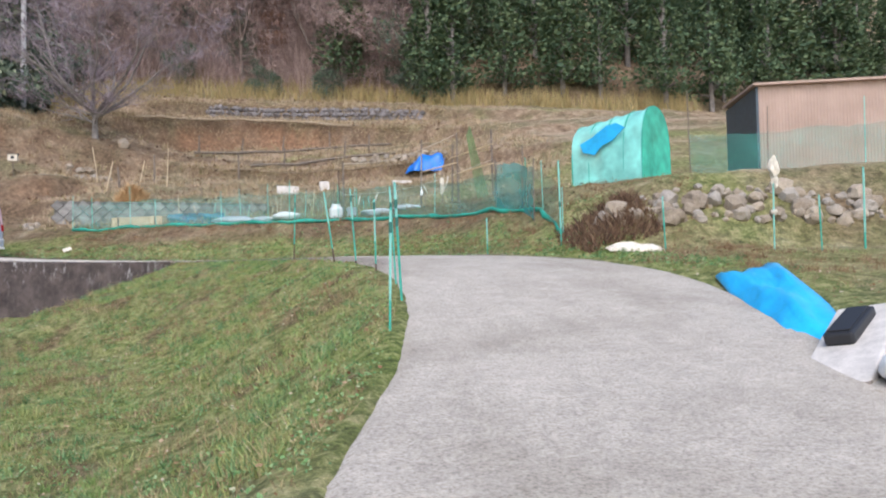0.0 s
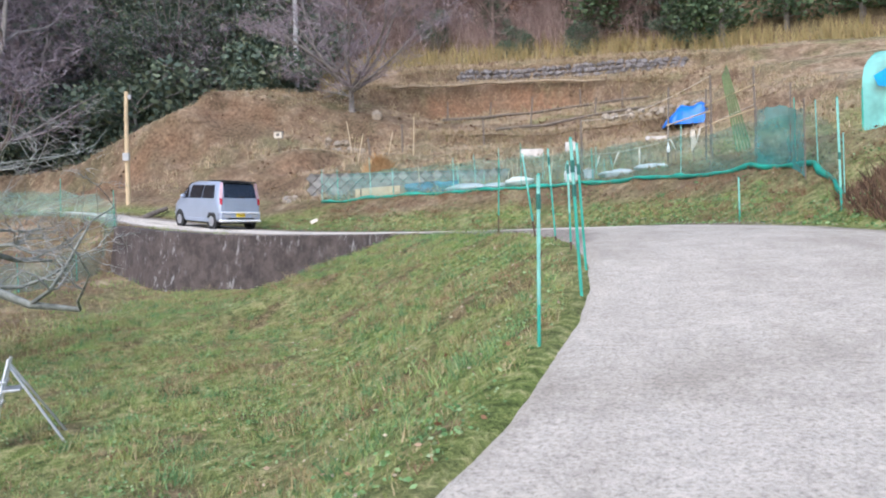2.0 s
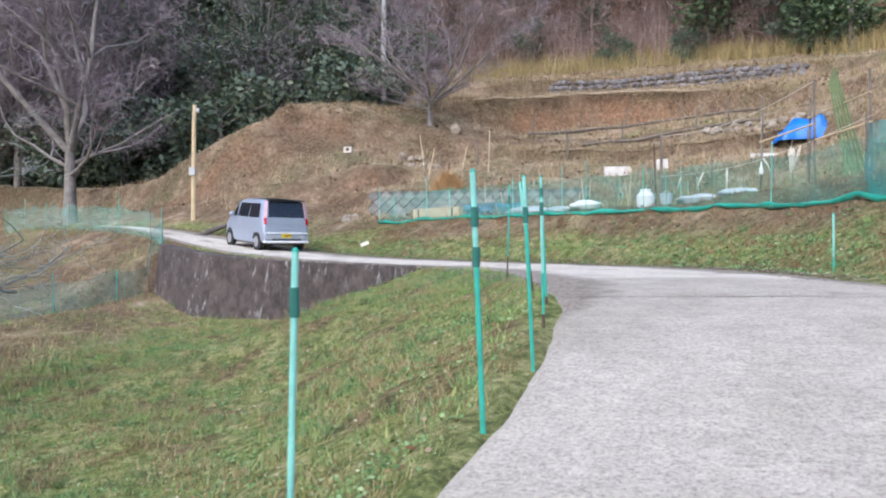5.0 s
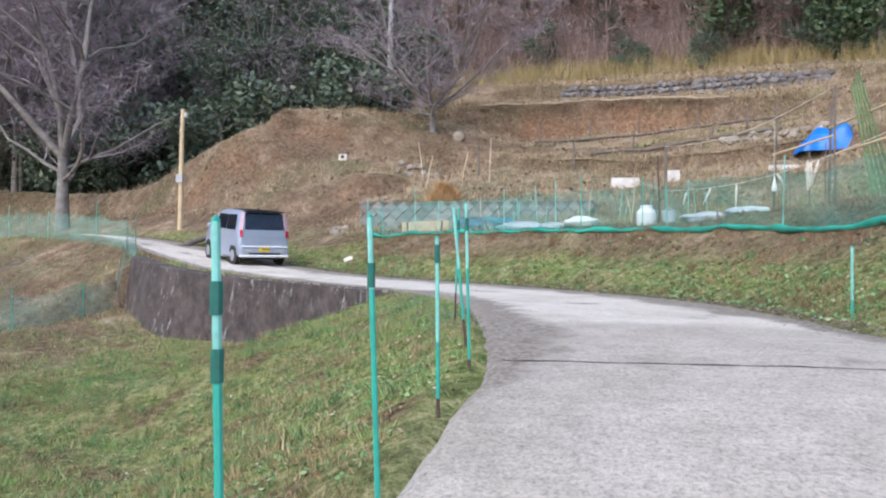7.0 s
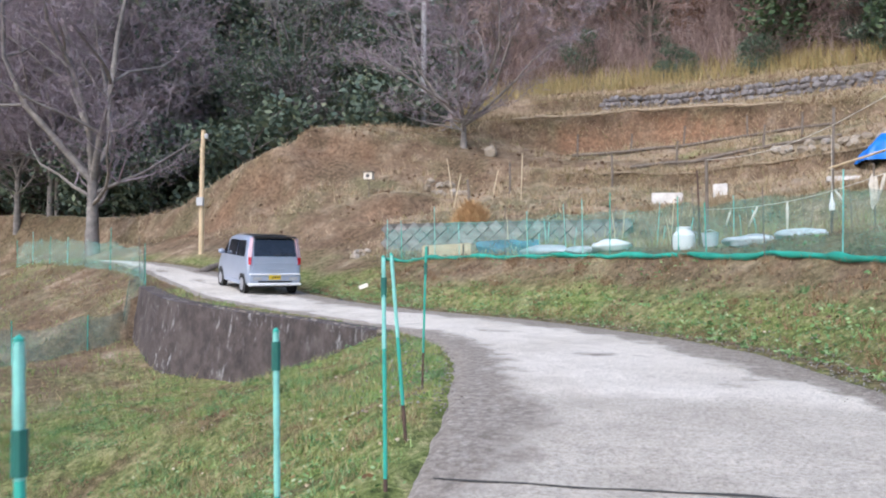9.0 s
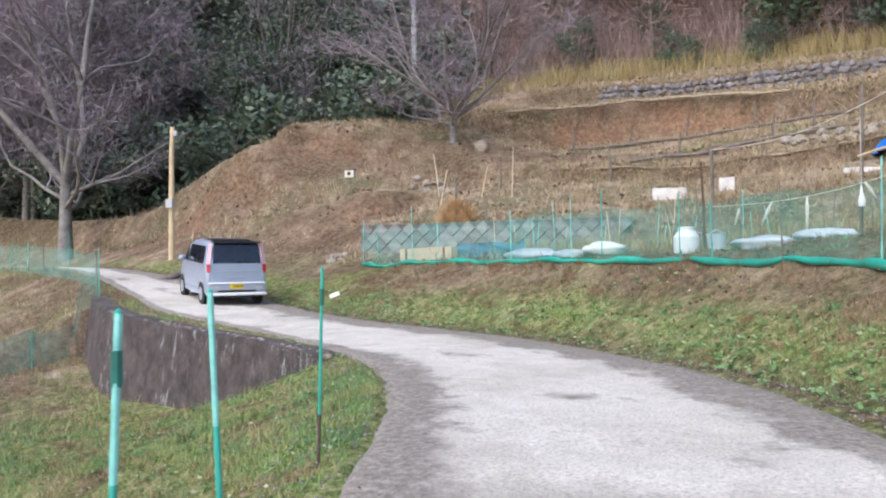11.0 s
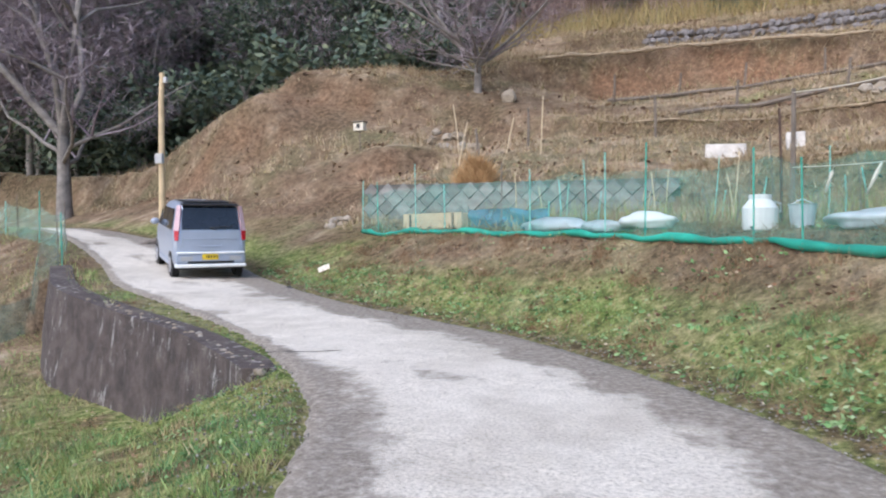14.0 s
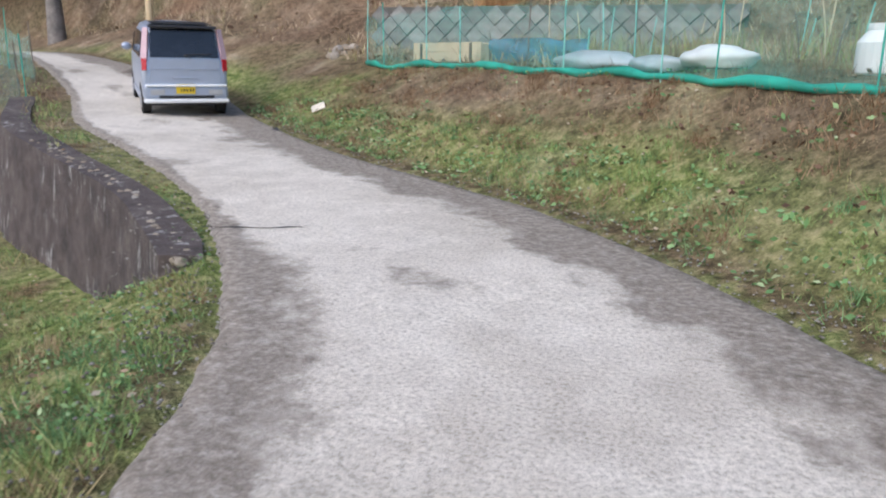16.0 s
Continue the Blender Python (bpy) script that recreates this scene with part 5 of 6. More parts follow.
srng = random.Random(8)
for k in range(120):
    u = srng.random()
    x = 5.2 + 5.0 * u
    f = 5.9 - 0.3 * (x - 4)
    size = srng.uniform(0.05, 0.13) if k % 3 else srng.uniform(0.13, 0.29)
    put_stone(x, f + 0.55 + srng.uniform(0.0, 0.95) * (0.55 + 0.45 * math.sin(3.1 * u)), size, srng, 0.32, label="rough tan field stone in the tumbled row on the bank", group="stone row")
for k in range(24):
    put_stone(-5.9 + srng.uniform(-0.7, 1.0), 29.6 + srng.uniform(-0.4, 0.5), srng.uniform(0.08, 0.22), srng, label="grey stone in a heap on the dry slope", group="stone heap")
put_stone(-4.5, 31.6, 0.36, srng, label="large tan boulder on the dry slope")
for k in range(6):
    put_stone(-6.9 + srng.uniform(-0.3, 0.5), 23.5 + srng.uniform(-0.5, 0.5), srng.uniform(0.08, 0.18), srng, 0.4, label="grey stone at the end of the masonry wall", group="end stones")
UPPER_MESHES = stone_meshes(6, UPPER, 50)
for k in range(150):
    x = -0.5 + 11.5 * k / 150 + srng.uniform(-0.1, 0.1)
    tier = k % 3
    y = float(np.interp(x, HILL[7][:, 0], HILL[7][:, 1])) + 0.02 + 0.13 * tier
    o = put_stone(x, y, srng.uniform(0.15, 0.25), srng, 0.55, label="grey stone in the upper terrace wall", group="upper wall stones")
    o.data = UPPER_MESHES[k % 6]


def build_turf_lip(line, x0, x1, out, r0, label, seed):
    """Turf hanging over the edge of a bare cut."""
    bm = bmesh.new()
    q, r = [], []
    for k in range(61):
        x = x0 + (x1 - x0) * k / 60
        y = float(np.interp(x, HILL[line][:, 0], HILL[line][:, 1]))
        z = float(np.interp(x, HILL[line][:, 0], HILL[line][:, 2]))
        q.append((x, y - out - 0.08 * float(rough(x, seed, 0.6)), z - 0.02 + 0.05 * float(rough(x, seed, 0.9, 2))))
        r.append(0.6 * r0 * (0.45 + 0.9 * abs(float(rough(x, seed + 2, 0.5)))) * min(1, k / 5 + 0.1, (60 - k) / 5 + 0.1))
    tube(bm, q, r, 8)
    ob = part("turf_edge", bm, TURF, None, smooth=True)
    tagged(ob, label, "turf edge", kind="structure")


build_turf_lip(6, -4.5, 7.2, 0.26, 0.15, "dry turf hanging over the bare red cut", 1.0)
build_turf_lip(4, -1.5, 9.5, 0.03, 0.06, "dry turf along the middle terrace edge", 4.0)
build_turf_lip(2, 1.5, 10.0, 0.03, 0.06, "dry turf along the lower terrace edge", 7.0)
for k in range(26):
    x = 5.6 + srng.uniform(0, 4.2)
    y = float(np.interp(x, HILL[4][:, 0], HILL[4][:, 1])) + srng.uniform(0.2, 1.6)
    put_stone(x, y, srng.uniform(0.12, 0.24), srng, 0.1, label="tan stone in the low terrace wall", group="terrace wall stones")


# ---- timber edging along the upper terraces, white slabs, straw, drain box ----
def build_edging(pts, label):
    ob = empty("timber_edging")
    pts = [Vector(p) for p in pts]
    for a, b in zip(pts, pts[1:]):
        bm = bmesh.new()
        tube(bm, [(a.x, a.y, land_at(a.x, a.y) + 0.08), ((a.x + b.x) / 2, (a.y + b.y) / 2, land_at((a.x + b.x) / 2, (a.y + b.y) / 2) + 0.1), (b.x, b.y, land_at(b.x, b.y) + 0.08)], [0.07, 0.06, 0.06], 7)
        part("log", bm, OLDWOOD, ob)
    tagged(ob, label, "edging")


build_edging([(-1.4, 33.2), (0.8, 33.8), (3.0, 34.1), (5.6, 33.6), (8.5, 32.6)], "dark log edging below the bare red cut")
build_edging([(1.0, 30.1), (3.2, 30.5), (5.8, 30.7), (8.0, 30.2)], "dark log edging on the middle terrace")


def build_slab(x, y, w, h, rz, label):
    bm = bmesh.new()
    box(bm, (0, 0, h / 2 - 0.05), (w, 0.12, h), bevel=0.03, rx=-12)
    for v in bm.verts:
        v.co += Vector((0.03, 0.02, 0.03)) * noise.noise(v.co * 4)
    ob = part("pale_slab", bm, GREYSLAB, None)
    ob.matrix_basis = ground_pose(x, y, rz)
    tagged(ob, label, "slab")


build_slab(2.2, 26.2, 0.95, 0.38, 6, "pale concrete slab leaning on the terrace bank")
build_slab(3.75, 26.3, 0.4, 0.42, 6, "narrow pale slab standing on the terrace bank")
build_slab(7.0, 25.6, 0.9, 0.16, 0, "low pale slab lying on the terrace bank")


def build_drain_box(x, y):
    ob = empty("bird_box", ground_pose(x, y))
    bm = bmesh.new()
    tube(bm, [(0, 0, -0.1), (0, 0, 0.62)], 0.02, 6)
    part("post", bm, OLDWOOD, ob)
    bm = bmesh.new()
    box(bm, (0, 0, 0.75), (0.34, 0.24, 0.26), bevel=0.015)
    part("body", bm, CLOTH, ob)
    bm = bmesh.new()
    tube(bm, [(0, -0.115, 0.76), (0, -0.124, 0.76)], 0.07, 12)
    part("opening", bm, BLACKP, ob, "dark round opening")
    bm = bmesh.new()
    box(bm, (0, 0, 0.90), (0.40, 0.32, 0.035), bevel=0.008)
    part("roof", bm, OLDWOOD, ob)
    tagged(ob, "pale box with a dark opening on a post in the slope", "box")


build_drain_box(-8.3, 27.9)


# ---- blue tarpaulins, rags and boards ----
def draped(name, w, d, h, mat, m, label, seed, cuts=16, category="tarpaulin"):
    bm = bmesh.new()
    grid = [[None] * (cuts + 1) for _ in range(cuts + 1)]
    for i in range(cuts + 1):
        for j in range(cuts + 1):
            u, v = i / cuts * 2 - 1, j / cuts * 2 - 1
            edge = max(abs(u), abs(v)) ** 3
            z = h * (1 - edge) * (0.75 + 0.5 * noise.noise(Vector((u * 1.6, v * 1.6, seed))))
            z += 0.06 * noise.noise(Vector((u * 5, v * 2.5, seed + 4))) * (h + 0.15)
            z += 0.05 * (1 - abs(noise.noise(Vector((u * 3.2 + v, v * 5.5, seed + 9)))) * 2.2) * (1 - edge)
            x = u * w / 2 * (1 + 0.16 * noise.noise(Vector((v * 2, seed, 1))))
            y = v * d / 2 * (1 + 0.16 * noise.noise(Vector((u * 2, seed, 7))))
            grid[i][j] = bm.verts.new((x, y, max(z, 0.015 + 0.01 * noise.noise(Vector((u * 3, v * 3, 2))))))
    for i in range(cuts):
        for j in range(cuts):
            bm.faces.new((grid[i][j], grid[i + 1][j], grid[i + 1][j + 1], grid[i][j + 1]))
    r = bmesh.ops.extrude_face_region(bm, geom=list(bm.faces))
    for v in r["geom"]:
        if isinstance(v, bmesh.types.BMVert):
            v.co.z += 0.008
    bmesh.ops.recalc_face_normals(bm, faces=bm.faces)
    ob = part(name, bm, mat, None, smooth=True)
    ob.matrix_basis = m
    return tagged(ob, label, category)


def slope_pose(x, y, rz, dz=0.0):
    """A pose that follows the ground's tilt."""
    e = 0.5
    nrm = Vector((land_at(x - e, y) - land_at(x + e, y), land_at(x, y - e) - land_at(x, y + e), 2 * e)).normalized()
    q = Vector((0, 0, 1)).rotation_difference(nrm)
    return Matrix.Translation((x, y, land_at(x, y) + dz)) @ q.to_matrix().to_4x4() @ pose(0, 0, 0, 0, 0, rz)


draped("blue_sheet", 0.8, 3.3, 0.22, CYANTARP, slope_pose(4.2, 0.95, -29), "bright blue plastic sheet spread over a heap beside the lane", 2)
draped("blue_tarpaulin", 2.0, 1.1, 0.95, BLUETARP, ground_pose(8.75, 27.0, -5, -0.25), "blue tarpaulin thrown over a heap on the terrace", 5)
draped("white_rag", 0.95, 0.3, 0.1, CLOTH, slope_pose(5.2, 5.3, -20), "white plastic rag lying at the lane's edge", 7, 10, "rag")


def build_board():
    bm = bmesh.new()
    box(bm, (0, 0, 0.16), (1.5, 0.55, 0.09), bevel=0.02, ry=-4)
    ob = part("concrete_board", bm, GREYSLAB, None)
    ob.matrix_basis = slope_pose(3.15, -0.95, 28, 0.02)
    tagged(ob, "pale board lying on stones beside the lane", "board")
    ob = empty("black_case", slope_pose(3.25, -0.8, 24, 0.23))
    bm = bmesh.new()
    box(bm, (0, 0, 0.06), (0.62, 0.24, 0.11), bevel=0.025)
    part("body", bm, BLACKP, ob)
    bm = bmesh.new()
    box(bm, (0, 0, 0.122), (0.54, 0.18, 0.015), bevel=0.005)
    part("lid", bm, BLACKP, ob)
    tagged(ob, "black plastic case lying on the pale board", "case")
    ob = empty("beam", slope_pose(2.95, -1.3, 30, 0.05))
    bm = bmesh.new()
    box(bm, (0, 0, 0.05), (1.6, 0.09, 0.09), bevel=0.01)
    part("timber", bm, OLDWOOD, ob)
    tagged(ob, "dark timber beam beside the pale board", "beam")
    build_sack("white_bag", 3.05, -1.7, (0.62, 0.34, 0.15), 32, WHITEPLASTIC, "large white woven bag at the lane's edge", 17, "bag")


build_board()


# ---- hoop cover, shed and the bean frame ----
def build_hoop():
    ob = empty("hoop_cover", pose(7.08, 8.6, land_at(7.08, 8.6) - 0.06, 0, 0, 30))
    w, d, h = 1.38, 1.65, 1.62
    n, rows_ = 16, 10
    verts, faces = [], []
    for i in range(rows_ + 1):
        y = -d / 2 + d * i / rows_
        for k in range(n + 1):
            a = math.pi * k / n
            x = -math.cos(a) * w / 2
            z = h * (math.sin(a) ** 0.45)
            wob = 0.03 * math.sin(i * 2.1 + k * 0.9)
            verts.append((x + wob, y, z * (1 - 0.13 * i / rows_) - 0.04 * abs(math.sin(i * math.pi / 2.5)) * math.sin(a)))
    for i in range(rows_):
        for k in range(n):
            a = i * (n + 1) + k
            faces.append((a, a + 1, a + n + 2, a + n + 1))
    raw("cover", verts, faces, NET_HOOP, ob, smooth=True)
    ends = [(-math.cos(math.pi * k / n) * w / 2, -d / 2 - 0.01, h * (math.sin(math.pi * k / n) ** 0.45)) for k in range(n + 1)]
    raw("end_panel", ends, [tuple(range(n + 1))], NET_DENSE_LIGHT, ob)["label"] = "green net end panel"
    for i in range(5):
        bm = bmesh.new()
        y = -d / 2 + d * i / 4
        s = 1 - 0.13 * i / 4
        tube(bm, [(-math.cos(math.pi * k / n) * w / 2 * 0.99, y, h * s * (math.sin(math.pi * k / n) ** 0.45) - 0.012) for k in range(n + 1)], 0.014, 6)
        part("hoop", bm, STAKE, ob)
    bm = bmesh.new()
    q = [(-0.735, -0.5, 1.12), (-0.735, -0.2, 0.88), (-0.735, 0.05, 0.8), (-0.735, 0.22, 0.62), (-0.735, 0.5, 0.7), (-0.732, 0.58, 0.88), (-0.73, 0.28, 1.0), (-0.73, -0.05, 1.2), (-0.73, -0.3, 1.24)]
    vs = [bm.verts.new(p) for p in q]
    bm.faces.new(vs)
    r = bmesh.ops.extrude_face_region(bm, geom=list(bm.faces))
    for v in r["geom"]:
        if isinstance(v, bmesh.types.BMVert):
            v.co.x -= 0.02
    part("patch", bm, CYANTARP, ob, "blue sheet patch on the cover")
    tagged(ob, "small hoop garden cover of green net with a blue patch", "hoop cover")


NET_DENSE_LIGHT = net_material("green_end_netting", (0.06, 0.52, 0.36), 0.93)
build_hoop()


def build_shed():
    a, b = Vector((11.65, 9.45)), Vector((17.6, 6.5))
    rz = math.degrees(math.atan2(b.y - a.y, b.x - a.x))
    L = (b - a).length
    ob = empty("shed", pose(a.x, a.y, land_at(11.1, 9.75) - 0.15, 0, 0, rz))
    H, D = 2.45, 3.0
    bm = bmesh.new()
    pitch = 0.076
    n = int(L / pitch)
    prev = None
    for k in range(n * 4 + 1):
        x = k * pitch / 4
        y = (0.0, -0.009, -0.018, -0.009)[k % 4]
        v = [bm.verts.new((x, y, 0)), bm.verts.new((x, y, H))]
        if prev:
            bm.faces.new((prev[0], v[0], v[1], prev[1]))
        prev = v
    part("front_cladding", bm, BROWNSHEET, ob, "brown corrugated sheet metal", smooth=True)
    bm = bmesh.new()
    box(bm, (-0.03, D / 2, H / 2 - 0.02), (0.06, D, H))
    part("side_wall", bm, SHEDSIDE, ob, "dark blue sheet side")
    bm = bmesh.new()
    box(bm, (L / 2, D, H / 2), (L, 0.06, H))
    part("rear_wall", bm, SHEDSIDE, ob)
    bm = bmesh.new()
    box(bm, (L + 0.03, D / 2, H / 2), (0.06, D, H))
    part("side_wall", bm, SHEDSIDE, ob)
    bm = bmesh.new()
    box(bm, (L / 2, D / 2 - 0.05, H + 0.06), (L + 0.3, D + 0.2, 0.06), rx=1.5)
    part("roof", bm, BROWNSHEET, ob)
    tagged(ob, "low shed clad in brown corrugated metal", "shed")


build_shed()


def build_bean_frame():
    ob = empty("bean_frame", pose(0, 0, 0))
    spots = [((4.35, 14.6), (4.45, 14.7), 1.95), ((5.15, 14.2), (5.2, 14.2), 1.7), ((5.0, 13.3), (5.0, 13.3), 1.9), ((5.6, 12.3), (5.6, 12.35), 1.8)]
    for (x, y), (x2, y2), h in spots:
        bm = bmesh.new()
        tube(bm, [(x, y, land_at(x, y) - 0.2), (x2, y2, land_at(x, y) + h)], 0.022, 7)
        part("pole", bm, OLDWOOD, ob)
    for a, b, z in ((0, 2, 1.0), (1, 3, 1.3), (2, 3, 0.8)):
        p, q = spots[a][0], spots[b][0]
        bm = bmesh.new()
        tube(bm, [(*p, land_at(*p) + z), (*q, land_at(*q) + z + 0.1)], 0.018, 6)
        part("rail", bm, POLEWOOD, ob)
    tagged(ob, "rough frame of weathered garden poles behind the net", "frame")
    for k, (x, y) in enumerate(((5.55, 12.9),)):
        bunch = empty("bamboo_poles", ground_pose(x, y))
        for i in range(5):
            bm = bmesh.new()
            tube(bm, [(0.1 * i - 0.1, 0.05 * i, -0.1), (-0.42 + 0.03 * i, 0.02 * i, 1.75 + 0.06 * i)], [0.02, 0.014], 6)
            part("pole", bm, BAMBOO, bunch)
        tagged(bunch, "bundle of green bamboo poles leaning together", "bamboo")
    bt = empty("bird_scarer", ground_pose(4.35, 14.55))
    bm = bmesh.new()
    tube(bm, [(0, -0.06, 0.35), (0, -0.06, 0.42), (0, -0.06, 0.52), (0, -0.06, 0.62)], [0.04, 0.045, 0.02, 0.006], 10)
    part("bottle", bm, WHITEPLASTIC, bt)
    bm = bmesh.new()
    tube(bm, [(0, -0.06, 0.6), (0.02, -0.03, 1.5)], 0.004, 4)
    part("string", bm, CLOTH, bt)
    tagged(bt, "white plastic bottle hanging from a blue pole", "bottle")
    rg = empty("hanging_rag", ground_pose(4.8, 14.0))
    bm = bmesh.new()
    lump(bm, (0, 0, 0.55), (0.06, 0.05, 0.24), 6, 0.5, 3)
    part("cloth", bm, CLOTH, rg)
    bm = bmesh.new()
    tube(bm, [(0, 0, -0.1), (0, 0, 0.95)], 0.012, 6)
    part("cane", bm, OLDWOOD, rg)
    tagged(rg, "off-white rag hanging from a cane behind the net", "rag")


BAMBOO = plain("green_bamboo", (0.16, 0.25, 0.10), 0.6, vary=0.3, scale=3)
build_bean_frame()


def build_rope(a, b, label):
    bm = bmesh.new()
    a, b = Vector(a), Vector(b)
    pts = [a.lerp(b, k / 12) - Vector((0, 0, 0.25 * math.sin(math.pi * k / 12))) for k in range(13)]
    tube(bm, pts, 0.006, 5)
    ob = part("rope", bm, CLOTH, None)
    tagged(ob, label, "rope")


build_rope((2.75, 17.6, land_at(2.75, 17.6) + 1.7), (5.0, 13.3, land_at(5.0, 13.3) + 1.88), "pale rope strung between the garden posts")


def build_rag_line():
    a = Vector((2.75, 17.6, land_at(2.75, 17.6) + 0.72))
    b = Vector((5.6, 12.3, land_at(5.6, 12.3) + 1.0))
    build_rope(a, b, "low slack rope with torn rags between the posts")
    for k, (u, tall, slant) in enumerate(((0.14, 0.32, 0.10), (0.27, 0.36, 0.16), (0.40, 0.55, 0.02), (0.58, 0.26, -0.14), (0.74, 0.34, 0.08))):
        p = a.lerp(b, u) - Vector((0, 0, 0.25 * math.sin(math.pi * u)))
        bm = bmesh.new()
        pts = [p + Vector((-slant * q, 0.02 * math.sin(5 * q + k), -tall * q)) for q in (0.0, 0.3, 0.6, 1.0)]
        tube(bm, pts, [0.012, 0.026, 0.02, 0.012], 6)
        tagged(part("torn_rag", bm, CLOTH, None, smooth=True), "torn off-white rag strip hanging from the rope", "rag", "rags on the rope")


build_rag_line()


# ---- rubble on the ledge behind the retaining wall's top ----
for k in range(60):
    tt = 10.2 + 2.2 * k / 60 + srng.uniform(-0.03, 0.03)
    a, b, z = catmull(KL, tt), catmull(KR, tt), catmull(KZ, tt)
    o = (a - b) / np.linalg.norm(a - b)
    q = a + o * (float(wall_off(tt)) - 0.08 - 0.16 * srng.random())
    put_stone(float(q[0]), float(q[1]), srng.uniform(0.02, 0.05), srng, 0.45, z=float(z) - 0.01, label="grey rubble stone on top of the retaining wall", group="wall top rubble")


# ---- tripod ladder in the meadow ----
def build_ladder():
    x, y = -5.2, 3.1
    ob = empty("step_ladder", ground_pose(x, y, -65) @ Matrix.Diagonal((0.9, 0.9, 0.9, 1)))
    for s in (-1, 1):
        bm = bmesh.new()
        tube(bm, [(s * 0.22, -0.05, -0.02), (s * 0.09, 0.18, 0.95)], 0.018, 7)
        part("rail", bm, METAL, ob)
        bm = bmesh.new()
        tube(bm, [(s * 0.25, 0.72, -0.02), (s * 0.07, 0.17, 0.88)], 0.014, 7)
        part("rear_leg", bm, METAL, ob)
    for k in range(3):
        u = 0.25 + 0.25 * k
        bm = bmesh.new()
        box(bm, (0, -0.05 + 0.23 * u, u * 0.95), (0.44 - 0.2 * u, 0.07, 0.025), bevel=0.005)
        part("step", bm, METAL if k else ORANGE, ob, "" if k else "yellow plastic lowest step")
    bm = bmesh.new()
    box(bm, (0, 0.19, 0.62), (0.30, 0.18, 0.03), bevel=0.008)
    part("platform", bm, METAL, ob)
    tagged(ob, "small aluminium step ladder with yellow step in the meadow", "step ladder")
    build_sack("yellow_basket", x - 0.35, y - 0.1, (0.13, 0.11, 0.10), 10, ORANGE, "yellow plastic tub beside the step ladder", 4, "tub")


build_ladder()


# ---- scraps near the car ----
def build_scraps():
    bm = bmesh.new()
    box(bm, (0, 0, 0.03), (0.24, 0.13, 0.015), rx=35, bevel=0.004)
    ob = part("paper_scrap", bm, CLOTH, None)
    ob.matrix_basis = slope_pose(-5.35, 19.9, 20, 0.03)
    tagged(ob, "white scrap of paper on the bank by the lane", "scrap")
    bm = bmesh.new()
    box(bm, (0, 0, 0.03), (0.55, 0.2, 0.05), rx=8, bevel=0.01)
    ob = part("rubber_mat", bm, BLACKP, None)
    ob.matrix_basis = slope_pose(-5.75, 18.85, 38, 0.03)
    tagged(ob, "flat dark rubber piece at the lane's edge", "mat")


build_scraps()


# ---- named trees ----
def place(ob, x, y, rz=0.0, scale=1.0, dz=0.0):
    ob.matrix_basis = ground_pose(x, y, rz, dz) @ Matrix.Diagonal((scale, scale, scale, 1))
    return ob


tagged(place(bare_tree("bare_tree", 11, 17, 0.27, 0.55, 5, 0.34, 0.2, 5, haze=16000), -23.0, 30.9), "tall leafless tree with pale grey forked limbs beside the lane", "tree")
tagged(place(bare_tree("bare_tree", 24, 7.6, 0.12, 1.25, 5, 0.36, 0.14, 9, haze=4500), -5.75, 32.2), "spreading leafless tree on the brow of the dry slope", "tree")
tagged(place(bare_tree("lichen_tree", 7, 5.0, 0.17, 1.3, 5, 0.55, 0.22, 6, LICHEN, LICHEN_TWIG, 0.10), -8.35, 6.2, 140), "gnarled leafless tree crusted with pale lichen in the meadow", "tree")

rng = np.random.default_rng(12)
# bare trees of the wood, three kinds
KINDS = [bare_tree("bare_tree", 31 + k, 11 + 2 * k, 0.14, 0.4, 4, 0.3, 0.25, 5, haze=4500) for k in range(3)]
BROWNS = [bare_tree("bare_tree", 41 + k, 8 + 2 * k, 0.10, 0.3, 4, 0.26, 0.22, 5, BROWN_TWIG_BARK, BROWN_TWIG, haze=3000) for k in range(2)]
LEAFY = [leafy_tree("evergreen_tree", 51 + k, 9 + k, 6.5, 13000, 0.105, EVERGREEN, 30) for k in range(3)]
LEAFY_FAR = [leafy_tree("evergreen_tree", 56 + k, 10 + k, 7.0, 4200, 0.22, EVERGREEN, 24) for k in range(2)]
CEDAR = [leafy_tree("cedar_tree", 61 + k, 13 + k, 5.2, 4600, 0.22, CONIFER, 40, True, flat=0.5) for k in range(2)]
BUSH = [leafy_tree("evergreen_bush", 71 + k, 2.6, 3.2, 2600, 0.09, EVERGREEN, 14, trunk_r=0.05) for k in range(2)]
RUSSET = [leafy_tree("russet_tree", 81, 7, 5.0, 2600, 0.2, BROWN_LEAF, 14)]
used = set()


def sow(kinds, x, y, label, category, group, lo=0.85, hi=1.2):
    k = kinds[rng.integers(len(kinds))]
    s = rng.uniform(lo, hi)
    m = ground_pose(x, y, rng.uniform(0, 360), -0.1) @ Matrix.Diagonal((s, s, s * rng.uniform(0.92, 1.1), 1))
    if k.name in used:
        k = copy_thing(k, m)
    else:
        used.add(k.name)
        k.matrix_basis = m
    return tagged(k, label, category, group)


def edge_y(x):
    return float(np.interp(x, HILL[9][:, 0], HILL[9][:, 1]))


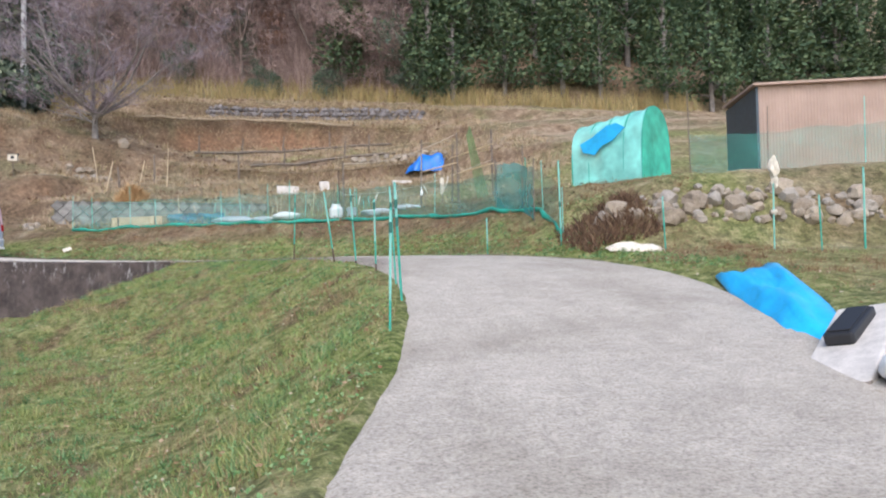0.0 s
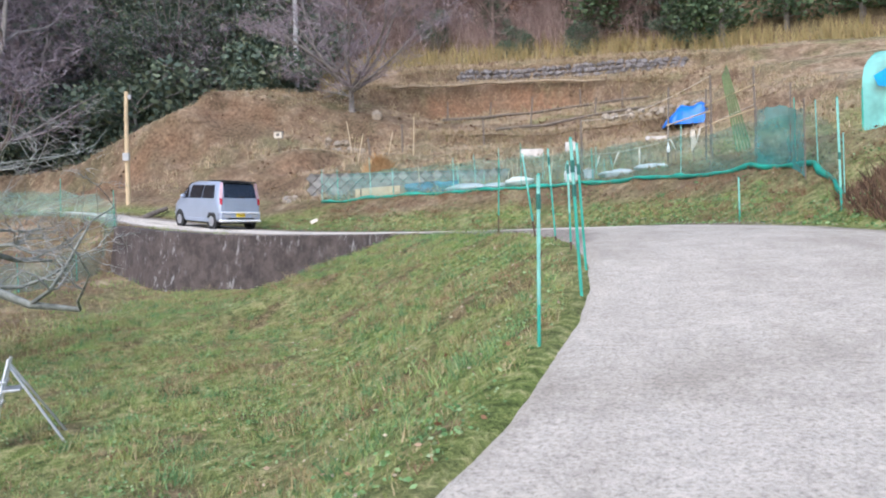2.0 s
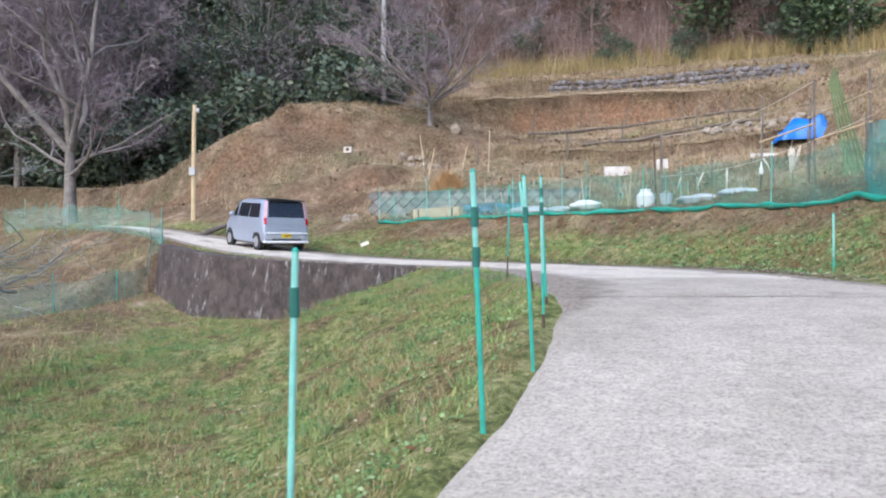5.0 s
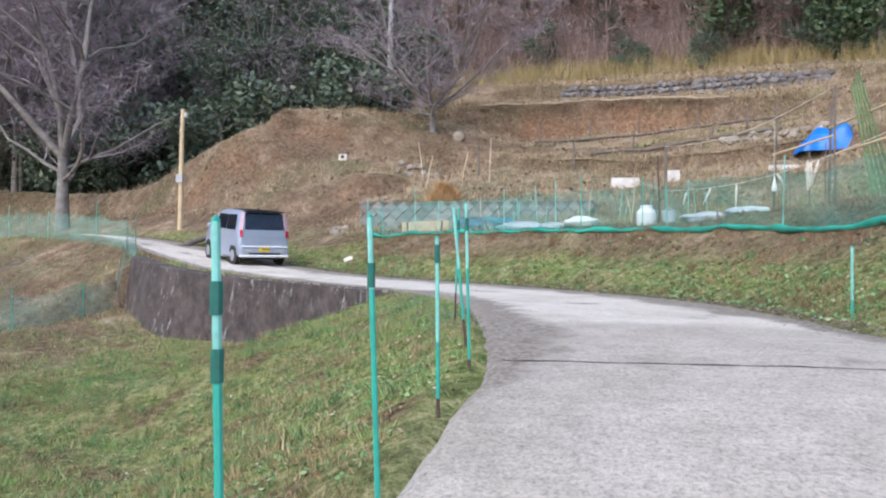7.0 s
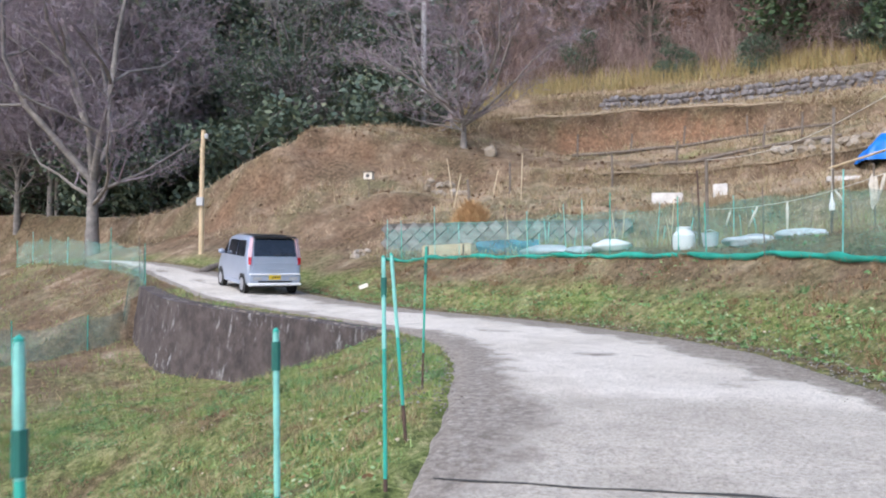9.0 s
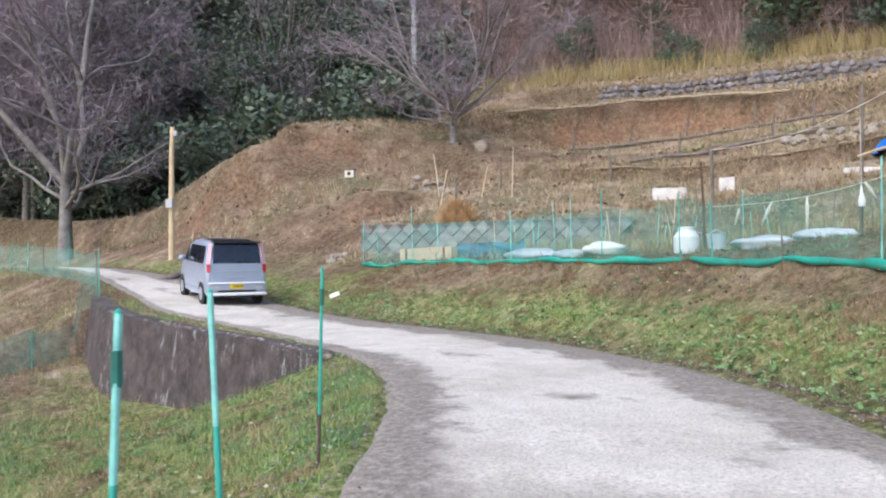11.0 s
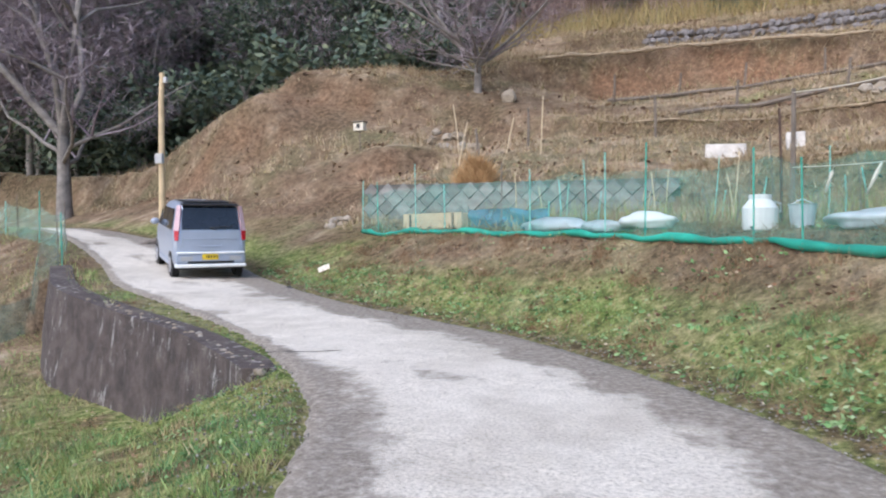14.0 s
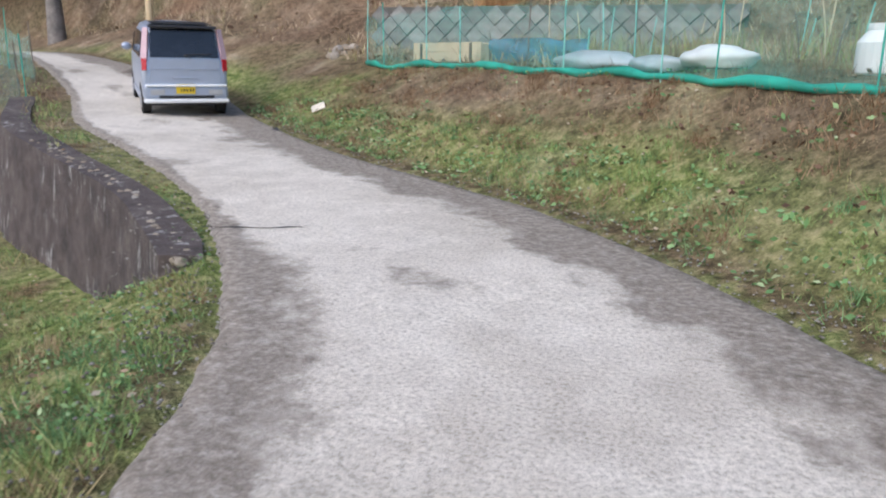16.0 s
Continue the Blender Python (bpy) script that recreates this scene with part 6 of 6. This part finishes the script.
# dark evergreens at the wood's edge left of the utility pole
for k in range(22):
    x = rng.uniform(-20, -11.5)
    y = float(np.interp(x, [-40, -26, -18, -9], [38, 36.5, 40, 45])) + rng.uniform(0, 9)
    sow(LEAFY, x, y, "dark evergreen broadleaf tree at the wood's edge", "tree", "evergreen trees", 0.85, 1.5)
for k in range(22):
    x = rng.uniform(-28, -12) if k % 3 else rng.uniform(-46, -30)
    y = float(np.interp(x, [-42, -26, -13], [37, 37.5, 46])) + rng.uniform(0, 10)
    sow(LEAFY_FAR, x, y, "dark evergreen broadleaf tree in the wood", "tree", "evergreen trees", 1.0, 1.5)
for k in range(22):
    x = rng.uniform(-32, -10)
    y = float(np.interp(x, [-40, -26, -18, -9], [37, 35.0, 36.5, 42])) + rng.uniform(0, 3)
    sow(BUSH, x, y, "dark evergreen bush under the trees", "bush", "evergreen bushes", 0.8, 1.6)
# leafless trees on the left
for k in range(24):
    x = rng.uniform(-44, -25) if k % 6 else rng.uniform(-25, -15)
    y = float(np.interp(x, [-42, -26, -13], [33.5, 34, 42])) + abs(rng.normal(0, 4))
    sow(KINDS, x, y, "leafless grey-brown tree in the wood", "tree", "bare trees", 0.8, 1.3)
# brown thicket in the middle
for k in range(44):
    x = rng.uniform(-9, 12)
    y = edge_y(x) + 0.8 + rng.uniform(0, 15)
    sow(BROWNS, x, y, "leafless reddish-brown tree in the thicket", "tree", "brown thicket trees", 0.75, 1.35)
for k in range(24):
    x = rng.uniform(-8, 15)
    y = edge_y(x) + rng.uniform(-0.4, 5)
    sow(BUSH, x, y, "dark evergreen bush at the thicket's edge", "bush", "evergreen bushes", 0.5, 1.1)
for k in range(7):
    x = rng.uniform(-3, 9)
    sow(RUSSET, x, edge_y(x) + rng.uniform(2, 9), "tree with withered russet leaves in the thicket", "tree", "russet trees", 0.6, 0.9)
for k in range(10):
    x = rng.uniform(-10, 12)
    sow(LEAFY_FAR, x, edge_y(x) + rng.uniform(19, 26), "dark evergreen tree above the thicket", "tree", "evergreen trees", 0.9, 1.3)
# cedar wall on the right
for row in range(4):
    for x in np.arange(9 + row * 0.4, 46, 2.6):
        xx = x + rng.uniform(-0.8, 0.8)
        sow(CEDAR, xx, edge_y(xx) + 0.5 + row * 4.5 + rng.uniform(-0.8, 0.8), "dense dark green cedar in the plantation", "tree", "cedar plantation", 0.7, 1.1)
for row in range(3):
    for x in np.arange(-48, 12, 5.0):
        xx = x + rng.uniform(-1.5, 1.5)
        sow(CEDAR if xx > 0 else LEAFY_FAR, xx, edge_y(xx) + 25 + row * 7 + rng.uniform(-2, 2), "evergreen tree high on the wooded hill", "tree", "hillside wood", 1.2, 1.7)


# ---- brush, grasses and litter ----
def stuff(name, me, label, category):
    ob = new(name, me)
    return tagged(ob, label, category, kind="stuff")


def brush(n, seed, xr, back, height, mat, label, wide=(0.012, 0.03)):
    r = np.random.default_rng(seed)
    x = r.uniform(*xr, n)
    y = np.interp(x, HILL[9][:, 0], HILL[9][:, 1]) + r.uniform(*back, n)
    keep = r.uniform(size=n) < 0.55 + 0.6 * rough(x, y, 1.4, seed)
    x, y = x[keep], y[keep]
    n = len(x)
    z = land(x, y)
    h = height * r.uniform(0.5, 1.3, n)
    stuff("brushwood", blades("brushwood", x, y, z, h, r.uniform(*wide, n), r.uniform(0.05, 0.7, n), mat, r), label, "brush")


brush(30000, 1, (-13, 13), (0.2, 13), 3.4, BROWN_TWIG, "tangle of bare reddish-brown undergrowth in the thicket")
brush(16000, 11, (-44, -13), (-7, 10), 2.4, TWIG, "tangle of bare grey undergrowth in the wood")
brush(11000, 2, (-9, 26), (-1.6, 0.9), 0.95, YELLOW, "yellowed bamboo grass along the wood's edge", (0.03, 0.06))


def twig_haze(n, seed, xr, back, low, high, mat, label):
    """A cloud of fine twigs between the crowns."""
    r = np.random.default_rng(seed)
    x = r.uniform(*xr, n)
    y = np.interp(x, HILL[9][:, 0], HILL[9][:, 1]) + r.uniform(*back, n)
    z = land(x, y) + low + (high - low) * r.uniform(0, 1, n) ** 1.3
    keep = r.uniform(size=n) < 0.5 + 0.8 * rough(x + z * 0.7, y + z, 1.6, seed)
    p = np.stack([x, y, z], 1)[keep]
    stuff("twig_haze", leaf_cards("twig_haze", p, 0.032, r, mat, 0.0, 24), label, "twigs")


twig_haze(60000, 21, (-46, -25), (-9, 5), 2.5, 14, TWIG, "haze of fine bare twigs in the leafless crowns")
twig_haze(60000, 22, (-9, 12), (0, 12), 0.8, 6.5, BROWN_TWIG, "haze of fine reddish-brown twigs in the thicket")


def grass_places(n, seed, box_, keep):
    r = np.random.default_rng(seed)
    x, y = r.uniform(box_[0], box_[1], n), r.uniform(box_[2], box_[3], n)
    s, side, d = near_road(x, y)
    ok = keep(x, y, s, side, d, r)
    x, y, s, d = x[ok], y[ok], s[ok], d[ok]
    return r, x, y, land(x, y), d


def meadow_keep(x, y, s, side, d, r):
    thick = 0.5 + 0.5 * rough(x, y, 0.9, 4.0) + 0.7 * rough(x, y, 0.16, 5.0)
    on_wall = (s > WALL_FROM) & (s < WALL_TO) & (d > wall_off(s) - 0.22) & (d < wall_off(s) + 0.3)
    return (side < 0) & (d > 0.03) & (r.uniform(size=len(x)) < thick) & ~on_wall


r, x, y, z, d = grass_places(420000, 3, (-9, 0.7, -4.5, 15), meadow_keep)
def patchy(name, label, r, x, y, z, tall, dryness, wide=1.0):
    """Grass in three tints, sorted into patches."""
    lush = 0.5 + 0.5 * rough(x, y, 1.6, 1.0)
    kind = 0.75 * rough(x, y, 0.48, 8.0) + 0.6 * rough(x, y, 1.5, 9.0) + 0.3 * rough(x, y, 0.17, 6.0) + r.normal(0, 0.17, len(x)) + dryness
    for lo, hi, mat, word in ((-9, -0.42, MEADOW_COOL, "deep green"), (-0.42, 0.02, MEADOW, "bright green"), (0.02, 0.35, MEADOW_OLIVE, "olive"), (0.35, 0.68, MEADOW_DRY, "dry yellowish"), (0.68, 9, MEADOW_BROWN, "withered brown")):
        k = (kind >= lo) & (kind < hi)
        m = int(k.sum())
        h = tall * (0.4 + 0.8 * lush[k]) * r.uniform(0.4, 1.6, m) * (1.0 + 0.75 * rough(x[k], y[k], 0.19, 3.0))
        stuff(name, blades(name, x[k], y[k], z[k], h, wide * r.uniform(0.004, 0.011, m), r.uniform(0.2, 1.0, m), mat, r), word + " " + label, "grass")


patchy("meadow_grass", "short grass on the meadow slope", r, x, y, z, 0.055, 0.3 - 0.42 * ease((0.9 - d) / 0.6) * ease((y - 6) / 2))
r, x, y, z, d = grass_places(60000, 23, (-3.0, 0.6, 6.5, 13.2), lambda x, y, s, side, d, r: (side < 0) & (d > 0.0) & (d < 0.15 + 0.75 * r.uniform(size=len(x))) & (s < 10.3))
patchy("verge_grass", "lush grass along the lane's outer edge", r, x, y, z, 0.075, -0.1)
r, x, y, z, d = grass_places(60000, 4, (-22, -7, 2, 26), lambda x, y, s, side, d, r: (side < 0) & (d > 0.1))
patchy("meadow_grass", "coarse grass on the far meadow", r, x, y, z, 0.12, 0.45 * ease((-x - 8) / 3), 2.2)
r, x, y, z, d = grass_places(240000, 5, (-8, 9, 1, 22), lambda x, y, s, side, d, r: (side > 0) & (d > 0.12) & (d < 3.6) & (r.uniform(size=len(x)) < 0.5 + 0.6 * rough(x, y, 0.7, 2.0)))
patchy("bank_grass", "grass on the bank beside the lane", r, x, y, z, 0.06, 1.1 * ease((d - 0.5 - 0.6 * rough(x, y, 1.1, 4.0)) / 0.8) - 0.2)
r, x, y, z, d = grass_places(95000, 6, (-24, 14, 18, 44), lambda x, y, s, side, d, r: (side > 0) & (d > 2.2) & (r.uniform(size=len(x)) < 0.45 + 0.7 * rough(x, y, 1.3, 2.0) - 1.1 * bare_earth(x, y)))
stuff("dry_grass", blades("dry_grass", x, y, z, 0.14 * r.uniform(0.4, 1.7, len(x)), r.uniform(0.02, 0.045, len(x)), r.uniform(0.3, 1.0, len(x)), STRAW, r), "dry winter grass over the terraced slope", "grass")
# straw hanging over the terrace edges
for line, x0, x1 in ((6, -6.0, 9.5), (4, -2.0, 9.5), (2, 1.0, 10.0), (8, -4.0, 12.0)):
    r = np.random.default_rng(30 + line)
    n = 3600
    x = r.uniform(x0, x1, n)
    y = np.interp(x, HILL[line][:, 0], HILL[line][:, 1]) + r.normal(-0.02, 0.16, n)
    stuff("edge_straw", blades("edge_straw", x, y, land(x, y) - 0.02, r.uniform(0.06, 0.3, n), r.uniform(0.015, 0.04, n), r.uniform(0.3, 1.5, n), STRAW, r), "dry straw hanging over a terrace edge", "grass")
# tufts that stand out of the short grass
def tufts(seed, n, box_, keep, mat, label, tall, per=36, spread=0.06):
    r, x, y, z, d = grass_places(n, seed, box_, keep)
    m = len(x) * per
    p = np.repeat(np.stack([x, y], 1), per, 0) + r.normal(0, spread, (m, 2)) * np.repeat(r.uniform(0.5, 1.8, (len(x), 1)), per, 0)
    h = np.repeat(tall * r.uniform(0.5, 1.5, len(x)), per) * r.uniform(0.5, 1.2, m)
    stuff("grass_tufts", blades("grass_tufts", p[:, 0], p[:, 1], np.repeat(z, per), h, r.uniform(0.005, 0.012, m), r.uniform(0.2, 1.1, m), mat, r), label, "grass")


def on_meadow(x, y, s, side, d, r):
    return (side < 0) & (d > 0.25) & (d < 8) & ~((s > WALL_FROM) & (s < WALL_TO) & (d < wall_off(s) + 0.4)) & (rough(x, y, 0.55, 31.0) > 0.05)


def on_bank(x, y, s, side, d, r):
    return (side > 0) & (d > 0.25) & (d < 3.2) & (rough(x, y, 0.6, 33.0) > 0.0)


def on_bank_foot(x, y, s, side, d, r):
    return (side > 0) & (d > 0.2) & (d < 1.0 + 0.6 * rough(x, y, 0.9, 35.0))


for seed, mat, word, tall in ((41, MEADOW, "bright green", 0.085), (42, MEADOW_COOL, "deep green", 0.10), (43, MEADOW_OLIVE, "olive", 0.09), (44, MEADOW_DRY, "straw-coloured", 0.10)):
    tufts(seed, 2200, (-9, 0.6, -4.5, 15), on_meadow, mat, word + " tufts in the meadow grass", tall)
for seed, mat, word, tall in ((51, MEADOW, "bright green", 0.08), (52, MEADOW_COOL, "deep green", 0.09), (53, MEADOW_BROWN, "withered brown", 0.10), (54, MEADOW_BROWN, "dark withered", 0.12)):
    tufts(seed, 2600, (-7, 8, 2, 21), on_bank_foot if seed < 53 else on_bank, mat, word + " tufts on the bank beside the lane", tall)


def rosettes(seed, n, box_, keep, leaves, size, mat, label, name="weed_leaves", spread=0.05, lift=0.025, flat=0.65):
    """Low weeds: a few leaves round each root."""
    r, x, y, z, d = grass_places(n, seed, box_, keep)
    p = np.repeat(np.stack([x, y, z + lift], 1), leaves, 0)
    p += r.normal(0, 1, p.shape) * np.array([spread, spread, 0.012])
    stuff(name, leaf_cards(name, p, size, r, mat, flat), label, "weeds")


def meadow_weeds(x, y, s, side, d, r):
    return (side < 0) & (d > 0.03) & (r.uniform(size=len(x)) < 0.35 + 0.9 * rough(x, y, 0.7, 7.0))


def bank_weeds(x, y, s, side, d, r):
    return (side > 0) & (d > 0.12) & (d < 3.0) & (r.uniform(size=len(x)) < 0.6 + 0.8 * rough(x, y, 0.8, 3.0) - 0.75 * (d > 0.95))


rosettes(7, 15000, (-8, 0.7, -4, 14), meadow_weeds, 5, 0.02, WEEDS, "low broad-leaved weeds among the meadow grass")
rosettes(8, 20000, (-8, 6, 3, 21), bank_weeds, 5, 0.034, WEEDS, "low broad-leaved weeds on the bank", spread=0.07)
rosettes(9, 9000, (-9, 6, -4, 20), lambda x, y, s, side, d, r: (side != 0) & (d > 0.05) & (d < 4), 1, 0.026, LITTER, "scattered dead leaves in the grass", "dead_leaves", flat=0.85)
rosettes(24, 16000, (-7, 7, 4, 21), lambda x, y, s, side, d, r: (side > 0) & (d > 0.6) & (d < 3.3) & (rough(x, y, 0.7, 37.0) > -0.25), 1, 0.034, BRACKEN, "withered brown leaves on the upper half of the bank", "withered_leaves", flat=0.7)
for seed, box_, side_ in ((15, (-8, 0.5, -2, 14), -1), (16, (-7, 6, 4, 21), 1)):
    r, x, y, z, d = grass_places(26000 if side_ < 0 else 60000, seed, box_, lambda x, y, s, side, d, r: (side == side_) & (d > 0.3) & (d < 5) & (rough(x, y, 0.8, 12.0) + 0.5 * rough(x, y, 0.25, 2.0) > (0.28 if side_ < 0 else 0.02)))
    n = len(x)
    stuff("dead_stalks", blades("dead_stalks", x, y, z, r.uniform(0.04, 0.17, n), r.uniform(0.004, 0.009, n), r.uniform(0.0, 0.4, n), STALKS, r), "upright dead brown stalks in the grass", "stalks")
# tussocks and clods on the dry terraces
r, x, y, z, d = grass_places(1500, 17, (-22, 13, 19, 43), lambda x, y, s, side, d, r: (side > 0) & (d > 2.6) & (rough(x, y, 1.7, 4.0) > -0.2) & (bare_earth(x, y) < 0.3))
n = len(x)
p = np.repeat(np.stack([x, y], 1), 30, 0) + r.normal(0, 0.13, (n * 30, 2))
stuff("tussocks", blades("tussocks", p[:, 0], p[:, 1], np.repeat(z, 30), r.uniform(0.1, 0.4, n * 30), r.uniform(0.015, 0.035, n * 30), r.uniform(0.1, 0.9, n * 30), STRAW, r), "dry straw tussocks over the terraces", "tussocks")
r, x, y, z, d = grass_places(9000, 18, (-20, 12, 20, 43), lambda x, y, s, side, d, r: (side > 0) & (d > 2.4) & (rough(x, y, 1.1, 14.0) > 0.1))
stuff("scrub", leaf_cards("scrub", np.stack([x, y, z + 0.06], 1), 0.09, r, BRACKEN, 0.4), "low withered scrub on the dry slope", "scrub")
# pebbles along the dirty edges of the lane
r = np.random.default_rng(19)
n = 5200
t = r.uniform(6.8, 13, n)
q = np.array([catmull(KR, a) for a in t])
left = r.uniform(size=n) < 0.4
ql = np.array([catmull(KL, a) for a in t])
q = np.where(left[:, None], ql, q)
off = r.normal(0, 0.3, (n, 2))
x, y = q[:, 0] + off[:, 0], q[:, 1] + off[:, 1]
z = np.maximum(land(x, y), np.array([catmull(KZ, a) for a in t]) - 0.02)
base = np.stack([x, y, z + 0.012], 1)
s = r.uniform(0.004, 0.015, n)[:, None]
octa = np.array([[1, 0, 0], [0, 1, 0], [-1, 0, 0], [0, -1, 0], [0, 0, 0.7], [0, 0, -0.7]])
v = base[:, None] + s[:, None] * octa * r.uniform(0.6, 1.3, (n, 6, 1))
f = np.array([[0, 1, 4], [1, 2, 4], [2, 3, 4], [3, 0, 4], [1, 0, 5], [2, 1, 5], [3, 2, 5], [0, 3, 5]]).ravel()
stuff("gravel", fast_mesh("gravel", v, 3, np.arange(n)[:, None] * 6 + f, GRAVEL), "loose gravel along the edges of the lane", "gravel")
# dead vegetable stalks and weeds behind the net
r = np.random.default_rng(61)
n = 5200
u = r.uniform(0, 1, n)
x, y = -3 + 8.4 * u, 21.2 - 5.6 * u + r.uniform(0.3, 3.4, n)
keep = rough(x, y, 0.7, 41.0) > -0.05
x, y = x[keep], y[keep]
n = len(x)
for mat, word, sel in ((STALKS, "brown", np.arange(n) % 2 == 0), (MEADOW_OLIVE, "olive", np.arange(n) % 2 == 1)):
    m = int(sel.sum())
    stuff("dead_stalks", blades("dead_stalks", x[sel], y[sel], land(x[sel], y[sel]), r.uniform(0.12, 0.6, m), r.uniform(0.008, 0.02, m), r.uniform(0.0, 0.7, m), mat, r), word + " dead vegetable stalks behind the net", "stalks")
# withered bracken beside the stone row
r = np.random.default_rng(14)
n = 3000
x, y = r.uniform(4.6, 6.1, n), r.uniform(5.7, 7.0, n)
stuff("bracken", blades("bracken", x, y, land(x, y), r.uniform(0.08, 0.3, n), r.uniform(0.015, 0.04, n), r.uniform(0.3, 1.2, n), BRACKEN, r), "withered dark brown bracken beside the stones", "bracken")
# rough straw pile above the masonry wall
r = np.random.default_rng(10)
n = 2500
a, q = r.uniform(0, math.tau, n), np.sqrt(r.uniform(0, 1, n))
x, y = -3.8 + 0.5 * q * np.cos(a), 25.0 + 0.35 * q * np.sin(a)
me = blades("straw_pile", x, y, land(x, y) + 0.75 * (1 - q ** 0.8), np.full(n, 0.3) * r.uniform(0.5, 1.4, n), np.full(n, 0.03), r.uniform(0.3, 1.4, n), ORANGE_STRAW, r)
tagged(new("straw_pile", me), "orange heap of dry straw on the slope", "straw pile", kind="stuff")
